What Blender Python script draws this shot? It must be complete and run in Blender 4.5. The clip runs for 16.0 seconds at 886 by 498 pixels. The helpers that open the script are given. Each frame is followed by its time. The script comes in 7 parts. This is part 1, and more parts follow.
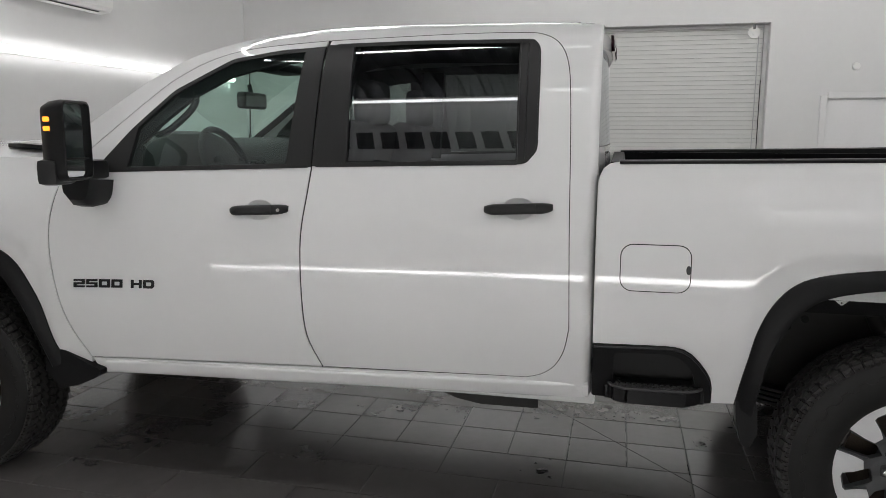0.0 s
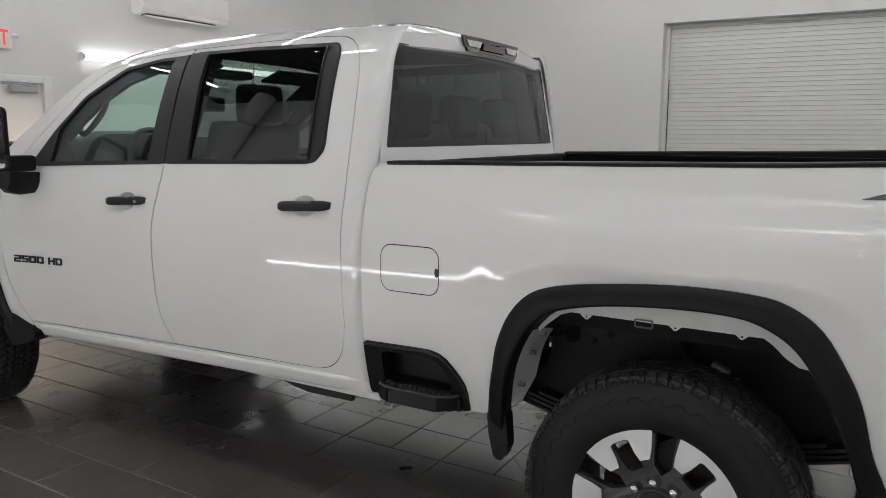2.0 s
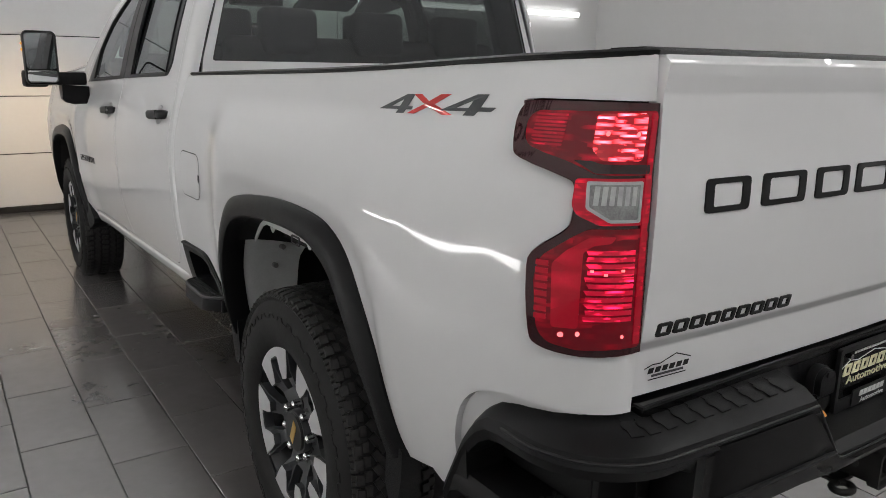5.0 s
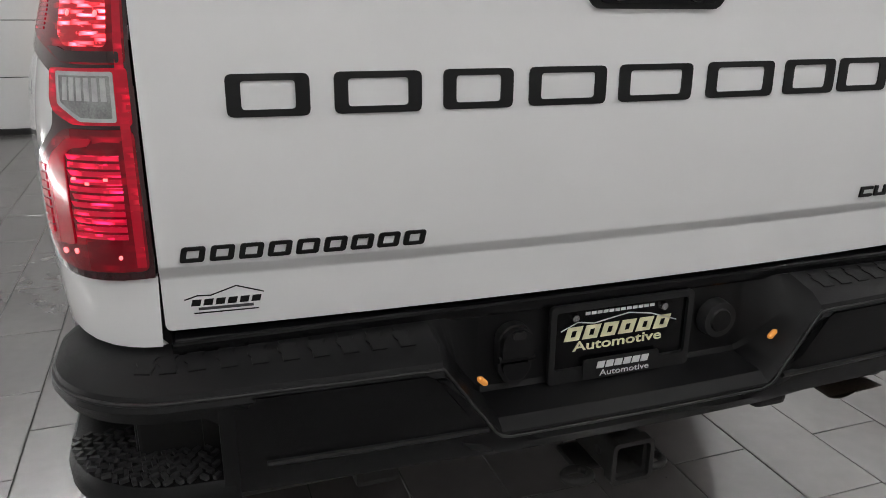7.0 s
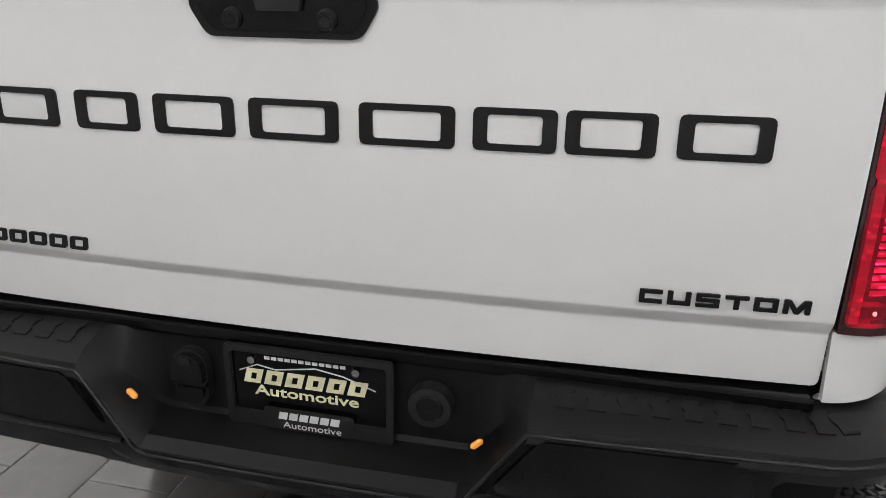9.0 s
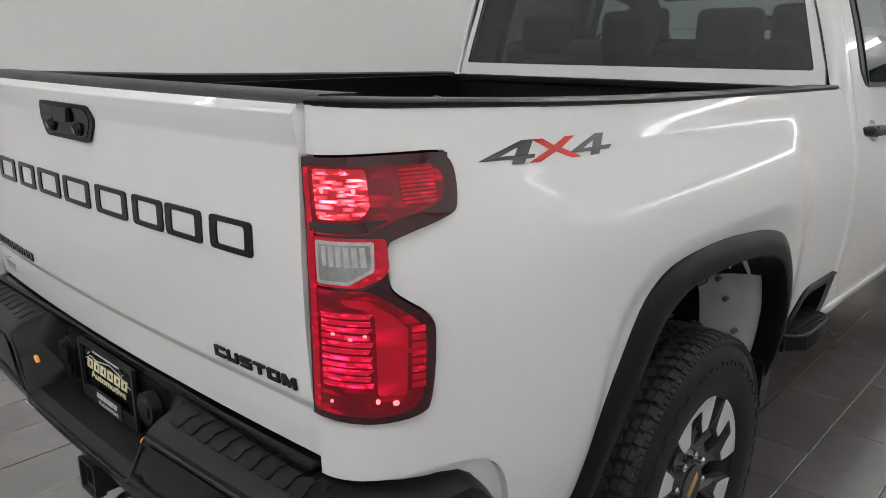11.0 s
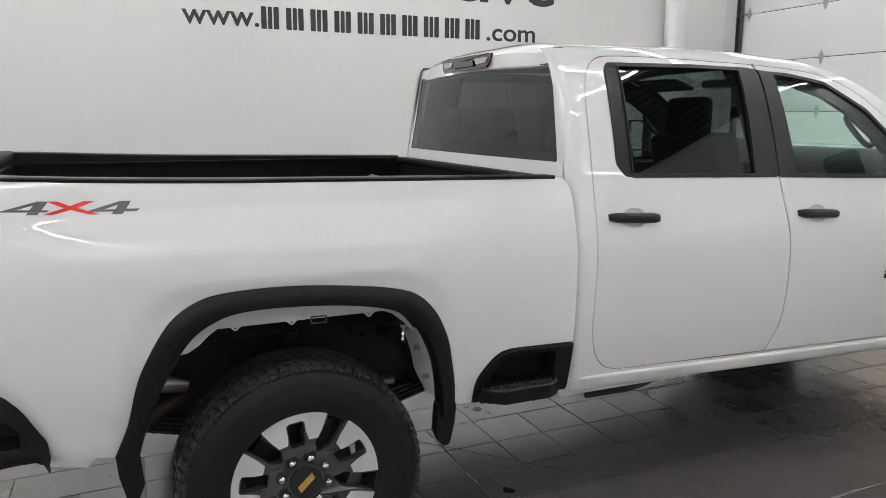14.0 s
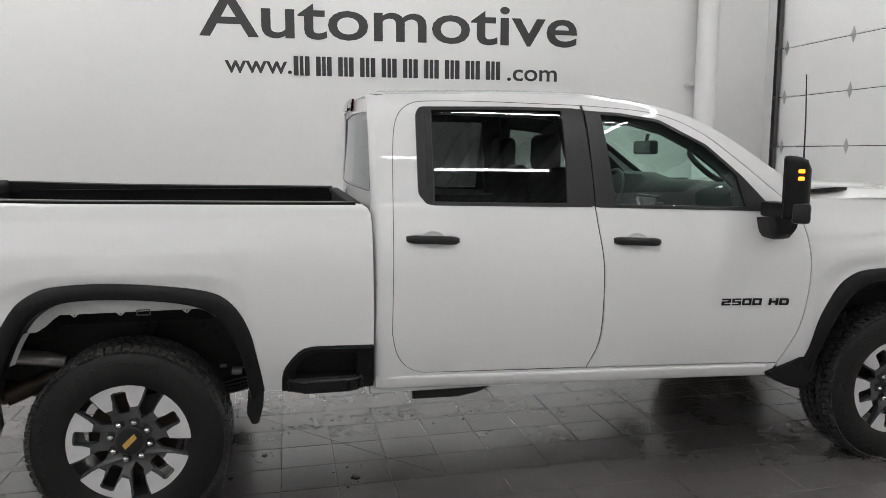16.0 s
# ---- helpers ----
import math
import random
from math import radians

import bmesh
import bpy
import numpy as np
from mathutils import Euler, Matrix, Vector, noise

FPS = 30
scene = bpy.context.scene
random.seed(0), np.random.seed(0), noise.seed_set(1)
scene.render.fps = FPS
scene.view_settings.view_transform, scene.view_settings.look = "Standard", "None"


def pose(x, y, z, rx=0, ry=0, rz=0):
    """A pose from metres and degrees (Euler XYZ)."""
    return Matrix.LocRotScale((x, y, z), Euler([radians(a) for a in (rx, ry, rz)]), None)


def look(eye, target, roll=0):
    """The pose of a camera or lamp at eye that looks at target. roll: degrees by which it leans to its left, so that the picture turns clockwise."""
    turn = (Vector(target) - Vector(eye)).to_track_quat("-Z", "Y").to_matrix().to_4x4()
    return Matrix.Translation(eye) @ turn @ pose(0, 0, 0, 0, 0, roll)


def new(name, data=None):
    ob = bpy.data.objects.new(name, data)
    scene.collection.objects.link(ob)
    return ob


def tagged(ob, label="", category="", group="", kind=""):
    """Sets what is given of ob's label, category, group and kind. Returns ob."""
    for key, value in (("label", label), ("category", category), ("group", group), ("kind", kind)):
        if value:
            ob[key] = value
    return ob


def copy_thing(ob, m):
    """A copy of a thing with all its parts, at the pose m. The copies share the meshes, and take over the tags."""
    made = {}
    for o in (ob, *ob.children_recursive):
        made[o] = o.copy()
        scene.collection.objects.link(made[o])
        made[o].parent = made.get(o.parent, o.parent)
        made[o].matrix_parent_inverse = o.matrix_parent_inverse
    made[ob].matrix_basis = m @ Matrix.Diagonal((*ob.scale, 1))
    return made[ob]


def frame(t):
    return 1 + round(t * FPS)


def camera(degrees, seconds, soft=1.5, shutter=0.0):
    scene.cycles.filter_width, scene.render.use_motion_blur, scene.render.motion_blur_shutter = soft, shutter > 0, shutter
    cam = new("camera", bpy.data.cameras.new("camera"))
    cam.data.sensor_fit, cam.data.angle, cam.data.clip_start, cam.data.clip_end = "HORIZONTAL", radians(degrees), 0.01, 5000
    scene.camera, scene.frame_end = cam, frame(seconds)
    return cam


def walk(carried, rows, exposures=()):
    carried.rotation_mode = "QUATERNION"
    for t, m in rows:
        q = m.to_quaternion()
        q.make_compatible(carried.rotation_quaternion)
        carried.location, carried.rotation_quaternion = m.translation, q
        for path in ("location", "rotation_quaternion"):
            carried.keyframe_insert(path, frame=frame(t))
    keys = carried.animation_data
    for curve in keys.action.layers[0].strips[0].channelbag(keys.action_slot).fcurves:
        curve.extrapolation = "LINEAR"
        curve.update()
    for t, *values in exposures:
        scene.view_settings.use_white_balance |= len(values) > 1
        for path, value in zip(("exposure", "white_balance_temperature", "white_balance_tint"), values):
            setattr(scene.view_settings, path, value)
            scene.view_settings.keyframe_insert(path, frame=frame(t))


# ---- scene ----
cam = camera(61.5, 16.0, soft=0.7)
PATH = [
    (0, (-3.752, 1.036, 1.616), (-1.829, 1.491, 1.31), 0.1),
    (0.5, (-3.643, 0.656, 1.631), (-1.761, 1.259, 1.326), 0.1),
    (1, (-3.582, 0.238, 1.631), (-1.759, 1.001, 1.326), 0.0),
    (1.5, (-3.443, -0.142, 1.598), (-1.677, 0.744, 1.29), 0.0),
    (2, (-3.229, -0.514, 1.621), (-1.517, 0.473, 1.314), 0.2),
    (2.5, (-3.056, -0.921, 1.62), (-1.402, 0.161, 1.312), 0.1),
    (3, (-2.806, -1.206, 1.587), (-1.206, -0.047, 1.276), 0.1),
    (3.2, (-2.696, -1.296, 1.589), (-1.122, -0.103, 1.275), 0.1),
    (5.3, (-1.673, -2.069, 1.509), (-0.634, -0.426, 1.039), 0.8),
    (5.5, (-1.577, -2.123, 1.494), (-0.567, -0.462, 1.023), 0.9),
    (6, (-1.313, -2.22, 1.481), (-0.421, -0.502, 0.98), 0.8),
    (6.5, (-1.057, -2.247, 1.466), (-0.262, -0.497, 0.915), 0.6),
    (7, (-0.76, -2.294, 1.453), (-0.133, -0.502, 0.825), 0.5),
    (7.5, (-0.459, -2.324, 1.456), (-0.063, -0.48, 0.792), 0.4),
    (8, (-0.149, -2.294, 1.479), (0.024, -0.419, 0.804), 0.6),
    (8.5, (0.171, -2.281, 1.497), (0.078, -0.4, 0.823), 0.7),
    (9, (0.486, -2.23, 1.527), (0.06, -0.398, 0.85), 0.7),
    (9.5, (0.783, -2.135, 1.555), (0.064, -0.395, 0.88), 0.4),
    (10, (1.098, -2.069, 1.597), (0.15, -0.423, 0.971), 0.2),
    (10.2, (1.236, -2.031, 1.614), (0.194, -0.433, 1.014), 0.1),
    (12.3, (2.508, -1.348, 1.701), (0.925, -0.207, 1.261), 0.4),
    (12.5, (2.618, -1.252, 1.712), (0.999, -0.155, 1.292), 0.3),
    (13, (2.922, -1.033, 1.708), (1.229, -0.035, 1.334), 0.2),
    (13.5, (3.235, -0.818, 1.721), (1.476, 0.067, 1.369), 0.0),
    (14, (3.484, -0.545, 1.736), (1.676, 0.24, 1.394), 0.2),
    (14.5, (3.763, -0.257, 1.749), (1.912, 0.436, 1.441), 0.2),
    (15, (4.029, 0.029, 1.758), (2.143, 0.63, 1.472), 0.1),
    (15.5, (4.229, 0.375, 1.77), (2.312, 0.879, 1.507), -0.0),
    (16, (4.459, 0.725, 1.746), (2.517, 1.131, 1.493), 0.1),
]
walk(cam, [(t, look(eye, target, roll)) for t, eye, target, roll in PATH], exposures=((0.0, -0.3), (2.0, -0.34), (3.0, -0.26), (5.5, -0.45), (6.0, -0.30), (6.5, -0.34), (7.0, -0.25), (7.4, -0.02), (7.8, 0.13), (8.5, 0.14), (9.5, -0.05), (10.0, -0.14), (10.2, -0.13), (12.3, -0.02), (13.0, 0.05), (13.5, 0.12), (14.5, 0.13), (15.0, 0.13), (15.5, 0.06), (16.0, 0.03)))

# ---- light ----
world = bpy.data.worlds.new("world")
scene.world = world
world.use_nodes = True
world.node_tree.nodes["Background"].inputs[0].default_value = (0.6, 0.65, 0.7, 1)
world.node_tree.nodes["Background"].inputs[1].default_value = 0.02
LED = 46.0   # ceiling tubes
LED_WALL = 14.0
LED_LOW = 19.0
LED_FRONT = 5.0
LED_LOOP = 32.0

# ---- materials ----


def mat(name, col, rough=0.5, metal=0.0, vary=0.0, scale=6.0, bump=0.0, bscale=80.0, coat=0.0, emit=None, power=0.0, coat_rough=0.03, spec=0.5, rvary=0.0):
    """A principled material with stains at a coarse scale, grain at a fine one, and relief."""
    m = bpy.data.materials.new(name)
    m.use_nodes = True
    nt = m.node_tree
    b = nt.nodes["Principled BSDF"]
    b.inputs["Roughness"].default_value = rough
    b.inputs["Metallic"].default_value = metal
    b.inputs["Coat Weight"].default_value = coat
    b.inputs["Coat Roughness"].default_value = coat_rough
    b.inputs["Specular IOR Level"].default_value = spec
    b.inputs["Base Color"].default_value = (*col, 1)
    co = nt.nodes.new("ShaderNodeTexCoord")
    if vary:
        n1 = nt.nodes.new("ShaderNodeTexNoise")
        n1.inputs["Scale"].default_value = scale
        n1.inputs["Detail"].default_value = 6
        n2 = nt.nodes.new("ShaderNodeTexNoise")
        n2.inputs["Scale"].default_value = scale * 14
        n2.inputs["Detail"].default_value = 3
        for n in (n1, n2):
            nt.links.new(co.outputs["Object"], n.inputs["Vector"])
        add = nt.nodes.new("ShaderNodeMath")
        add.operation = "ADD"
        half = nt.nodes.new("ShaderNodeMath")
        half.operation = "MULTIPLY"
        half.inputs[1].default_value = 0.5
        nt.links.new(n2.outputs[0], half.inputs[0])
        nt.links.new(n1.outputs[0], add.inputs[0])
        nt.links.new(half.outputs[0], add.inputs[1])
        ramp = nt.nodes.new("ShaderNodeMapRange")
        ramp.inputs["From Min"].default_value = 0.45
        ramp.inputs["From Max"].default_value = 1.05
        ramp.inputs["To Min"].default_value = 1 - vary
        ramp.inputs["To Max"].default_value = 1 + vary
        nt.links.new(add.outputs[0], ramp.inputs["Value"])
        mul = nt.nodes.new("ShaderNodeVectorMath")
        mul.operation = "SCALE"
        mul.inputs[0].default_value = col
        nt.links.new(ramp.outputs[0], mul.inputs["Scale"])
        nt.links.new(mul.outputs[0], b.inputs["Base Color"])
        if rvary:
            rr = nt.nodes.new("ShaderNodeMapRange")
            rr.inputs["From Min"].default_value = 0.45
            rr.inputs["From Max"].default_value = 1.05
            rr.inputs["To Min"].default_value = rough - rvary
            rr.inputs["To Max"].default_value = rough + rvary
            nt.links.new(add.outputs[0], rr.inputs["Value"])
            nt.links.new(rr.outputs[0], b.inputs["Roughness"])
    if bump:
        n3 = nt.nodes.new("ShaderNodeTexNoise")
        n3.inputs["Scale"].default_value = bscale
        n3.inputs["Detail"].default_value = 4
        nt.links.new(co.outputs["Object"], n3.inputs["Vector"])
        bp = nt.nodes.new("ShaderNodeBump")
        bp.inputs["Strength"].default_value = bump
        bp.inputs["Distance"].default_value = 0.002
        nt.links.new(n3.outputs[0], bp.inputs["Height"])
        nt.links.new(bp.outputs[0], b.inputs["Normal"])
    if emit:
        b.inputs["Emission Color"].default_value = (*emit, 1)
        b.inputs["Emission Strength"].default_value = power
    return m


def glass_mat(name, tint, ior=1.76):
    """A thin pane: tinted straight-through light, with Fresnel gloss on top."""
    m = bpy.data.materials.new(name)
    m.use_nodes = True
    nt = m.node_tree
    nt.nodes.remove(nt.nodes["Principled BSDF"])
    out = nt.nodes["Material Output"]
    tr = nt.nodes.new("ShaderNodeBsdfTransparent")
    tr.inputs[0].default_value = (*tint, 1)
    gl = nt.nodes.new("ShaderNodeBsdfGlossy")
    gl.inputs["Roughness"].default_value = 0.015
    gl.inputs["Color"].default_value = (0.95, 0.97, 1, 1)
    lw = nt.nodes.new("ShaderNodeLayerWeight")
    lw.inputs["Blend"].default_value = 0.5
    pw = nt.nodes.new("ShaderNodeMath")
    pw.operation = "POWER"
    pw.inputs[1].default_value = 5.0
    nt.links.new(lw.outputs["Facing"], pw.inputs[0])
    fr = nt.nodes.new("ShaderNodeMath")
    fr.operation = "MULTIPLY_ADD"
    r0 = ((ior - 1) / (ior + 1)) ** 2
    fr.inputs[1].default_value = 1 - r0
    fr.inputs[2].default_value = r0
    nt.links.new(pw.outputs[0], fr.inputs[0])
    mix = nt.nodes.new("ShaderNodeMixShader")
    nt.links.new(fr.outputs[0], mix.inputs[0])
    nt.links.new(tr.outputs[0], mix.inputs[1])
    nt.links.new(gl.outputs[0], mix.inputs[2])
    nt.links.new(mix.outputs[0], out.inputs[0])
    return m


PAINT = mat("white_paint", (0.80, 0.80, 0.80), 0.6, coat=1.0, coat_rough=0.002, spec=0.0, vary=0.012, scale=2)
PAINT_DULL = mat("white_undercoat", (0.74, 0.75, 0.74), 0.5, vary=0.10, scale=9, bump=0.1, bscale=60)
BLACK = mat("textured_black_plastic", (0.0068, 0.0068, 0.0073), 0.38, spec=0.22, vary=0.12, scale=5, bump=0.22, bscale=700, rvary=0.05)
BLACK_SATIN = mat("satin_black_plastic", (0.012, 0.012, 0.0125), 0.42, spec=0.4, vary=0.1, scale=4, bump=0.05, bscale=500)
BLACK_GLOSS = mat("gloss_black_plastic", (0.003, 0.003, 0.0034), 0.16, spec=0.25, vary=0.1, scale=4)
# lifted and glossier than BLACK, for bright edge lines put into the colour
BEAD = mat("edge_line_black", (0.012, 0.012, 0.0125), 0.34, spec=0.42, vary=0.1, scale=6)
RUBBER = mat("tyre_rubber", (0.0085, 0.0083, 0.0080), 0.6, spec=0.32, vary=0.22, scale=10, bump=0.2, bscale=120, rvary=0.08)
RUBBER_TREAD = mat("worn_tyre_tread", (0.026, 0.025, 0.024), 0.65, spec=0.4, vary=0.3, scale=14, bump=0.35, bscale=160, rvary=0.08)
# step plastic paler than BLACK: the light on lugs and rims is in its colour
TREAD = mat("lit_step_plastic", (0.030, 0.030, 0.031), 0.45, spec=0.5, vary=0.2, scale=30)
SEAL = mat("seal_rubber", (0.012, 0.012, 0.012), 0.55, vary=0.1)
CHASSIS = mat("chassis_black", (0.014, 0.0135, 0.013), 0.55, spec=0.35, vary=0.4, scale=7, bump=0.3, bscale=40, rvary=0.15)
LINER = mat("bed_liner_black", (0.0035, 0.0035, 0.004), 0.5, spec=0.16, vary=0.25, scale=8, bump=0.5, bscale=300)
MACHINED = mat("machined_aluminium", (0.74, 0.74, 0.75), 0.36, metal=0.40, vary=0.05, scale=20, bump=0.04, bscale=300)
WHEEL_GREY = mat("wheel_grey_paint", (0.085, 0.088, 0.092), 0.32, metal=0.45, vary=0.06, scale=9, coat=0.5)
WHEEL_DARK = mat("wheel_pocket_black", (0.015, 0.015, 0.016), 0.35, vary=0.1)
RUSTY = mat("rusty_exhaust_steel", (0.060, 0.046, 0.036), 0.5, metal=0.6, vary=0.5, scale=14, bump=0.2)
CHROME = mat("chromed_steel", (0.75, 0.75, 0.76), 0.14, metal=1.0, vary=0.05, scale=30)
STEEL = mat("worn_steel", (0.35, 0.34, 0.33), 0.42, metal=0.9, vary=0.3, scale=20, bump=0.2)
GOLD = mat("gold_emblem", (0.80, 0.52, 0.14), 0.3, metal=0.7, vary=0.08, scale=40)
BADGE_BLACK = mat("badge_black", (0.005, 0.005, 0.0055), 0.3, vary=0.1, coat=0.15, spec=0.35)
DECAL_GREY = mat("decal_grey", (0.115, 0.12, 0.125), 0.28, metal=0.9, vary=0.15, scale=30, coat=1.0, coat_rough=0.03)
DECAL_RED = mat("decal_red", (0.72, 0.035, 0.03), 0.28, metal=0.5, vary=0.1, scale=30, coat=1.0, coat_rough=0.03)
DECAL_CREAM = mat("plate_cream_print", (0.80, 0.76, 0.50), 0.45, vary=0.05)
DECAL_WHITE = mat("white_print", (0.75, 0.75, 0.75), 0.45, vary=0.05)
CABIN = mat("cabin_dark_plastic", (0.022, 0.0225, 0.024), 0.55, vary=0.15, scale=6, bump=0.2, bscale=400)
CABIN_GREY = mat("cabin_grey_trim", (0.032, 0.0325, 0.034), 0.6, vary=0.12, scale=8, bump=0.15, bscale=300)
CLOTH = mat("dark_seat_cloth", (0.017, 0.017, 0.018), 0.85, vary=0.2, scale=30, bump=0.4, bscale=600)
HEADLINER = mat("headliner_grey", (0.038, 0.038, 0.040), 0.9, vary=0.08, scale=12, bump=0.2, bscale=500)
SCREEN = mat("dark_screen", (0.01, 0.01, 0.012), 0.1, coat=0.6)
MIRROR = mat("mirror_glass", (0.85, 0.86, 0.87), 0.02, metal=1.0)
RED_DARK = mat("dark_red_lens_rim", (0.024, 0.001, 0.004), 0.06, coat=1.0, vary=0.2)
RED_RIM = mat("deep_red_lamp_shell", (0.040, 0.001, 0.004), 0.06, coat=1.0, vary=0.2)
CLEAR_DARK = mat("reversing_reflector_grey", (0.38, 0.38, 0.38), 0.2, coat=1.0, vary=0.6, scale=26, metal=0.5)
CLEAR_LENS = mat("clear_reverse_lens", (0.60, 0.60, 0.60), 0.12, coat=1.0, vary=0.25, scale=60, metal=0.4)
AMBER = mat("amber_lens_lit", (0.9, 0.35, 0.03), 0.25, coat=1.0, emit=(1.0, 0.28, 0.02), power=2.4)
AMBER_DIM = mat("marker_orange", (0.85, 0.36, 0.08), 0.3, coat=0.5, emit=(1.0, 0.36, 0.06), power=0.35)
HEADLIGHT = mat("headlight_lens_lit", (0.8, 0.8, 0.8), 0.1, coat=1.0, emit=(1.0, 0.82, 0.6), power=6.0)
GLASS_CLEAR = glass_mat("green_tinted_glass", (0.765, 0.925, 0.855))
GLASS_DARK = glass_mat("privacy_glass", (0.21, 0.228, 0.22))
WALL = mat("white_wall_paint", (0.68, 0.68, 0.675), 0.55, vary=0.025, scale=0.8, bump=0.10, bscale=90, rvary=0.06)
TRIM_WHITE = mat("white_trim_paint", (0.71, 0.71, 0.705), 0.4, vary=0.03, scale=3, bump=0.05)
SLAT = mat("white_shutter_slat", (0.66, 0.66, 0.64), 0.42, vary=0.03, scale=4, bump=0.03)
DOOR_STEEL = mat("white_steel_door", (0.76, 0.76, 0.76), 0.45, vary=0.025, scale=2, bump=0.15, bscale=120)
ALU = mat("galvanised_metal", (0.45, 0.46, 0.47), 0.36, metal=0.9, vary=0.2, scale=14)
DARK_METAL = mat("dark_track_metal", (0.10, 0.10, 0.10), 0.4, metal=0.7, vary=0.25, scale=12)
CEIL = mat("dark_metal_deck", (0.045, 0.047, 0.052), 0.55, vary=0.15, scale=2, bump=0.05)
SIGN_BLACK = mat("sign_vinyl_black", (0.016, 0.0165, 0.017), 0.45, vary=0.08, scale=5)
EXIT_RED = mat("exit_red", (0.7, 0.03, 0.03), 0.4, emit=(1.0, 0.10, 0.08), power=0.7)
EXIT_FACE = mat("exit_face", (0.70, 0.62, 0.60), 0.5, vary=0.05, emit=(1.0, 0.75, 0.7), power=0.08)
TUBE = mat("led_tube_lit", (0.9, 0.9, 0.9), 0.4, emit=(1.0, 0.99, 0.985), power=LED)
TUBE_FRONT = mat("led_front_tube_lit", (0.9, 0.9, 0.9), 0.4, emit=(1.0, 0.99, 0.985), power=LED_FRONT)
TUBE_WALL = mat("led_wall_tube_lit", (0.9, 0.9, 0.9), 0.4, emit=(1.0, 0.99, 0.985), power=LED_WALL)
TUBE_LOW = mat("led_low_tube_lit", (0.9, 0.9, 0.9), 0.4, emit=(1.0, 0.99, 0.985), power=LED_LOW)
TUBE_LOOP = mat("led_loop_tube_lit", (0.9, 0.9, 0.9), 0.4, emit=(1.0, 0.99, 0.985), power=LED_LOOP)
PLASTIC_WHITE = mat("white_plastic", (0.78, 0.78, 0.76), 0.4, vary=0.03, scale=5)
WET = mat("water_on_tile", (0.03, 0.03, 0.03), 0.06, spec=0.5, vary=0.2, scale=30)
GROUT = mat("dark_grout", (0.022, 0.021, 0.020), 0.8, vary=0.3, scale=20, bump=0.3)


def b_in(nt):
    """The socket that now feeds the base colour."""
    return nt.nodes["Principled BSDF"].inputs["Base Color"].links[0].from_socket


def tile_mat():
    """Charcoal porcelain: cloudy stains, fine grain, worn gloss, each tile a little different."""
    m = mat("charcoal_floor_tile", (0.138, 0.128, 0.125), 0.22, spec=0.85, vary=0.11, scale=1.3, bump=0.02, bscale=60, rvary=0.03)
    nt = m.node_tree
    b = nt.nodes["Principled BSDF"]
    b.inputs["IOR"].default_value = 2.0
    old = b.inputs["Base Color"].links[0].from_socket
    info = nt.nodes.new("ShaderNodeObjectInfo")
    isl = nt.nodes.new("ShaderNodeNewGeometry")
    add = nt.nodes.new("ShaderNodeMath")
    add.operation = "ADD"
    nt.links.new(info.outputs["Random"], add.inputs[0])
    nt.links.new(isl.outputs["Random Per Island"], add.inputs[1])
    fr = nt.nodes.new("ShaderNodeMath")
    fr.operation = "FRACT"
    nt.links.new(add.outputs[0], fr.inputs[0])
    mr = nt.nodes.new("ShaderNodeMapRange")
    mr.inputs["To Min"].default_value = 0.93
    mr.inputs["To Max"].default_value = 1.08
    nt.links.new(fr.outputs[0], mr.inputs["Value"])
    sc = nt.nodes.new("ShaderNodeVectorMath")
    sc.operation = "SCALE"
    nt.links.new(old, sc.inputs[0])
    nt.links.new(mr.outputs[0], sc.inputs["Scale"])
    nt.links.new(sc.outputs[0], b.inputs["Base Color"])
    # pale scuffs and dark damp smears with shapes of their own
    for sc_, lo, hi, a, b in ((2.2, 0.50, 0.75, 1.0, 1.10), (0.9, 0.28, 0.50, 0.84, 1.0)):
        nz = nt.nodes.new("ShaderNodeTexNoise")
        nz.inputs["Scale"].default_value = sc_
        nz.inputs["Detail"].default_value = 5
        nz.inputs["Roughness"].default_value = 0.55
        ra = nt.nodes.new("ShaderNodeMapRange")
        ra.inputs["From Min"].default_value = lo
        ra.inputs["From Max"].default_value = hi
        ra.inputs["To Min"].default_value = a
        ra.inputs["To Max"].default_value = b
        nt.links.new(nz.outputs[0], ra.inputs["Value"])
        s2 = nt.nodes.new("ShaderNodeVectorMath")
        s2.operation = "SCALE"
        nt.links.new(b_in(nt), s2.inputs[0])
        nt.links.new(ra.outputs[0], s2.inputs["Scale"])
        nt.links.new(s2.outputs[0], nt.nodes["Principled BSDF"].inputs["Base Color"])
    co = nt.nodes.new("ShaderNodeTexCoord")
    for n in nt.nodes:
        if n.type == "TEX_NOISE":
            for l in list(n.inputs["Vector"].links):
                nt.links.remove(l)
            geo = isl.outputs["Position"]
            nt.links.new(geo, n.inputs["Vector"])
    return m


TILE = tile_mat()


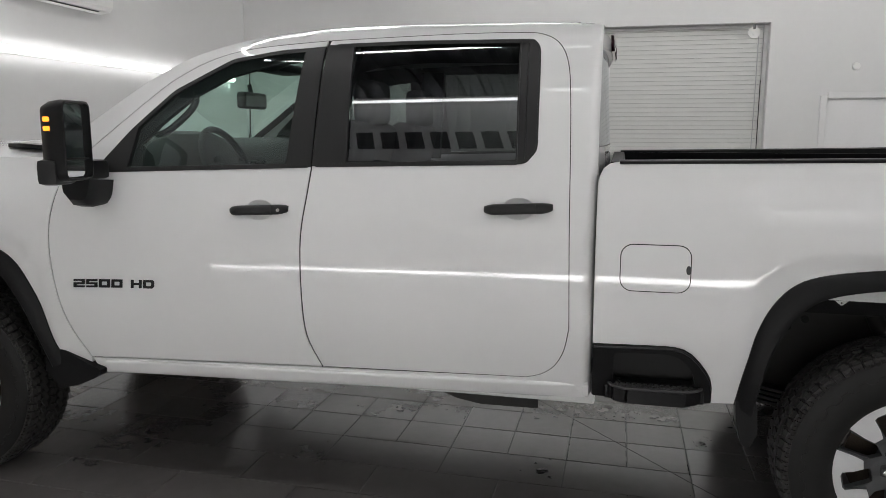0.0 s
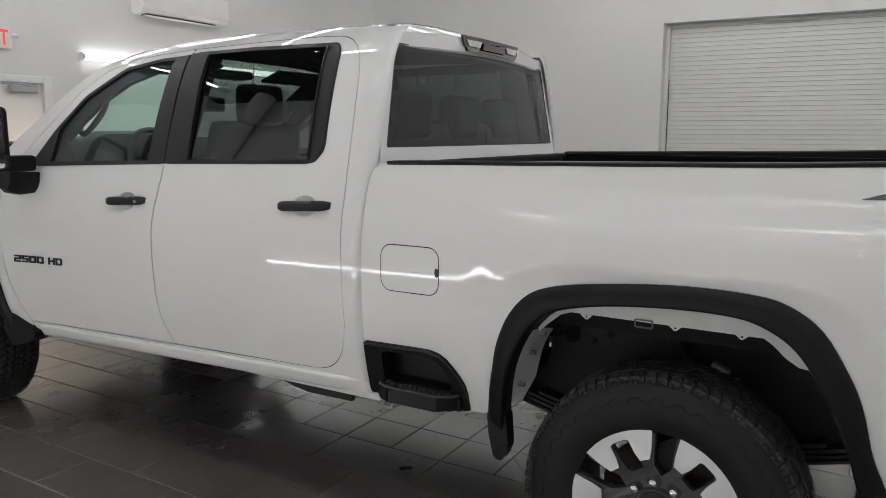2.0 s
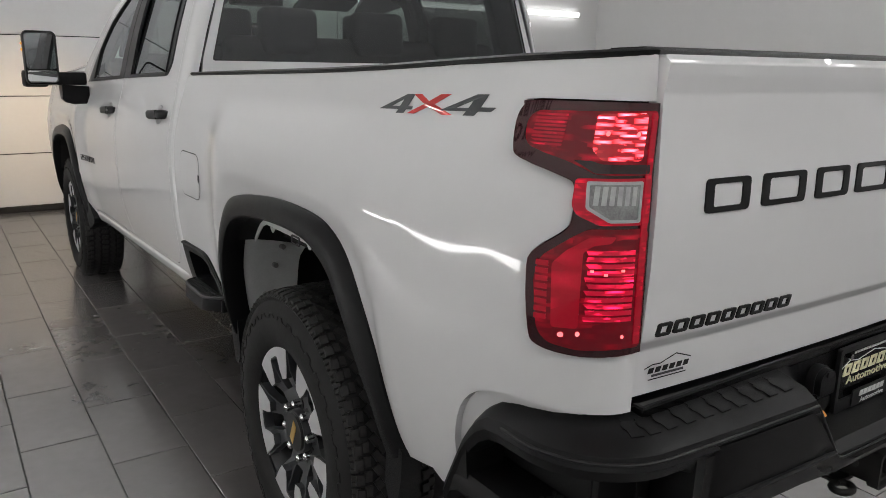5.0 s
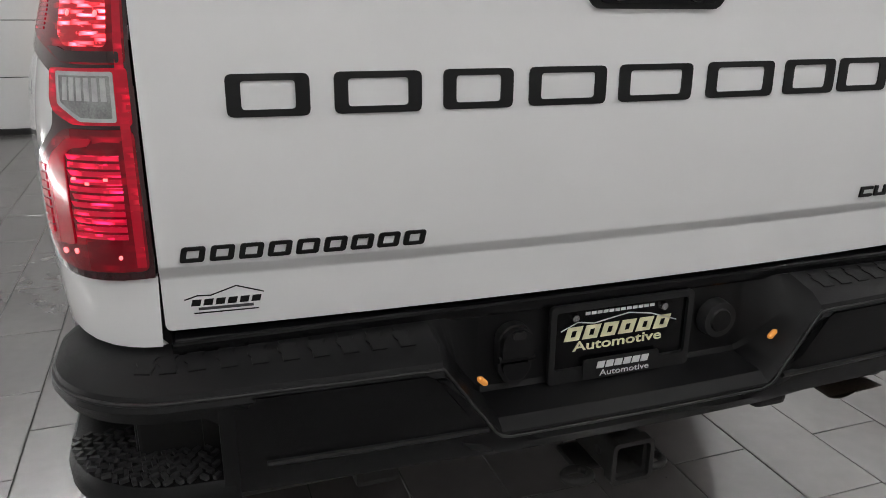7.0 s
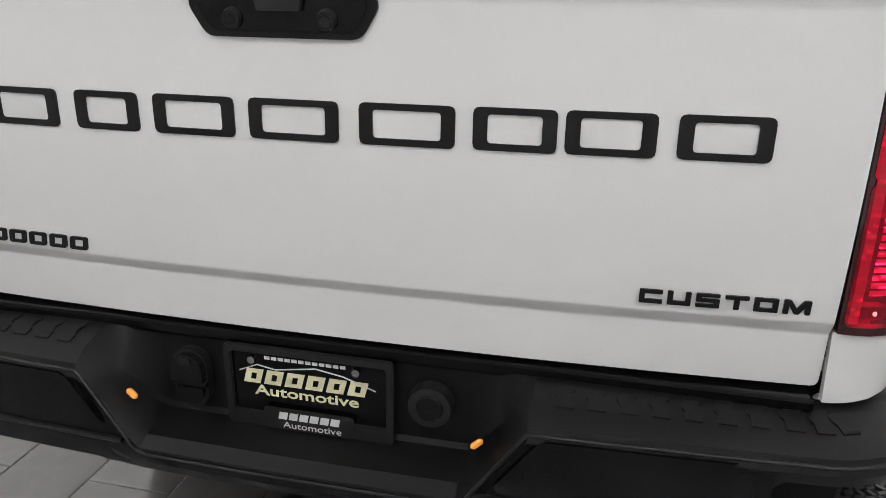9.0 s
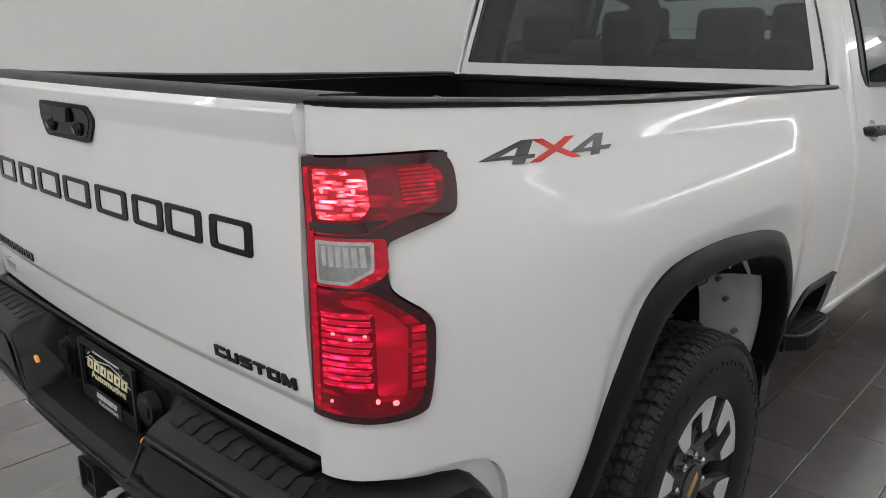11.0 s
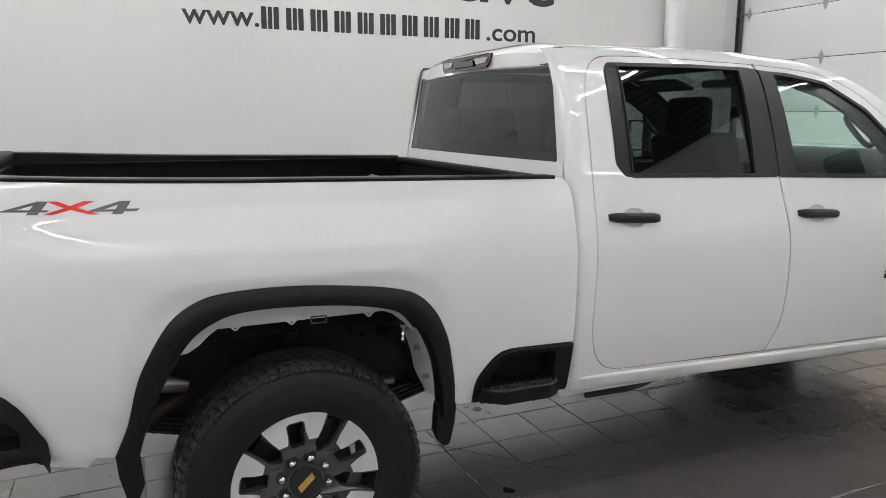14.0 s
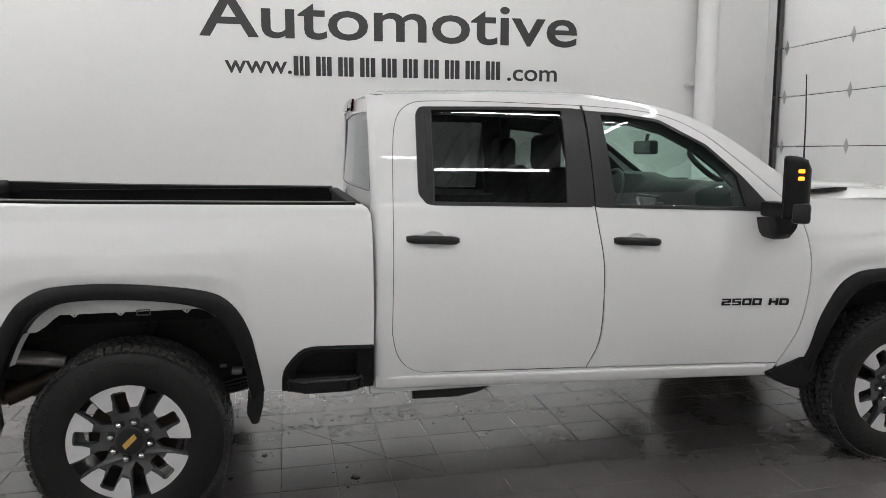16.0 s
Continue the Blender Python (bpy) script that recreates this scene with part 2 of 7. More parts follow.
def lit_lens(name, base, power, scale, glow=0.12, tint=(1.0, 0.07, 0.06)):
    """A red lamp lens whose lit cells show as small bright blocks."""
    m = mat(name, base, 0.12, coat=0.45)
    nt = m.node_tree
    b = nt.nodes["Principled BSDF"]
    co = nt.nodes.new("ShaderNodeTexCoord")
    mp = nt.nodes.new("ShaderNodeMapping")
    mp.inputs["Scale"].default_value = scale
    vo = nt.nodes.new("ShaderNodeTexVoronoi")
    vo.inputs["Scale"].default_value = 1.0
    vo.distance = "CHEBYCHEV"
    nt.links.new(co.outputs["Object"], mp.inputs[0])
    nt.links.new(mp.outputs[0], vo.inputs["Vector"])
    mr = nt.nodes.new("ShaderNodeMapRange")
    mr.inputs["From Min"].default_value = 0.55
    mr.inputs["From Max"].default_value = 0.05
    mr.inputs["To Min"].default_value = 0.03
    mr.inputs["To Max"].default_value = power
    nt.links.new(vo.outputs["Distance"], mr.inputs["Value"])
    sep = nt.nodes.new("ShaderNodeSeparateColor")
    nt.links.new(vo.outputs["Color"], sep.inputs[0])
    pw = nt.nodes.new("ShaderNodeMath")
    pw.operation = "POWER"
    pw.inputs[1].default_value = 3.2
    nt.links.new(sep.outputs[0], pw.inputs[0])
    mu = nt.nodes.new("ShaderNodeMath")
    mu.operation = "MULTIPLY"
    nt.links.new(mr.outputs[0], mu.inputs[0])
    nt.links.new(pw.outputs[0], mu.inputs[1])
    ad = nt.nodes.new("ShaderNodeMath")
    ad.operation = "ADD"
    ad.inputs[1].default_value = glow
    nt.links.new(mu.outputs[0], ad.inputs[0])
    b.inputs["Emission Color"].default_value = (*tint, 1)
    nt.links.new(ad.outputs[0], b.inputs["Emission Strength"])
    return m


RED_LENS = lit_lens("red_lens", (0.085, 0.001, 0.005), 0.5, (22, 22, 90), 0.06, (1.0, 0.0, 0.03))
RED_GUIDE = lit_lens("red_light_guide", (0.26, 0.002, 0.010), 0.45, (16, 16, 30), 0.16, (1.0, 0.004, 0.04))
RED_GUIDE_DIM = lit_lens("red_reflector", (0.26, 0.003, 0.012), 0.9, (40, 40, 120), 0.16, (1.0, 0.004, 0.04))
LIT_UPPER = lit_lens("brake_lens_lit", (0.2, 0.001, 0.008), 36.0, (38, 38, 190), 0.30, (1.0, 0.045, 0.065))
LIT_LOWER = lit_lens("tail_lens_lit", (0.3, 0.002, 0.010), 9.0, (34, 34, 150), 0.36, (1.0, 0.01, 0.07))
LAMP_SPOT = mat("lamp_spot_lit", (0.9, 0.3, 0.3), 0.2, emit=(1.0, 0.12, 0.14), power=2.2)

# ---- mesh helpers ----


def mesh_ob(name, verts, faces, material, parent=None, normals=None, smooth=False, label=""):
    me = bpy.data.meshes.new(name)
    me.from_pydata([tuple(v) for v in verts], [], faces)
    me.materials.append(material)
    if smooth or normals is not None:
        me.polygons.foreach_set("use_smooth", [True] * len(me.polygons))
    me.update()
    if normals is not None:
        me.normals_split_custom_set_from_vertices([tuple(n) for n in normals])
    ob = new(name, me)
    if parent:
        ob.parent = parent
    if label:
        ob["label"] = label
    return ob


def part(name, bm, material, parent, label="", smooth=None):
    """Links a bmesh as one mesh object under a thing or a part. smooth: the angle in degrees up to which edges look round."""
    bmesh.ops.recalc_face_normals(bm, faces=bm.faces)
    if smooth:
        for f in bm.faces:
            f.smooth = True
        for e in bm.edges:
            if len(e.link_faces) == 2 and e.calc_face_angle(0) > radians(smooth):
                e.smooth = False
    me = bpy.data.meshes.new(name)
    bm.to_mesh(me)
    bm.free()
    me.materials.append(material)
    ob = new(name, me)
    if parent:
        ob.parent = parent
    if label:
        ob["label"] = label
    return ob


def empty(name, label="", category="", group="", kind="", at=(0, 0, 0)):
    ob = new(name)
    ob.empty_display_size = 0.05
    ob.location = at
    return tagged(ob, label, category, group, kind)


def rel(ob, parent):
    """Makes ob a part of parent and keeps its place in the world."""
    ob.parent = parent
    ob.matrix_parent_inverse = Matrix.Translation(parent.location).inverted()
    return ob


def box(bm, c, s, bevel=0.0, seg=2, rot=None):
    r = bmesh.ops.create_cube(bm, size=1.0)
    vs = r["verts"]
    m = Matrix.Translation(c) @ (rot or Matrix()) @ Matrix.Diagonal((*s, 1))
    bmesh.ops.transform(bm, matrix=m, verts=vs)
    if bevel:
        es = list({e for v in vs for e in v.link_edges})
        bmesh.ops.bevel(bm, geom=es, offset=bevel, segments=seg, affect="EDGES", profile=0.6)
    return bm


def cyl(bm, p0, p1, r0, r1=None, seg=20, caps=True):
    p0, p1 = Vector(p0), Vector(p1)
    d = p1 - p0
    m = Matrix.Translation((p0 + p1) / 2) @ d.to_track_quat("Z", "Y").to_matrix().to_4x4()
    bmesh.ops.create_cone(bm, cap_ends=caps, segments=seg, radius1=r0, radius2=r0 if r1 is None else r1, depth=d.length, matrix=m)
    return bm


def loft(bm, secs, closed=False, caps=True):
    """Skins rings of points; closed: each ring is a loop."""
    rows = [[bm.verts.new(p) for p in s] for s in secs]
    n = len(rows[0])
    for a, b in zip(rows, rows[1:]):
        for i in range(n if closed else n - 1):
            j = (i + 1) % n
            bm.faces.new((a[i], a[j], b[j], b[i]))
    if closed and caps:
        bm.faces.new(rows[0])
        bm.faces.new(rows[-1][::-1])
    return bm


def tube(bm, pts, r, seg=10):
    """A round bar along points."""
    pts = [Vector(p) for p in pts]
    secs = []
    for i, p in enumerate(pts):
        d = (pts[min(i + 1, len(pts) - 1)] - pts[max(i - 1, 0)]).normalized()
        q = d.to_track_quat("Z", "Y")
        rr = r[i] if isinstance(r, (list, tuple)) else r
        secs.append([p + q @ Vector((rr * math.cos(2 * math.pi * k / seg), rr * math.sin(2 * math.pi * k / seg), 0)) for k in range(seg)])
    return loft(bm, secs, closed=True)


def tess(loops):
    from mathutils.geometry import tessellate_polygon
    flat = [p for l in loops for p in l]
    return flat, tessellate_polygon([[Vector((p[0], p[1], 0)) for p in l] for l in loops])


def prism(bm, loops, place, thick):
    """A flat plate with outline loops (the first is the outer one), laid by place(u, v, h), h from 0 to thick."""
    flat, tris = tess(loops)
    top = [bm.verts.new(place(p[0], p[1], thick)) for p in flat]
    bot = [bm.verts.new(place(p[0], p[1], 0.0)) for p in flat]
    for t in tris:
        try:
            bm.faces.new([top[i] for i in t])
            bm.faces.new([bot[i] for i in t][::-1])
        except ValueError:
            pass
    o = 0
    for l in loops:
        n = len(l)
        for i in range(n):
            a, b = o + i, o + (i + 1) % n
            bm.faces.new((top[a], top[b], bot[b], bot[a]))
        o += n
    return bm


def rrect(x0, y0, x1, y1, r, seg=4):
    pts = []
    for cx, cy, a in ((x1 - r, y1 - r, 0), (x0 + r, y1 - r, 90), (x0 + r, y0 + r, 180), (x1 - r, y0 + r, 270)):
        for k in range(seg + 1):
            t = radians(a + 90 * k / seg)
            pts.append((cx + r * math.cos(t), cy + r * math.sin(t)))
    return pts


def smooth_line(pts, n=6):
    """A Catmull-Rom line through points."""
    out = []
    for i in range(len(pts) - 1):
        p0, p1, p2, p3 = (np.array(pts[max(0, min(len(pts) - 1, k))], float) for k in (i - 1, i, i + 1, i + 2))
        for k in range(n):
            t = k / n
            out.append(tuple(0.5 * (2 * p1 + (p2 - p0) * t + (2 * p0 - 5 * p1 + 4 * p2 - p3) * t * t + (3 * p1 - p0 - 3 * p2 + p3) * t ** 3)))
    out.append(tuple(pts[-1]))
    return out


def round_poly(pts, r=0.02, seg=3):
    """Rounds a polygon's corners."""
    out = []
    n = len(pts)
    for i in range(n):
        p, a, b = Vector(pts[i]), Vector(pts[i - 1]), Vector(pts[(i + 1) % n])
        d = min(r, (a - p).length * 0.45, (b - p).length * 0.45)
        s, e = p + (a - p).normalized() * d, p + (b - p).normalized() * d
        for k in range(seg + 1):
            t = k / seg
            q = s * (1 - t) ** 2 + p * 2 * t * (1 - t) + e * t * t
            out.append((q.x, q.y))
    return out


def shrink(pts, d):
    """Moves a polygon's outline inwards by d."""
    n = len(pts)
    area = sum(pts[i][0] * pts[(i + 1) % n][1] - pts[(i + 1) % n][0] * pts[i][1] for i in range(n))
    sg = 1 if area > 0 else -1
    out = []
    for i in range(n):
        a, p, b = Vector(pts[i - 1]), Vector(pts[i]), Vector(pts[(i + 1) % n])
        e1, e2 = (p - a), (b - p)
        if e1.length < 1e-6 or e2.length < 1e-6:
            out.append((p.x, p.y))
            continue
        n1, n2 = Vector((-e1.y, e1.x)).normalized() * sg, Vector((-e2.y, e2.x)).normalized() * sg
        m = (n1 + n2)
        if m.length < 0.2:
            m = n1
        m = m / max(0.5, m.length_squared / 2)
        q = p + m * d
        out.append((q.x, q.y))
    return out


def curved(name, loops, fn, material, parent, off=0.0, lip=0.016, du=0.06, dz=0.02, label=""):
    """A skin panel: the outline loops in (u, z) laid on the surface fn(u, z, off), cut fine, with exact normals and an edge turned inwards."""
    flat, tris = tess(loops)
    bm = bmesh.new()
    vs = [bm.verts.new((p[0], p[1], 0)) for p in flat]
    for t in tris:
        try:
            bm.faces.new([vs[i] for i in t])
        except ValueError:
            pass
    us, zs = [p[0] for p in flat], [p[1] for p in flat]
    for lo, hi, st, ax in ((min(us), max(us), du, 0), (min(zs), max(zs), dz, 1)):
        k = math.floor(lo / st) + 1
        while k * st < hi - 1e-4:
            no = (1, 0, 0) if ax == 0 else (0, 1, 0)
            co = (k * st, 0, 0) if ax == 0 else (0, k * st, 0)
            bmesh.ops.bisect_plane(bm, geom=bm.verts[:] + bm.edges[:] + bm.faces[:], dist=1e-5, plane_co=co, plane_no=no)
            k += 1
    bm.verts.index_update()
    verts, norms, faces = [], [], []
    h = 1e-3

    def nrm(u, z):
        a = fn(u + h, z, off) - fn(u - h, z, off)
        b = fn(u, z + h, off) - fn(u, z - h, off)
        n = a.cross(b).normalized()
        return n if n.dot(fn(u, z, off + 0.01) - fn(u, z, off)) > 0 else -n
    for v in bm.verts:
        verts.append(fn(v.co.x, v.co.y, off))
        norms.append(nrm(v.co.x, v.co.y))
    for f in bm.faces:
        ids = [v.index for v in f.verts]
        g = (verts[ids[1]] - verts[ids[0]]).cross(verts[ids[2]] - verts[ids[0]])
        faces.append(ids if g.dot(norms[ids[0]]) >= 0 else ids[::-1])
    if lip:
        for e in bm.edges:
            if len(e.link_faces) == 1:
                a, b = e.verts
                c = e.link_faces[0].calc_center_median()
                mid = (a.co + b.co) / 2
                o2 = Vector((b.co.y - a.co.y, a.co.x - b.co.x, 0))
                if o2.length < 1e-9:
                    continue
                o2.normalize()
                if o2.dot(mid - c) < 0:
                    o2 = -o2
                pa, pb = verts[a.index], verts[b.index]
                q = mid + o2 * 0.002
                out = (fn(q.x, q.y, off) - fn(mid.x, mid.y, off)).normalized()
                ia, ib = fn(a.co.x, a.co.y, off - lip), fn(b.co.x, b.co.y, off - lip)
                k = len(verts)
                verts += [pa, pb, ib, ia]
                norms += [out] * 4
                g = (pb - pa).cross(ib - pa)
                faces.append([k, k + 1, k + 2, k + 3] if g.dot(out) >= 0 else [k + 3, k + 2, k + 1, k])
    bm.free()
    return mesh_ob(name, verts, faces, material, parent, normals=norms, label=label)


C_ = [[(0, 0), (1, 0), (1, .29), (.24, .29), (.24, .71), (1, .71), (1, 1), (0, 1)]]
U_ = [[(0, 0), (1, 0), (1, 1), (.76, 1), (.76, .29), (.24, .29), (.24, 1), (0, 1)]]
S_ = [[(0, 0), (1, 0), (1, .61), (.24, .61), (.24, .78), (1, .78), (1, 1), (0, 1), (0, .39), (.76, .39), (.76, .22), (0, .22)]]
T_ = [[(.38, 0), (.62, 0), (.62, .72), (1, .72), (1, 1), (0, 1), (0, .72), (.38, .72)]]
O_ = [[(0, 0), (1, 0), (1, 1), (0, 1)], [(.24, .27), (.76, .27), (.76, .73), (.24, .73)]]
M_ = [[(0, 0), (.2, 0), (.2, .56), (.42, 0), (.58, 0), (.8, .56), (.8, 0), (1, 0), (1, 1), (.74, 1), (.5, .42), (.26, 1), (0, 1)]]
TWO = [[(0, 0), (1, 0), (1, .22), (.24, .22), (.24, .39), (1, .39), (1, 1), (0, 1), (0, .78), (.76, .78), (.76, .61), (0, .61)]]
H_ = [[(0, 0), (.24, 0), (.24, .37), (.76, .37), (.76, 0), (1, 0), (1, 1), (.76, 1), (.76, .63), (.24, .63), (.24, 1), (0, 1)]]
D_ = [[(0, 0), (.86, 0), (1, .2), (1, .8), (.86, 1), (0, 1)], [(.24, .27), (.74, .27), (.76, .4), (.76, .6), (.74, .73), (.24, .73)]]


def badge_word(letters, fn, parent, spot, h, lean, rnd):
    """Wide bold raised letters (glyph, start, width), set at spot(u, v) on the surface fn."""
    for glyph, s, w in letters:
        curved("badge_letter", [round_poly([spot(s + w * x + lean * y, h * y) for x, y in lp], rnd) for lp in glyph], fn, BADGE_BLACK, parent, off=0.0045, lip=0.004, du=0.1)


def lettering(name, text, w, h, material, parent, place, thick=0.002, bold=0.0, shear=0.0, label=""):
    """Raised letters that fill w by h, laid by place(u, v, out), u from 0 to w."""
    cu = bpy.data.curves.new(name, "FONT")
    cu.body, cu.size, cu.offset, cu.shear, cu.extrude, cu.resolution_u = text, 1.0, bold, shear, 0.5, 4
    tmp = bpy.data.objects.new(name, cu)
    scene.collection.objects.link(tmp)
    dg = bpy.context.evaluated_depsgraph_get()
    me = bpy.data.meshes.new_from_object(tmp.evaluated_get(dg))
    bpy.data.objects.remove(tmp)
    bm = bmesh.new()
    bm.from_mesh(me)
    xs, ys = [v.co.x for v in bm.verts], [v.co.y for v in bm.verts]
    x0, x1, y0, y1 = min(xs), max(xs), min(ys), max(ys)
    # each letter becomes an object of its own
    seen, islands = set(), []
    for v in bm.verts:
        if v in seen:
            continue
        stack, isle = [v], []
        seen.add(v)
        while stack:
            a = stack.pop()
            isle.append(a)
            for e in a.link_edges:
                b = e.other_vert(a)
                if b not in seen:
                    seen.add(b)
                    stack.append(b)
        islands.append([min(a.co.x for a in isle), max(a.co.x for a in isle), isle])
    islands.sort(key=lambda q: q[0])
    glyphs = []
    for lo, hi, isle in islands:
        if glyphs and min(hi, glyphs[-1][1]) - lo > 0.5 * min(hi - lo, glyphs[-1][1] - glyphs[-1][0]):
            glyphs[-1][1] = max(hi, glyphs[-1][1])
            glyphs[-1][2] += isle
        else:
            glyphs.append([lo, hi, list(isle)])
    made = []
    for lo, hi, isle in glyphs:
        g = bmesh.new()
        old = {v: g.verts.new(place((v.co.x - x0) / (x1 - x0) * w, (v.co.y - y0) / (y1 - y0) * h, (v.co.z + 0.5) * thick)) for v in isle}
        for f in {f for v in isle for f in v.link_faces}:
            try:
                g.faces.new([old[v] for v in f.verts])
            except ValueError:
                pass
        made.append(part(name, g, material, parent, label))
    bm.free()
    return made

# ---- the room ----
FZ, FS = -0.006, 0.0115   # floor level at the rear axle, and its fall towards the drain
XL, XR = -4.18, 7.0  # sign wall, shutter wall
YF, YB = 6.72, -5.6  # garage-door wall, wall behind
ZC = 4.6            # ceiling


def wall(name, a, b, z0, z1, openings=(), thick=0.2, out=None):
    """An upright wall from a to b (plan), its face on that line, thick towards out, with openings (s0, s1, z0, z1) through it."""
    a, b = Vector((*a, 0)), Vector((*b, 0))
    d = (b - a).normalized()
    n = Vector((*out, 0))
    outer = [(0, z0), ((b - a).length, z0), ((b - a).length, z1), (0, z1)]
    holes = [[(s0, y0), (s1, y0), (s1, y1), (s0, y1)] for s0, s1, y0, y1 in openings]
    bm = prism(bmesh.new(), [outer] + holes, lambda u, v, h: a + d * u + Vector((0, 0, v)) + n * h, thick)
    return tagged(part(name, bm, WALL, None), "smooth white painted showroom wall", "wall", kind="structure")


# opening for the garage door in the front wall, and for the shutter and the office door in the right wall
GX0, GX1, GZ = -3.78, -0.05, 3.6
SY0, SY1, SZ0, SZ1 = -0.81, 2.04, 0.9, 3.06
wall("wall_sign", (XL, YB), (XL, YF), -0.1, ZC, out=(-1, 0))
wall("wall_front", (XL, YF), (XR, YF), -0.1, ZC, [(GX0 - XL, GX1 - XL, 0.0, GZ), (0.42 - XL, 1.33 - XL, 0.0, 2.12)], out=(0, 1))
wall("wall_shutter", (XR, YF), (XR, YB), -0.1, ZC, [(YF - SY1, YF - SY0, SZ0, SZ1), (YF + 1.55, YF + 2.5, 0.0, 2.1)], thick=0.3, out=(1, 0))
# unseen back wall, added white at an assumed distance to close the room
wall("wall_back", (XR, YB), (XL, YB), -0.1, ZC, out=(0, -1))
# ribbed dark metal ceiling
vs, fs = [], []
n = 0
y = YB - 0.2
while y < YF + 0.2:
    for yy, zz in ((y, ZC), (y + 0.10, ZC), (y + 0.12, ZC + 0.04), (y + 0.18, ZC + 0.04)):
        vs += [(XL - 0.2, yy, zz), (XR + 0.3, yy, zz)]
    y += 0.2
for i in range(len(vs) // 2 - 1):
    fs.append((2 * i, 2 * i + 1, 2 * i + 3, 2 * i + 2))
tagged(mesh_ob("ceiling", vs, fs, CEIL), "dark ribbed metal deck ceiling", "ceiling", kind="structure")
# slab out of view, added to close the room from above
box(bm := bmesh.new(), ((XL + XR) / 2, (YB + YF) / 2, ZC + 0.2), (XR - XL + 0.6, YF - YB + 0.6, 0.1))
tagged(part("roof_slab", bm, CEIL, None), "unseen dark slab added above the metal deck", "roof", kind="structure")

# baseboards
for a, b in (((XL + 0.006, YB), (XL + 0.006, YF)), ((XR - 0.006, YB), (XR - 0.006, YF))):
    bm = box(bmesh.new(), (a[0], (a[1] + b[1]) / 2, FZ + 0.05), (0.012, b[1] - a[1] - 0.02, 0.1), 0.003, 1)
    tagged(part("baseboard", bm, TRIM_WHITE, None), "white painted baseboard along the wall", "baseboard", kind="structure")

# ---- garage door: stacked steel panels with hinges, in its tracks ----
gd = empty("door_1", "white sectional steel garage door, closed", "garage door", kind="structure", at=(-1.8, YF, 0))
zs = [FZ + 0.14, 0.672, 1.247, 1.842, 2.440, 3.025, 3.62]
for z0, z1 in zip(zs, zs[1:]):
    bm = bmesh.new()
    sec = [(0.0, z0 + 0.004), (-0.018, z0 + 0.004), (-0.022, z0 + 0.012), (-0.022, z1 - 0.012), (-0.018, z1 - 0.004), (0.0, z1 - 0.004)]
    loft(bm, [[(x, YF + 0.01 + dy, z) for dy, z in sec] for x in (GX0 - 0.06, GX1 + 0.06)], closed=True)
    rel(part("panel", bm, DOOR_STEEL, None), gd)
for x in (GX0 + 0.02, -2.67, -1.47, GX1 - 0.02):
    for z in zs[1:-1]:
        bm = bmesh.new()
        prism(bm, [[(-0.038, 0), (0, -0.085), (0.038, 0), (0, 0.085)]], lambda u, v, h, x=x, z=z: Vector((x + u, YF - 0.0125 - h, z + v)), 0.006)
        cyl(bm, (x - 0.03, YF - 0.024, z), (x + 0.03, YF - 0.024, z), 0.009, seg=8)
        rel(part("hinge", bm, ALU, None), gd)
box(bm := bmesh.new(), ((GX0 + GX1) / 2, YF - 0.005, FZ + 0.11), (GX1 - GX0 + 0.12, 0.03, 0.06), 0.01)
rel(part("bottom_seal", bm, SEAL, None), gd)
for sx, gx in ((-1, GX0 - 0.09), (1, GX1 + 0.09)):
    tr = empty("door_track", "galvanised vertical garage door track with rollers", "door track", kind="structure", at=(gx, YF - 0.05, 0))
    bm = bmesh.new()
    sec = [(-0.035, 0.0), (-0.035, -0.05), (-0.028, -0.05), (-0.028, -0.007), (0.028, -0.007), (0.028, -0.05), (0.035, -0.05), (0.035, 0.0)]
    loft(bm, [[(gx + a, YF - 0.03 + b, z) for a, b in sec] for z in (FZ + 0.08, 3.7)], closed=True)
    rel(part("channel", bm, DARK_METAL, None), tr)
    for z in zs[1:]:
        bm = cyl(bmesh.new(), (gx - 0.02, YF - 0.06, z), (gx + 0.02, YF - 0.06, z), 0.026, seg=14)
        cyl(bm, (gx, YF - 0.06, z), (gx - sx * 0.11, YF - 0.06, z), 0.006, seg=8)
        rel(part("roller", bm, DARK_METAL, None), tr)
        bm = box(bmesh.new(), (gx + sx * 0.055, YF - 0.02, z + 0.12), (0.05, 0.035, 0.05), 0.004, 1)
        rel(part("bracket", bm, ALU, None), tr)

# ---- pipe in the corner, with its clamp ----
pp = empty("downpipe", "white painted vertical pipe on the wall", "pipe", at=(XL + 0.13, 5.80, FZ))
rel(part("pipe", cyl(bmesh.new(), (XL + 0.14, 5.80, FZ), (XL + 0.14, 5.80, ZC), 0.125, seg=28), TRIM_WHITE, None, smooth=40), pp)
for z in (1.2, 2.60, 4.0):
    bm = cyl(bmesh.new(), (XL + 0.14, 5.80, z - 0.018), (XL + 0.14, 5.80, z + 0.018), 0.131, seg=28)
    box(bm, (XL + 0.07, 5.62, z), (0.13, 0.08, 0.03), 0.004, 1)
    rel(part("clamp", bm, TRIM_WHITE, None, smooth=40), pp)

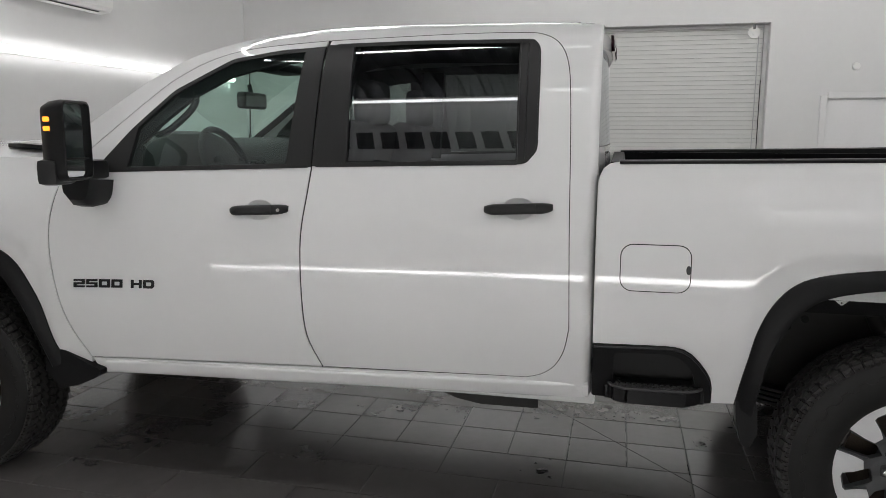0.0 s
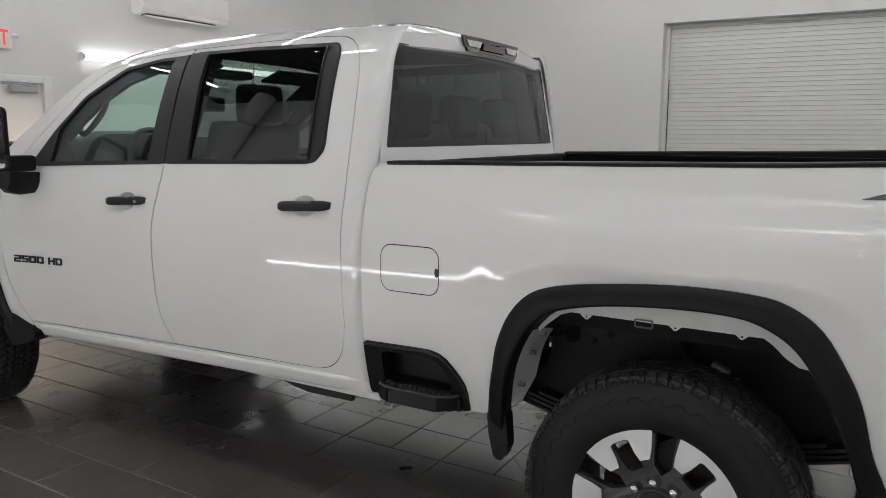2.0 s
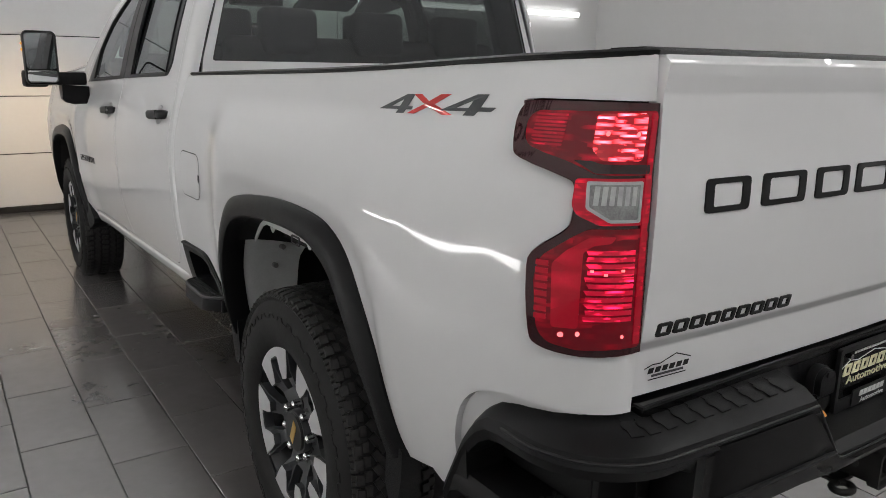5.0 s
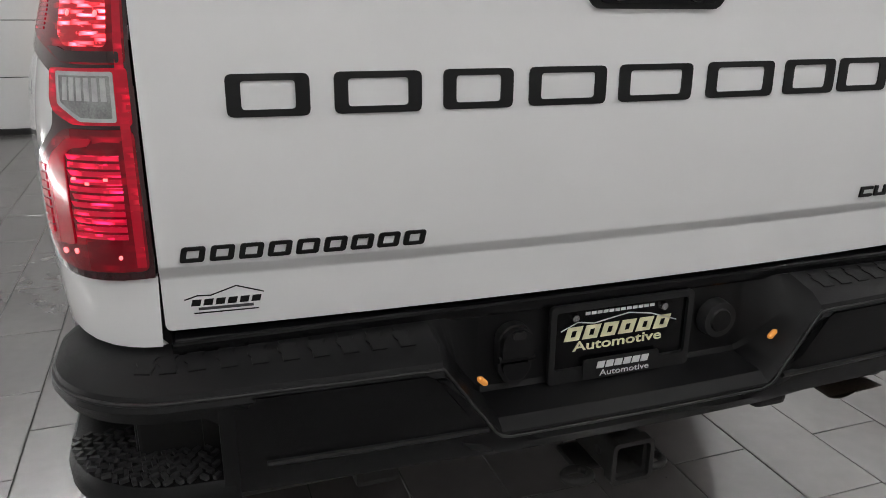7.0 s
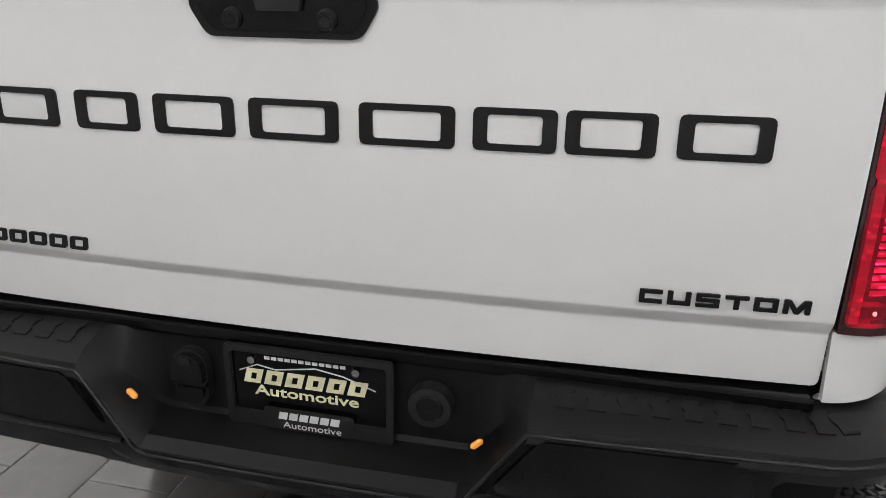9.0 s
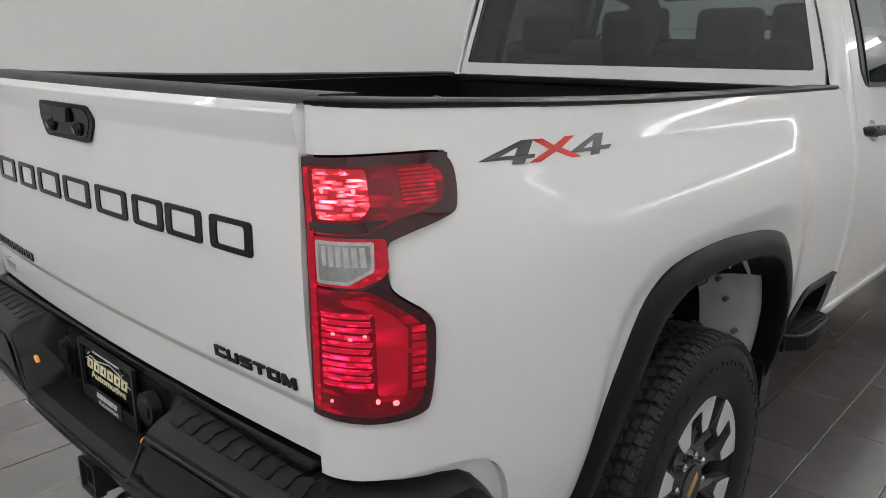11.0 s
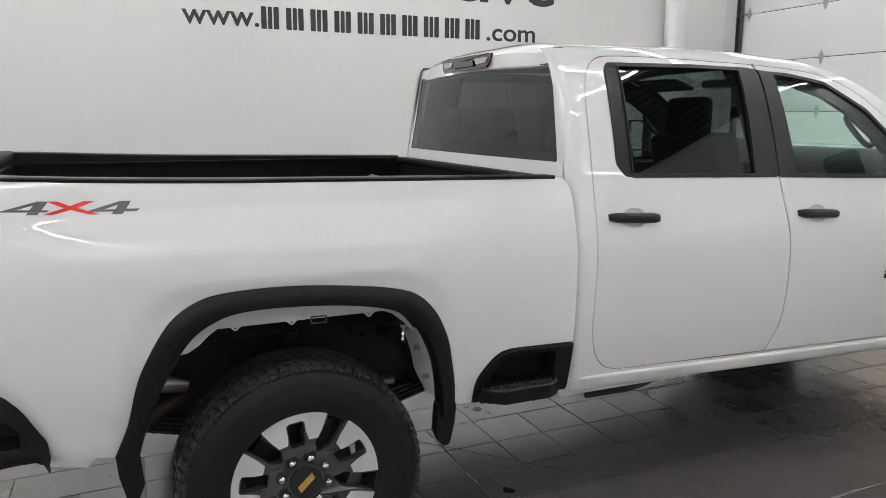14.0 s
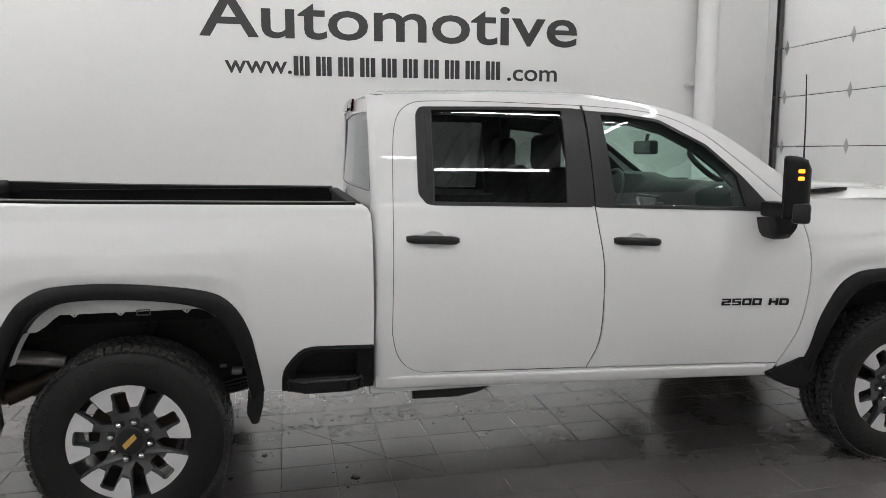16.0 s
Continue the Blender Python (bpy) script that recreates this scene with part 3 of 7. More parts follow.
# ---- steel service door with a closer, under an exit sign ----
d2 = empty("door_2", "white steel service door with a door closer, closed", "door", kind="structure", at=(0.875, YF, 0))
bm = box(bmesh.new(), (0.875, YF + 0.03, 1.06), (0.90, 0.045, 2.06), 0.003, 1)
rel(part("leaf", bm, DOOR_STEEL, None), d2)
fr = [[(0.34, 0.0), (1.41, 0.0), (1.41, 2.17), (0.34, 2.17)], [(0.425, 0.0), (1.325, 0.0), (1.325, 2.10), (0.425, 2.10)]]
bm = bmesh.new()
for c, s in (((0.383, YF - 0.012, 1.08), (0.085, 0.05, 2.16)), ((1.367, YF - 0.012, 1.08), (0.085, 0.05, 2.16)), ((0.875, YF - 0.012, 2.125), (0.90, 0.05, 0.07))):
    box(bm, c, s, 0.006, 1)
rel(part("door_frame", bm, TRIM_WHITE, None), d2)
bm = box(bmesh.new(), (1.12, YF - 0.03, 2.03), (0.26, 0.06, 0.06), 0.008)
rel(part("closer_body", bm, ALU, None), d2)
bm = box(bmesh.new(), (1.06, YF - 0.075, 2.075), (0.34, 0.02, 0.012), 0.003, 1)
rel(part("closer_arm", bm, ALU, None), d2)
bm = cyl(bmesh.new(), (0.52, YF - 0.06, 1.0), (0.64, YF - 0.06, 1.0), 0.011, seg=12)
cyl(bm, (0.52, YF + 0.01, 1.0), (0.52, YF - 0.065, 1.0), 0.014, seg=12)
rel(part("lever_handle", bm, CHROME, None), d2)

es = empty("exit_sign", "lit exit sign with red letters on the wall", "exit sign", at=(0.86, YF - 0.03, 2.5))
rel(part("sign_box", box(bmesh.new(), (0.86, YF - 0.03, 2.50), (0.34, 0.055, 0.21), 0.01), EXIT_FACE, None), es)
for o in lettering("letter", "EXIT", 0.27, 0.14, EXIT_RED, None, lambda u, v, h: Vector((0.725 + u, YF - 0.0585 - h, 2.43 + v)), 0.003, bold=0.02):
    rel(o, es)
rel(part("lamp_head", cyl(bmesh.new(), (1.03, YF - 0.05, 2.53), (1.08, YF - 0.07, 2.53), 0.018, 0.026, seg=14), PLASTIC_WHITE, None, smooth=40), es)

# ---- wall-mounted air conditioner ----
ac = empty("air_conditioner", "white wall-mounted split air conditioner with louvre", "air conditioner", at=(3.1, YF, 2.95))
ax0, ax1 = 2.42, 3.66
sec = [(0, 2.93), (-0.05, 2.905), (-0.17, 2.925), (-0.205, 2.965), (-0.215, 3.05), (-0.205, 3.21), (-0.15, 3.235), (0, 3.235)]
bm = loft(bmesh.new(), [[(x, YF + a, z) for a, z in sec] for x in (ax0, ax1)], closed=True)
rel(part("casing", bm, PLASTIC_WHITE, None, smooth=30), ac)
bm = box(bmesh.new(), (3.0, YF - 0.105, 2.906), (1.02, 0.085, 0.008), 0.003, 1, rot=Matrix.Rotation(radians(-8), 4, "X"))
rel(part("air_slot", bm, BLACK_SATIN, None), ac)
for k in range(2):
    bm = box(bmesh.new(), (3.0, YF - 0.09 - 0.035 * k, 2.899 + 0.003 * k), (1.02, 0.022, 0.005), 0.002, 1, rot=Matrix.Rotation(radians(-25), 4, "X"))
    rel(part("louvre", bm, PLASTIC_WHITE, None), ac)

# ---- rolling shutter in the side wall ----
sh = empty("window_1", "white roll-up shutter with fine slats, closed", "shutter", kind="structure", at=(XR, 0.6, SZ0))
z = SZ0
while z < SZ1 - 0.05:
    sec = [(0.2105, z), (0.2035, z + 0.003), (0.2015, z + 0.03), (0.2025, z + 0.0565), (0.2105, z + 0.0585)]
    bm = loft(bmesh.new(), [[(XR + a, yy, zz) for a, zz in sec] for yy in (SY0 + 0.055, SY1 - 0.055)])
    rel(part("slat", bm, SLAT, None, smooth=50), sh)
    z += 0.0600
box(bm := bmesh.new(), (XR + 0.255, (SY0 + SY1) / 2, (SZ0 + SZ1) / 2), (0.07, SY1 - SY0, SZ1 - SZ0))
rel(part("backing", bm, DARK_METAL, None), sh)
rel(part("head_rail", box(bmesh.new(), (XR + 0.19, (SY0 + SY1) / 2, SZ1 - 0.022), (0.05, SY1 - SY0 - 0.11, 0.036), 0.004, 1), TRIM_WHITE, None), sh)
for yy, e in ((SY0 + 0.026, 1), (SY1 - 0.026, -1)):
    rel(part("side_guide", box(bmesh.new(), (XR + 0.19, yy, (SZ0 + SZ1) / 2), (0.06, 0.05, SZ1 - SZ0 - 0.01), 0.004, 1), TRIM_WHITE, None), sh)
    rel(part("guide_gap", box(bmesh.new(), (XR + 0.1995, yy + e * 0.030, 1.62), (0.012, 0.010, 1.44)), SEAL, None), sh)
ch = empty("chain_hoist", "white chain wheel with a hanging pull chain", "chain wheel", at=(XR - 0.03, -0.60, 2.93))
bm = cyl(bmesh.new(), (XR - 0.05, -0.60, 2.93), (XR - 0.015, -0.60, 2.93), 0.075, seg=24)
cyl(bm, (XR - 0.062, -0.60, 2.93), (XR - 0.05, -0.60, 2.93), 0.03, seg=14)
rel(part("wheel", bm, PLASTIC_WHITE, None, smooth=40), ch)
bm = box(bmesh.new(), (XR - 0.03, -0.60, 3.005), (0.05, 0.035, 0.07), 0.006, 1)
rel(part("bracket", bm, DARK_METAL, None), ch)
for dy in (-0.06,):
    bm = tube(bmesh.new(), [(XR - 0.035, -0.60 + dy, 2.92), (XR - 0.035, -0.60 + dy * 0.95, 2.0), (XR - 0.035, -0.60 + dy * 0.8, 1.0)], 0.006, 6)
    rel(part("chain", bm, ALU, None), ch)

# ---- office door in the side wall ----
d3 = empty("door_3", "white panel door in the side wall, closed", "door", kind="structure", at=(XR, -2.02, 0))
rel(part("leaf", box(bmesh.new(), (XR + 0.05, -2.025, 1.05), (0.045, 0.93, 2.06), 0.003, 1), DOOR_STEEL, None), d3)
bm = bmesh.new()
for c, s in (((XR - 0.004, -1.51, 1.06), (0.025, 0.085, 2.12)), ((XR - 0.004, -2.54, 1.06), (0.025, 0.085, 2.12)), ((XR - 0.004, -2.025, 2.12), (0.025, 0.945, 0.085))):
    box(bm, c, s, 0.005, 1)
rel(part("door_frame", bm, TRIM_WHITE, None), d3)
bm = cyl(bmesh.new(), (XR + 0.03, -1.66, 1.0), (XR - 0.06, -1.66, 1.0), 0.025, seg=14)
rel(part("door_knob", bm, CHROME, None, smooth=40), d3)
bm = cyl(bmesh.new(), (XR, -1.86, 2.48), (XR - 0.03, -1.86, 2.48), 0.05, 0.045, seg=20)
tagged(part("smoke_detector", bm, PLASTIC_WHITE, None, smooth=40), "round white sensor on the wall", "sensor")

# ---- LED tube lights ----


def led(p0, p1, out, r=0.03, group="led tubes", lit=None):
    """A lit tube with end caps in a slim white housing."""
    p0, p1, out = Vector(p0), Vector(p1), Vector(out)
    d = (p1 - p0).normalized()
    e = empty("led_tube_light", "long white linear LED tube light, lit", "light", group, at=tuple((p0 + p1) / 2))
    rel(part("tube", cyl(bmesh.new(), p0 + d * 0.03, p1 - d * 0.03, r, seg=12), lit or TUBE, None, smooth=60), e)
    for q, s in ((p0, 1), (p1, -1)):
        rel(part("end_cap", cyl(bmesh.new(), q, q + d * s * 0.03, r * 1.08, seg=12), PLASTIC_WHITE, None, smooth=40), e)
    side = d.cross(out).normalized()
    bm = bmesh.new()
    c = [p0 - out * r * 1.25, p1 - out * r * 1.25]
    loft(bm, [[q + side * a * r + out * b * r for a, b in ((-1.1, -0.25), (1.1, -0.25), (1.1, 0.15), (-1.1, 0.15))] for q in c], closed=True)
    rel(part("housing", bm, PLASTIC_WHITE, None), e)
    return e


for x0, x1 in ((1.74, 6.56),):
    led((x0, YF - 0.05, 2.40), (x1, YF - 0.05, 2.40), (0, -1, 0), 0.036, lit=TUBE_FRONT)
for y0, y1 in ((-0.32, 2.10), (2.12, 4.54)):
    led((XL + 0.05, y0, 0.44), (XL + 0.05, y1, 0.44), (1, 0, 0), lit=TUBE_LOW)
for x, z in ((XL + 0.06, 4.48), (XR - 0.06, 4.42)):
    y = -5.2
    while y < (4.0 if x < 0 else 6.3):
        led((x, y, z), (x, y + 2.32, z), (1 if x < 0 else -1, 0, 0), 0.020, lit=TUBE_WALL)
        y += 2.35
# rows of tubes on the ceiling, joined by cross rows
for x, lit in ((-2.42, TUBE), (2.62, TUBE), (5.06, TUBE_LOOP)):
    y = -5.42
    while y < 3.9:
        led((x, y, ZC - 0.048), (x, y + 2.32, ZC - 0.048), (0, 0, -1), 0.020, lit=lit)
        y += 2.35
for y, x0 in ((-4.9, -3.6), (-3.4, -2.38), (4.05, -2.38), (6.2, -3.6)):
    for k in range(3):
        x = x0 + 2.46 * k
        led((x, y, ZC - 0.048), (x + 2.32, y, ZC - 0.048), (0, 0, -1), 0.020)

# ---- vinyl sign on the long wall ----
sg = empty("wall_sign_lettering", "large black vinyl lettering on the white wall", "wall sign", at=(XL, 2.0, 3.0))


def on_wall(u, v, h, y0=0.0, z0=0.0):
    return Vector((XL + 0.001 + h, y0 + u, z0 + v))


for o in lettering("letter", "Automotive", 4.33, 0.475, SIGN_BLACK, None, lambda u, v, h: on_wall(u, v, h, -0.165, 2.995 + 0.012), 0.004, bold=0.012):
    rel(o, sg)
for o in lettering("small_letter", "www.", 0.72, 0.135, SIGN_BLACK, None, lambda u, v, h: on_wall(u, v, h, 0.09, 2.625), 0.004, bold=0.012):
    rel(o, sg)
for o in lettering("small_letter", ".com", 0.62, 0.135, SIGN_BLACK, None, lambda u, v, h: on_wall(u, v, h, 3.30, 2.605), 0.004, bold=0.012):
    rel(o, sg)
for k in range(10):
    y0 = 0.83 + k * 0.2455
    for a, w in ((0.0, 0.052), (0.067, 0.040), (0.122, 0.052)):
        bm = prism(bmesh.new(), [rrect(y0 + a, 2.612, y0 + a + w, 2.825, 0.008)], lambda u, v, h: Vector((XL + 0.001 + h, u, v)), 0.004)
        rel(part("bar", bm, SIGN_BLACK, None), sg)
for k in range(18):
    y0 = -0.1 + k * 0.245
    bm = prism(bmesh.new(), [[(y0, 3.64), (y0 + 0.17, 3.64), (y0 + 0.25, 3.93), (y0 + 0.08, 3.93)]], lambda u, v, h: Vector((XL + 0.001 + h, u, v)), 0.004)
    rel(part("bar", bm, SIGN_BLACK, None), sg)

# ---- the pickup ----
truck = empty("pickup_truck", "white crew-cab heavy-duty pickup with black plastic trim, lights on", "pickup truck", at=(0, 1.9, FZ))


def T(ob):
    return rel(ob, truck)


PZ = [0.50, 0.56, 0.62, 0.70, 0.80, 0.90, 1.00, 1.10, 1.15, 1.20, 1.25, 1.30, 1.36, 1.42, 1.485, 1.55, 1.70, 1.85, 1.94, 1.985, 2.015, 2.04, 2.06, 2.09, 2.12]
PX = [0.905, 0.928, 0.951, 0.974, 0.996, 1.010, 1.017, 1.019, 1.0186, 1.0172, 1.0124, 1.0034, 0.9881, 0.9716, 0.9555, 0.938, 0.897, 0.848, 0.810, 0.784, 0.755, 0.722, 0.688, 0.62, 0.55]
PM = []
for i in range(len(PZ)):
    a, b = max(i - 1, 0), min(i + 1, len(PZ) - 1)
    PM.append((PX[b] - PX[a]) / (PZ[b] - PZ[a]))


def prof(z):
    """Half width of the body at height z."""
    z = min(max(z, PZ[0]), PZ[-1])
    i = 0
    while i < len(PZ) - 2 and z > PZ[i + 1]:
        i += 1
    h = PZ[i + 1] - PZ[i]
    t = (z - PZ[i]) / h
    return (2 * t ** 3 - 3 * t * t + 1) * PX[i] + (t ** 3 - 2 * t * t + t) * h * PM[i] + (3 * t * t - 2 * t ** 3) * PX[i + 1] + (t ** 3 - t * t) * h * PM[i + 1]


XEND = 0.823        # inner edge of the tail lamps
TAPER = 0.040       # how far the bed draws in towards the tail


def sstep(a, b, x):
    t = min(1.0, max(0.0, (x - a) / (b - a)))
    return t * t * (3 - 2 * t)


def side_fn(sgn, corner=None, scoop=True):
    """The body's side surface: corner = (u0, a, b) turns it round to the back behind u0."""
    def fn(u, z, off=0.0):
        if corner:
            u0, a, b = corner
        if corner and u < corner[0]:
            s = u0 - u
            arc = 0.5 * math.pi * math.sqrt((a * a + b * b) / 2)
            if s < arc:
                th = s / arc * math.pi / 2
                ax_ = (prof(z + 0.022 * (u0 - 1.1)) - TAPER - XEND) if abs(a - 0.15) < 1e-6 else a
                dx, y = ax_ * (1 - math.cos(th)), u0 - b * math.sin(th)
                nx, ny = math.cos(th) * b, -math.sin(th) * a
                l = math.hypot(nx, ny)
                nx, ny = nx / l, ny / l
            else:
                ax_ = (prof(z + 0.022 * (u0 - 1.1)) - TAPER - XEND) if abs(a - 0.15) < 1e-6 else a
                dx, y, nx, ny = ax_ + s - arc, u0 - b, 0.0, -1.0
        else:
            dx, y, nx, ny = 0.0, u, 1.0, 0.0
        h = prof(z + 0.022 * ((max(y, u0) if corner else y) - 1.1))
        h -= TAPER * sstep(0.68, 1.06, -y)
        if corner and u0 < 0:
            h -= 0.0036 * sstep(1.375, 1.460, z)    # the bed's shoulder
        for yc in (0.0, 4.06):
            d = y - yc
            q = ((abs(d) / 0.60) ** 5 + (max(z - 0.55, 0.0) / 0.665) ** 5) ** 0.2
            along = 1 - (sstep(0.50, 0.70, d) if d > 0 else sstep(0.50, 0.98, -d))
            h += 0.0255 * (0.34 + 0.65 * sstep(0.90, 1.02, q)) * (1 - sstep(1.295, 1.46, z)) * along
        return Vector((sgn * (h - dx + off * nx), y + off * ny, z))
    return fn


BED_CORNER = (-0.93, 0.15, 0.212)
BED_END = -0.93 - 0.5 * math.pi * math.sqrt((0.15 ** 2 + 0.212 ** 2) / 2)
CAB_CORNER = (1.163, 0.048, 0.048)
CAB_ARC = 0.5 * math.pi * 0.048

FD = [(3.305, 0.625), (3.388, 0.81), (3.426, 1.00), (3.436, 1.20), (3.420, 1.37), (3.400, 1.446)]
DOOR_TOP_F = [(3.300, 1.535), (3.215, 1.603), (3.04, 1.745), (2.90, 1.850), (2.74, 1.930), (2.554, 1.975), (2.235, 2.000)]
CUT = [(2.205, 0.660), (2.260, 0.80), (2.272, 0.98), (2.271, 1.20), (2.252, 1.39), (2.243, 1.474)]
REAR_D = [(2.226, 2.000), (1.72, 2.012), (1.43, 2.010), (1.335, 1.997), (1.272, 1.955), (1.238, 1.88), (1.224, 1.75), (1.214, 1.49), (1.200, 0.95), (1.203, 0.875), (1.220, 0.797), (1.254, 0.737), (1.302, 0.700), (1.360, 0.682)]
ROOFLINE = [(1.215, 2.040), (1.45, 2.047), (1.75, 2.054), (2.10, 2.060), (2.35, 2.050), (2.58, 2.022), (2.80, 1.956), (2.95, 1.886), (3.10, 1.793), (3.25, 1.690), (3.39, 1.598), (3.50, 1.515)]
DLO_F = [(3.262, 1.446), (3.10, 1.457), (2.257, 1.481), (2.238, 1.970), (2.42, 1.962), (2.645, 1.928), (2.90, 1.797), (3.085, 1.634)]
DLO_R = [(2.226, 1.483), (1.400, 1.503), (1.378, 1.509), (1.343, 1.550), (1.339, 1.575), (1.341, 1.70), (1.343, 1.84), (1.347, 1.945), (1.372, 1.979), (1.85, 1.986), (2.208, 1.981)]


def lift(pts, n=5):
    return smooth_line(pts, n)


fd_outer = lift(FD) + lift(DOOR_TOP_F)[0:] + lift(CUT)[::-1]
rd_outer = lift(CUT) + lift(REAR_D)
dlo_f = round_poly(DLO_F, 0.02)
dlo_r = round_poly(DLO_R, 0.03)
GL_F = [(3.090, 1.470), (2.354, 1.489), (2.322, 1.950), (2.42, 1.947), (2.63, 1.914), (2.88, 1.786), (3.052, 1.645)]
GL_R = [(2.095, 1.506), (1.412, 1.514), (1.422, 1.968), (2.112, 1.970)]
B_F = [(2.356, 1.480), (2.2452, 1.483), (2.2372, 1.972), (2.320, 1.966)]
B_R = [(2.2408, 1.486), (2.095, 1.496), (2.112, 1.975), (2.2245, 1.978)]
C_R = [(1.384, 1.522), (1.349, 1.560), (1.346, 1.60), (1.350, 1.84), (1.353, 1.940), (1.372, 1.972), (1.393, 1.974)]
C_IN = [(1.416, 1.512), (1.3865, 1.520), (1.3955, 1.974), (1.426, 1.974)]
TRI = [(3.256, 1.450), (3.090, 1.462), (3.050, 1.650), (3.080, 1.634)]
ARCH_O = [(0.600, 0.640), (0.585, 0.74), (0.567, 0.83), (0.545, 0.93), (0.500, 1.03), (0.430, 1.105), (0.330, 1.142), (0.15, 1.168), (-0.06, 1.184), (-0.25, 1.178), (-0.345, 1.155), (-0.43, 1.095), (-0.50, 0.985), (-0.54, 0.89), (-0.572, 0.76), (-0.600, 0.690), (-0.618, 0.645)]
ARCH_I = [(0.535, 0.60), (0.525, 0.69), (0.508, 0.79), (0.483, 0.875), (0.434, 0.972), (0.368, 1.040), (0.280, 1.075), (0.13, 1.100), (-0.06, 1.113), (-0.210, 1.108), (-0.294, 1.082), (-0.368, 1.030), (-0.430, 0.942), (-0.472, 0.855), (-0.510, 0.76), (-0.530, 0.690), (-0.55, 0.62)]
STEP = [(1.112, 0.843), (0.860, 0.851), (0.820, 0.850), (0.785, 0.842), (0.755, 0.824), (0.728, 0.795), (0.703, 0.762), (0.688, 0.735), (0.680, 0.700), (0.678, 0.630)]
LAMP = [(BED_END - 0.004, 1.051), (-1.14, 1.047), (-1.08, 1.048), (-1.040, 1.058), (-1.026, 1.085), (-1.020, 1.185), (-1.027, 1.230), (-1.062, 1.268), (-1.072, 1.290), (-1.070, 1.345), (-1.054, 1.360), (-0.984, 1.385), (-0.966, 1.404), (-0.958, 1.45), (-0.966, 1.478), (-0.990, 1.489), (BED_END - 0.004, 1.488)]


def tail_rise(u):
    """How far the bed's top edge sweeps up towards the tail."""
    return 0.023 * min(1.0, max(0.0, (-u - 0.15) / 1.05)) ** 1.6


def lamp_u(u):
    """Carries the lamp's front edge a little further forward along the side."""
    return u + 0.018 * sstep(-1.09, -1.02, u)


LAMP = [(lamp_u(p[0]), p[1]) for p in LAMP]
LOW_REAR = [(-0.618, 0.645), (-0.785, 0.672), (-0.803, 0.69), (-0.813, 0.78), (-0.843, 0.868), (-0.890, 0.918), (-0.962, 0.938), (-1.08, 0.936), (BED_END, 0.934)]


def pane_x(z):
    d = z - 1.505
    return prof(1.505) - 0.290 * d - 0.095 * d * d - 0.42 * max(0.0, z - 1.84) ** 2


def bez(pts, n=4):
    return smooth_line(pts, n)


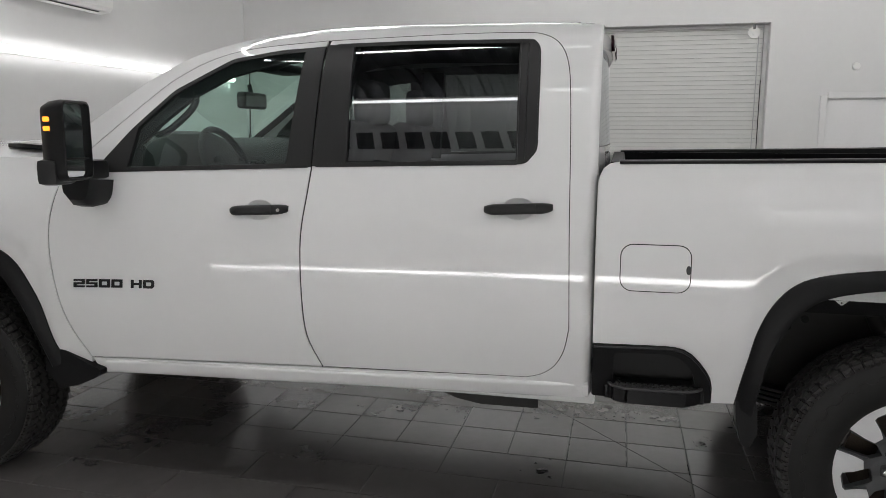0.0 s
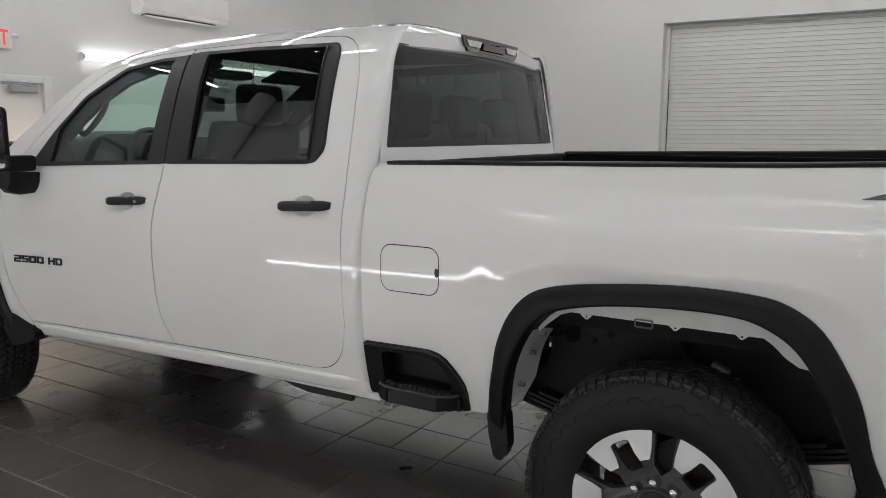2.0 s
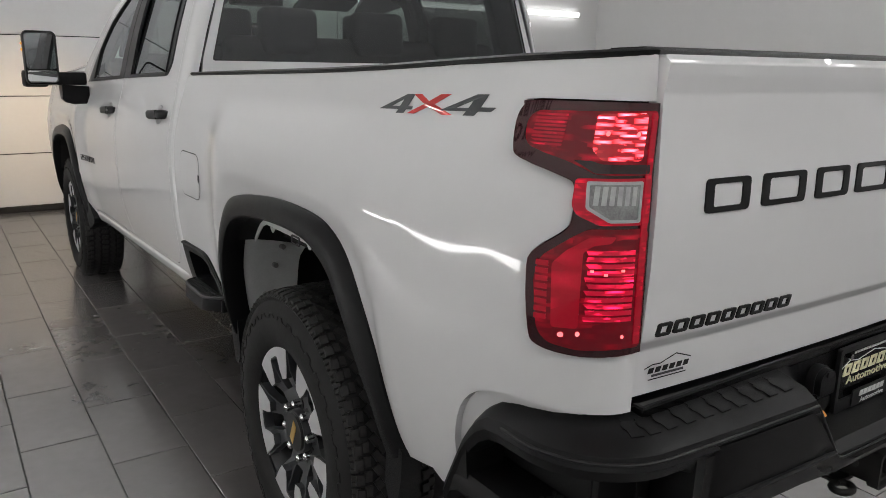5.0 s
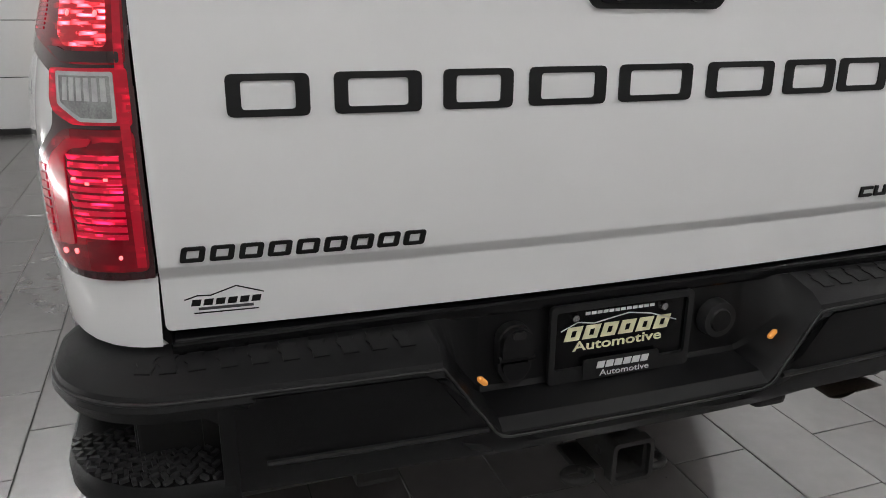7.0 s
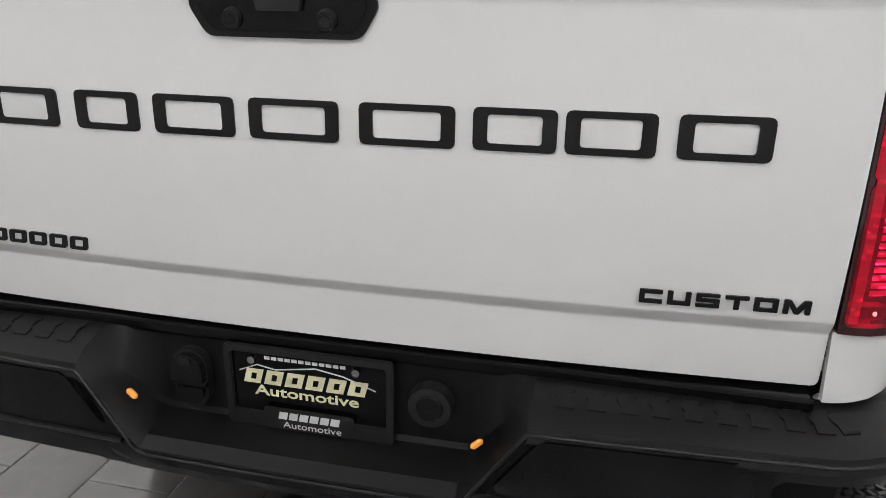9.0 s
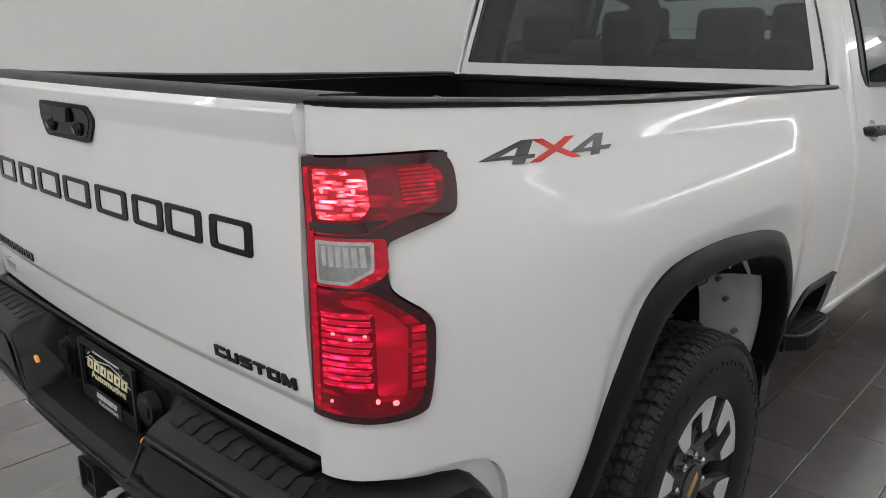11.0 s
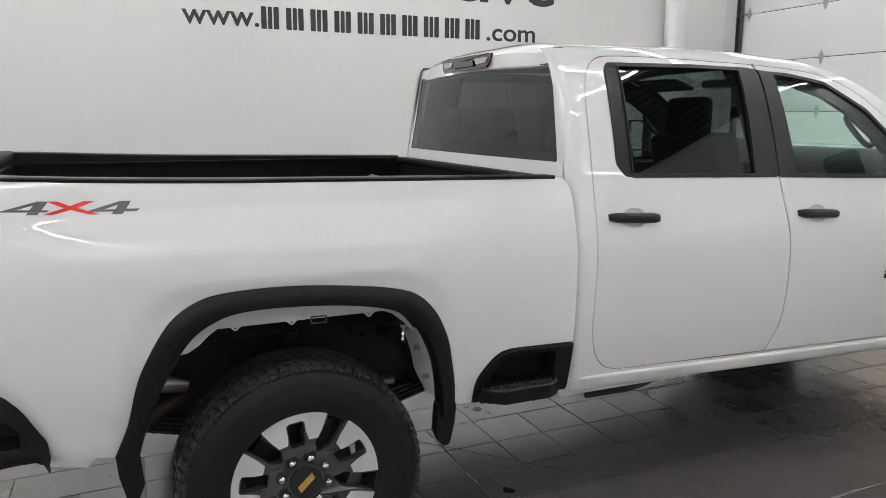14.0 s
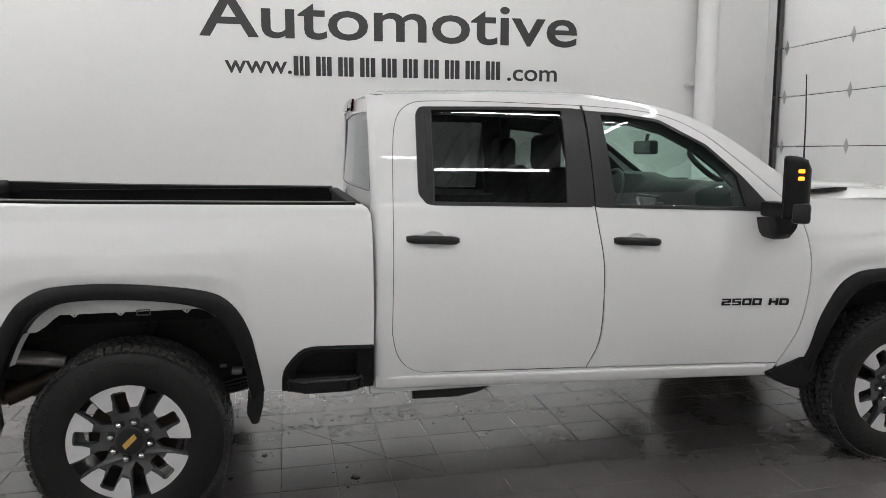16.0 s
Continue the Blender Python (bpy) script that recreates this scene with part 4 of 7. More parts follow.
for sgn in (-1, 1):
    F = side_fn(sgn)
    FB = side_fn(sgn, BED_CORNER)
    FC = side_fn(sgn, CAB_CORNER)

    def FG(u, z, off=0.0):
        """The rear door's pane, flatter than the body round it."""
        return Vector((sgn * (pane_x(z + 0.022 * (u - 1.1)) + off), u, z))

    # doors
    for kind, outer, dlo in (("front_door", fd_outer, dlo_f), ("rear_door", rd_outer, dlo_r)):
        hy0, hy1, hz = (2.328, 2.584, 1.310) if kind == "front_door" else (1.272, 1.530, 1.340)
        dish = [((hy0 + hy1) / 2 + 0.062 * math.cos(t), hz - 0.001 + 0.041 * math.sin(t)) for t in np.linspace(0, 2 * math.pi, 32, endpoint=False)]
        door = T(curved(kind, [shrink(outer, 0.0034), dlo, dish], F, PAINT, None, dz=0.0125))
        # recess plate and pull handle
        c = ((hy0 + hy1) / 2)
        rows = []
        for k, dp in ((1.0, 0.0), (0.93, 0.002), (0.82, 0.006), (0.64, 0.010), (0.4, 0.012), (0.12, 0.0125)):
            rows.append([F(c + (p[0] - c) * k, hz + 0.003 + (p[1] - hz - 0.003) * k, -dp) for p in dish + dish[:1]])
        part("handle_recess", loft(bmesh.new(), rows), PAINT, door, smooth=60)
        secs = []
        for k in range(15):
            t = k / 14
            yy = hy0 + (hy1 - hy0) * t
            zz = hz - 0.012 * (t - 0.5)
            o = 0.008 + 0.028 * sstep(0.0, 0.10, min(t, 1 - t))
            hh = 0.0195 * (0.62 + 0.38 * sstep(0, 0.12, min(t, 1 - t)))
            bx = F(yy, zz)
            secs.append([(bx.x + sgn * (o - dd), yy, zz + hh * v) for dd, v in ((0.0, -0.45), (0.0, 0.45), (0.004, 0.8), (0.012, 1.0), (0.03, 1.0), (0.03, -1.0), (0.012, -1.0), (0.004, -0.8))])
        hd = part("handle", loft(bmesh.new(), secs, closed=True), BLACK_SATIN, door, smooth=35)
        ye = hy0 + 0.24 * (hy1 - hy0)
        bx = F(ye, hz + 0.003).x + sgn * 0.023
        part("handle_joint", box(bmesh.new(), (bx, ye, hz + 0.003), (0.0275, 0.0022, 0.0385), 0.0008, 1), SEAL, door)
        if kind == "front_door" and sgn < 0:
            b0 = F(hy0 + 0.03, hz)
            part("lock_cylinder", cyl(bmesh.new(), (b0.x - 0.03, b0.y, hz + 0.004), (b0.x - 0.0375, b0.y, hz + 0.004), 0.0065, seg=14), STEEL, door, smooth=40)
        # black weatherstrip round the opening, glass, pillar covers
        inner = shrink(dlo, 0.016)
        curved("window_seal", [dlo, inner], F, SEAL, door, off=0.002, lip=0.02, du=0.2, dz=0.05)
        curved("belt_strip", [[(p[0], p[1]) for p in ((3.26, 1.447), (2.259, 1.480), (2.259, 1.494), (3.24, 1.461))] if kind == "front_door" else [(2.224, 1.482), (1.415, 1.5005), (1.415, 1.515), (2.224, 1.496)]], F, BLACK_SATIN, door, off=0.004, lip=0.012, du=0.2)
        if kind == "front_door":
            curved("window_glass", [round_poly(GL_F, 0.012)], F, GLASS_CLEAR, door, off=-0.008, lip=0, du=0.1, dz=0.05)
            curved("pillar_cover", [B_F], F, BLACK_SATIN, door, off=0.003, lip=0.012, du=0.2, dz=0.05)
            curved("mirror_sail", [TRI], F, BLACK_SATIN, door, off=0.003, lip=0.012, du=0.2, dz=0.05)
        else:
            curved("window_glass", [round_poly(GL_R, 0.012)], FG, GLASS_DARK, door, off=-0.008, lip=0, du=0.1, dz=0.05)
            curved("pillar_cover", [B_R], F, BLACK_SATIN, door, off=0.003, lip=0.012, du=0.2, dz=0.05)
            curved("pillar_cover", [round_poly(C_R, 0.006)], F, BLACK_SATIN, door, off=0.004, lip=0.012, du=0.2, dz=0.05)
            curved("glass_run", [C_IN], F, BLACK_SATIN, door, off=-0.001, lip=0.012, du=0.2, dz=0.05)
            curved("glass_run", [[(1.420, 1.516), (1.414, 1.516), (1.423, 1.968), (1.429, 1.968)]], F, BEAD, door, off=0.006, lip=0.01, du=0.2, dz=0.05)
        # inner door trim
        low = [(p[0], p[1]) for p in shrink(outer, 0.03) if p[1] < 1.46]
        curved("door_card", [low], F, CABIN, door, off=-0.085, lip=0, du=0.3, dz=0.2)
    # black rubber behind the joints between the doors
    for pts in (lift(CUT) + [(2.231, 1.995)], lift(FD) + lift(DOOR_TOP_F), lift(REAR_D) + [(2.205, 0.668)]):
        rows = []
        for i, p in enumerate(pts):
            a, b = Vector(pts[max(i - 1, 0)]), Vector(pts[min(i + 1, len(pts) - 1)])
            d = (b - a).normalized()
            n = Vector((-d.y, d.x)) * 0.008
            rows.append([F(p[0] + n.x * k, p[1] + n.y * k, -0.005) for k in (-1, 1)])
        T(part("door_seal", loft(bmesh.new(), rows), SEAL, None))
    # badge on the front door
    y0 = 3.329 if sgn < 0 else 2.928
    d = -1 if sgn < 0 else 1
    fdr = [o for o in bpy.data.objects if o.name.startswith("front_door")][-1]
    badge_word([(g, 0.0600 * k + (0.034 if k > 3 else 0), 0.0515) for k, g in enumerate((TWO, S_, O_, O_, H_, D_))], F, fdr, lambda u, v: (y0 + d * u, 0.9585 + v - 0.026 * (y0 + d * u - 3.15)), 0.0365, 0.004, 0.0018)
    # cab frame: sill, pillars and roof rail round the doors
    # one outline that runs round the door openings
    ring = [(3.275, 0.552), (1.135, 0.612), (1.163 - CAB_ARC, 0.618), (1.163 - CAB_ARC, 2.035), (1.163, 2.038)] + lift(ROOFLINE) + [(3.43, 1.47), (3.402, 1.448)] + lift(DOOR_TOP_F) + lift(REAR_D) + [(2.205, 0.656), (3.300, 0.622)]
    T(curved("cab_side", [ring], FC, PAINT, None, du=0.05))
    # rocker ledge under the doors
    secs = []
    for yy in np.linspace(1.125, 3.24, 14):
        zb = 0.606 - 0.0275 * (yy - 1.13)
        cut = 0.016 * (1 - sstep(1.13, 1.26, yy))
        ledge = [(0.004, 0.001), (0.012, 0.007), (0.030, 0.010), (0.052, 0.011), (0.060, 0.011), (0.066, 0.007), (0.069, 0.000)]
        row = [(sgn * (F(yy, zb + dz_).x * sgn - cut + o_), yy, zb + dz_) for dz_, o_ in ledge]
        w = F(yy, zb + 0.002).x * sgn - cut
        secs.append(row + [(sgn * (w - 0.03), yy, zb + 0.069), (sgn * (w - 0.05), yy, zb - 0.003), (sgn * (w - 0.012), yy, zb - 0.002)])
    T(part("rocker_panel", loft(bmesh.new(), secs, closed=True), PAINT, None, smooth=50))
    bm = box(bmesh.new(), (sgn * 0.84, 2.2, 0.60), (0.16, 2.2, 0.05), 0.01)
    T(part("sill_pinch", bm, PAINT_DULL, None))
    # front fender
    arch_f = [(4.05 + p[0] * 1.0, p[1] - 0.05) for p in ARCH_O]
    fender = [(3.32, 0.555), (3.306, 0.618)] + lift(FD) + [(3.425, 1.470), (3.485, 1.512), (3.8, 1.515), (4.3, 1.500), (4.75, 1.470), (4.93, 1.43), (4.95, 1.0), (4.92, 0.66)] + bez(arch_f, 3) + [(3.43, 0.59)]
    T(curved("front_fender", [shrink(fender, 0.002)], F, PAINT, None, du=0.07))
    # bed side with the lamp and step openings
    # rounded top front corner
    bed = [(1.112, 0.846)] + [(p[0], p[1]) for p in STEP[1:]] + bez(ARCH_O, 4) + bez(LOW_REAR, 3)[1:] + lift(LAMP, 3) + [(BED_END, 1.549 + tail_rise(BED_END))] + [(u, 1.549 + tail_rise(u) - 0.01545 * max(0.0, u + 0.93)) for u in (-1.14, -1.08, -1.02, -0.93, -0.84, -0.75, -0.66, -0.57, -0.48, -0.36, -0.2)] + [(0.3, 1.530), (0.93, 1.519), (1.035, 1.5165), (1.070, 1.510), (1.095, 1.492), (1.108, 1.462), (1.112, 1.425)]
    bs = T(curved("bed_side", [bed], FB, PAINT, None, du=0.04, dz=0.0125))
    # inner flange that shows between the body and the bumper
    low = bez(LOW_REAR, 3)[1:]
    T(curved("bed_side_flange", [low + [(p[0] - 0.034, p[1] - 0.042) for p in low[::-1]]], FB, PAINT, None, off=-0.016, lip=0.012, du=0.05))
    # drive badge
    f0, f1 = (-0.492, -0.882) if sgn < 0 else (-0.882, -0.492)
    dd = 1 if f1 > f0 else -1

    def dec(u, v, h, off=0.001):
        return FB(f0 + dd * u, 1.4475 + 0.80 * v - 0.026 * ((f0 + dd * u) + 0.69), off + h)
    for nm, loops, m in (
        ("decal_digit", [[(0.0, 0.012), (0.105, 0.050), (0.135, 0.050), (0.115, 0.018), (0.135, 0.018), (0.130, 0.010), (0.110, 0.010), (0.103, 0.0), (0.072, 0.0), (0.079, 0.010), (0.0, 0.010)], [(0.048, 0.018), (0.083, 0.018), (0.094, 0.036)]], DECAL_GREY),
        ("decal_cross", [[(0.116, 0.0), (0.146, 0.0), (0.194, 0.0185), (0.244, 0.0), (0.276, 0.0), (0.214, 0.025), (0.262, 0.050), (0.230, 0.050), (0.192, 0.0325), (0.160, 0.050), (0.130, 0.050), (0.176, 0.025)]], DECAL_RED),
        ("decal_digit", [[(0.238, 0.012), (0.335, 0.050), (0.365, 0.050), (0.350, 0.020), (0.39, 0.020), (0.378, 0.010), (0.345, 0.010), (0.337, 0.0), (0.306, 0.0), (0.313, 0.010), (0.238, 0.010)], [(0.285, 0.018), (0.318, 0.018), (0.328, 0.036)]], DECAL_GREY)):
        bm = prism(bmesh.new(), loops, dec, 0.0008)
        o = part(nm, bm, m, bs)
    if sgn < 0:
        loop = rrect(0.776, 1.052, 1.024, 1.226, 0.045, 5)
        curved("fuel_door_gap", [loop, shrink(loop, 0.0035)], F, SEAL, bs, off=0.0006, lip=0.0, du=0.3)
        curved("fuel_door", [shrink(loop, 0.0036)], F, PAINT, bs, off=0.0015, lip=0.004)
        # no hollow: the notch's shade is a dark grey disc on the door
        curved("finger_notch", [[(0.7855 + 0.0085 * math.cos(t), 1.137 + 0.0165 * math.sin(t)) for t in np.linspace(0, 2 * math.pi, 16, endpoint=False)]], F, CABIN_GREY, bs, off=0.0022, lip=0.002)
    # wheel-arch flares
    for yc, dz, rear in ((0.0, 0.0, True), (4.05, -0.05, False)):
        oo = bez([(p[0] + yc, p[1] + dz) for p in ARCH_O], 4)
        ii = bez([(p[0] + yc, p[1] + dz) for p in ARCH_I], 4)
        secs = []
        for a, b in zip(oo, ii):
            row = []
            for t, h in ((0.0, -0.002), (0.01, 0.007), (0.10, 0.019), (0.30, 0.027), (0.44, 0.0312), (0.62, 0.0328), (0.86, 0.034), (0.95, 0.030), (1.0, 0.016), (1.0, -0.045)):
                u, z = a[0] + (b[0] - a[0]) * t, a[1] + (b[1] - a[1]) * t
                row.append(F(a[0], a[1], 0) + Vector((sgn * (h - 0.006 * (t > 0.02)), u - a[0], z - a[1])))
            secs.append(row)
        T(part("wheel_arch_flare", loft(bmesh.new(), secs), BLACK, None, smooth=32))
        # mud guards at both ends of the flare
        for end, ypos in ((0, 1), (-1, -1)):
            if not rear and end == 0:
                continue
            a = oo[end]
            base = F(a[0], a[1]).x * sgn
            if rear:
                pts = [(a[0] - 0.002 * ypos, a[1] + 0.02), (a[0] - 0.075 * ypos, a[1] + 0.02), (a[0] - 0.085 * ypos, a[1] - 0.10), (a[0] - 0.062 * ypos, a[1] - 0.155), (a[0] - 0.030 * ypos, a[1] - 0.150), (a[0] - 0.008 * ypos, a[1] - 0.06)]
            else:
                pts = [(3.43, 0.655), (3.52, 0.66), (3.535, 0.55), (3.46, 0.475), (3.36, 0.50), (3.26, 0.545), (3.245, 0.575), (3.31, 0.60)]
            bm = prism(bmesh.new(), [round_poly(pts, 0.014)], lambda u, v, h: Vector((sgn * (base + 0.022 - h), u, v)), 0.055 if rear else 0.13)
            T(part("mud_guard", bm, BLACK, None, smooth=35))
        # wheel-house sheet
        secs = []
        for (a, b) in zip(ii, ii):
            row = []
            for t in np.linspace(0, 1, 7):
                k = 1 - 0.08 * t * t
                row.append((sgn * (1.0 - 0.355 * t), yc + (a[0] - yc) * k, 0.55 + dz + (a[1] - 0.55 - dz) * (1 - 0.20 * t ** 1.6)))
            secs.append(row)
        sl = [i for i, a in enumerate(ii) if a[1] - dz > (0.96 if rear else 0.80)]
        T(part("wheel_house", loft(bmesh.new(), [secs[i] for i in sl]), CHASSIS, None, smooth=60))
        # inner panel behind the tyre
        bm = box(bmesh.new(), (sgn * 0.56, yc, 0.80 + dz), (0.03, 1.05, 0.40))
        T(part("inner_panel", bm, CHASSIS, None))
        if rear:
            for yy in (-0.215, -0.022, 0.262):
                bm = prism(bmesh.new(), [[(-0.021, 0.0), (0.021, 0.0), (0.007, -0.012), (0.004, -0.015), (-0.004, -0.015), (-0.007, -0.012)], [(0.0038 * math.cos(t), -0.007 + 0.0036 * math.sin(t)) for t in np.linspace(0, 2 * math.pi, 8, endpoint=False)]], lambda u, v, h: Vector((sgn * (0.9425 + h), yy + u, 1.038 + v)), 0.003)
                T(part("flange_tab", bm, PAINT_DULL, None))
            lobe = [p for p in ii if p[1] > 0.95]
            under = [(-0.405, 0.958), (-0.372, 0.962), (-0.335, 0.985), (-0.300, 1.018), (-0.275, 1.035), (0.315, 1.040), (0.350, 1.028), (0.395, 0.990), (0.425, 0.960)]
            bm = prism(bmesh.new(), [[(p[0], p[1] + 0.014) for p in lobe] + under], lambda u, v, h: Vector((sgn * (0.945 - h), u, v)), 0.004)
            T(part("wheel_house_flange", bm, PAINT_DULL, None))
            bm = prism(bmesh.new(), [rrect(0.045, 1.018, 0.105, 1.047, 0.006), rrect(0.050, 1.023, 0.100, 1.042, 0.004)], lambda u, v, h: Vector((sgn * (0.944 + h), u, v)), 0.004)
            T(part("wire_clip", bm, DARK_METAL, None))
            # flat discs in darker black give the shade of holes in the inner panel
            for yy, zz, r in ((0.44, 0.86, 0.034), (0.35, 0.845, 0.012), (0.29, 0.88, 0.016), (-0.43, 0.90, 0.036), (-0.34, 0.93, 0.010)):
                T(part("panel_hole", cyl(bmesh.new(), (sgn * 0.574, yy, zz), (sgn * 0.5785, yy, zz), r, r * 0.94, seg=18), LINER, None, smooth=40))
            T(part("wheel_house_end", box(bmesh.new(), (sgn * 0.70, 0.545, 0.88), (0.27, 0.012, 0.30), 0.003, 1), CHASSIS, None))
            if sgn < 0:
                br = box(bmesh.new(), (-0.61, -0.105, 0.812), (0.045, 0.065, 0.050), 0.008, 2, rot=Matrix.Rotation(radians(24), 4, "X"))
                box(br, (-0.61, -0.15, 0.79), (0.020, 0.05, 0.016), 0.004, 1)
            else:
                br = cyl(bmesh.new(), (0.60, 0.425, 0.640), (0.60, 0.475, 0.636), 0.022, seg=16)
                box(br, (0.61, 0.385, 0.672), (0.03, 0.034, 0.012), 0.003, 1)
                # short pipe added to give a light grey rounded highlight here
                T(part("silencer_end", tube(bmesh.new(), [(0.60, -0.36, 0.735), (0.61, -0.44, 0.755), (0.60, -0.58, 0.765)], [0.030, 0.036, 0.036], 14), STEEL, None, smooth=60))
            T(part("axle_bracket", br, ALU, None, smooth=40))
            # pressed plates that follow the ends of the arch, wide at the front
            for e, zlo, inn in ((1, 0.64, 0.235), (-1, 0.80, 0.09)):
                edge = [p for p in ii if p[0] * e > 0 and zlo < p[1] < 1.055]
                rows = []
                for p in edge:
                    w = inn * (0.55 + 0.45 * sstep(0.66, 0.74, p[1]) + 0.35 * sstep(0.86, 1.02, p[1]))
                    o = 0.004 + 0.020 * sstep(1.09, 1.0, p[1])
                    rows.append([(sgn * (1.0 - w * t), p[0] + e * (o - 0.035 * t - 0.012 * math.sin(math.pi * min(1, t * 2.2))), p[1] + 0.004) for t in (0, 0.1, 0.2, 0.32, 0.45, 0.6, 0.8, 0.96, 1.0)])
                pl = T(part("arch_plate", loft(bmesh.new(), rows), PAINT_DULL, None, smooth=50))
                if e > 0:
                    for k, t in ((0.22, 0.5), (0.45, 0.62), (0.62, 0.7), (0.84, 0.5)):
                        p = edge[int(k * (len(edge) - 1))]
                        c = Vector((sgn * (1.0 - inn * t), p[0] + 0.006, p[1]))
                        part("plug", cyl(bmesh.new(), c + Vector((0, 0.02, 0)), c + Vector((0, -0.022, 0)), 0.010, 0.009, seg=12), STEEL, pl, smooth=40)
    # side step let into the bed
    st = curved("side_step", [round_poly(STEP + [(1.112, 0.628)], 0.012), round_poly([(1.035, 0.815), (0.845, 0.821), (0.805, 0.812), (0.772, 0.785), (0.748, 0.748), (0.738, 0.700), (1.035, 0.695)], 0.02)], F, BLACK, None, off=0.008, lip=0.06, du=0.08)
    T(st)
    bm = bmesh.new()
    pts = [(1.06, -0.03), (0.705, -0.03), (0.712, 0.030), (0.735, 0.066), (0.780, 0.094), (0.985, 0.094), (1.035, 0.072), (1.056, 0.030)]
    prism(bm, [pts], lambda u, v, h: Vector((sgn * (0.945 + v * (1.0 if h > 0.02 else 1.06)), u, 0.634 + h)), 0.056)
    bmesh.ops.bevel(bm, geom=bm.edges[:], offset=0.006, segments=2, affect="EDGES")
    part("tread_plate", bm, BLACK, st, smooth=40)
    bm = box(bmesh.new(), (sgn * 0.905, 0.885, 0.745), (0.012, 0.36, 0.20))
    box(bm, (sgn * 0.94, 0.885, 0.655), (0.09, 0.36, 0.05), 0.004, 1)
    part("step_back", bm, BLACK, st)
    for i in range(15):
        for j in range(6):
            yy = 0.742 + 0.0205 * i + (0.01025 if j % 2 else 0)
            v = -0.012 + 0.0178 * j
            e = max(0.0, v - 0.030) * 0.75
            if not 0.730 + e < yy < 1.040 - e:
                continue
            ang = [radians(60 * q + 30) for q in range(6)]
            bm = bmesh.new()
            loft(bm, [[(sgn * (0.945 + v + r * math.sin(q)), yy + r * math.cos(q), z) for q in ang] for r, z in ((0.0100, 0.688), (0.0080, 0.6955))], closed=True)
            part("tread_lug", bm, TREAD, st)
    rim = [(1.108, 0.840)] + [(p[0] + 0.003, p[1] - 0.003) for p in STEP[1:9]]
    bm = loft(bmesh.new(), [[F(p[0] + 0.000, p[1] - 0.011, 0.009), F(p[0], p[1] - 0.007, 0.014), F(p[0], p[1] - 0.001, 0.013), F(p[0], p[1] + 0.001, 0.006)] for p in rim])
    part("edge_bead", bm, BEAD, st, smooth=40)
    ry = smooth_line([(0.716, 0.030), (0.738, 0.064), (0.782, 0.089), (0.88, 0.0905), (0.980, 0.089), (1.030, 0.069), (1.050, 0.030)], 3)
    part("tread_rim", tube(bmesh.new(), [(sgn * (0.945 + q[1]), q[0], 0.690) for q in ry], 0.0065, 8), TREAD, st, smooth=60)

# ---- roof and windshield: one skin over the two roof lines ----
RL = lift(ROOFLINE, 5)
FC_ = side_fn(1, CAB_CORNER)


def top_point(i, s):
    y, z = RL[i]
    x = FC_(y, z).x
    k = sstep(2.45, 3.3, y)
    return Vector((s * x, y + 0.16 * k * (1 - s * s), z + (0.045 * (1 - k) + 0.02 * k) * (1 - s ** 4)))


SPLIT = next(i for i, p in enumerate(RL) if p[0] > 2.62)
ss = np.linspace(-1, 1, 25)
rows = [[top_point(i, s) for s in ss] for i in range(SPLIT + 1)]
T(part("roof", loft(bmesh.new(), rows), PAINT, None, smooth=60))
rows = [[top_point(i, s) for s in ss] for i in range(SPLIT, len(RL))]
T(part("windshield", loft(bmesh.new(), rows), GLASS_CLEAR, None, smooth=60))
rows = [[top_point(i, s) + Vector((0, 0, -0.006)) for s in ss] for i in range(SPLIT, SPLIT + 2)]
T(part("windshield_shade_band", loft(bmesh.new(), rows), CABIN, None, smooth=60))
for sgn in (-1, 1):
    rows = [[top_point(i, sgn * s) + Vector((0, 0, -0.006)) for s in (0.999, 0.96, 0.92)] for i in range(SPLIT, len(RL))]
    T(part("pillar_trim", loft(bmesh.new(), rows), CABIN, None, smooth=60))
# roof antenna fin
bm = loft(bmesh.new(), [[(0.012 * a, 2.30 + 0.10 * b, 2.068 + 0.0 * b) for a, b in ((-1, -0.5), (1, -0.5), (0.6, 0.5), (-0.6, 0.5))], [(0.004 * a, 2.28 + 0.03 * b, 2.125) for a, b in ((-1, -0.5), (1, -0.5), (0.6, 0.5), (-0.6, 0.5))]], closed=True)
T(part("roof_fin", bm, PAINT, None))

# ---- back of the cab ----
W_B, W_T = 0.838, 0.726
back_o = [(-0.895, 0.75), (0.895, 0.75), (0.885, 1.50), (0.873, 1.58), (0.735, 2.02), (-0.735, 2.02), (-0.873, 1.58), (-0.885, 1.50)]
back_h = round_poly([(-W_B, 1.566), (W_B, 1.566), (W_T, 1.972), (-W_T, 1.972)], 0.012)


def back_fn(u, z, off=0.0):
    k = min(1.0, max(0.0, (z - 1.5) / 0.46))
    return Vector((u, 1.082 + 0.024 * k + (0.022 + 0.018 * k) * (u / 0.8) ** 2 - off, z))


T(curved("cab_back", [back_o, back_h], back_fn, PAINT, None, off=-0.004, lip=0.02, du=0.08, dz=0.05))
T(curved("rear_window", [shrink(back_h, 0.001)], back_fn, GLASS_DARK, None, off=-0.0045, lip=0, du=0.1, dz=0.05))
T(curved("rear_window_seal", [back_h, shrink(back_h, 0.004)], back_fn, SEAL, None, off=-0.003, lip=0.006, du=0.1, dz=0.05))
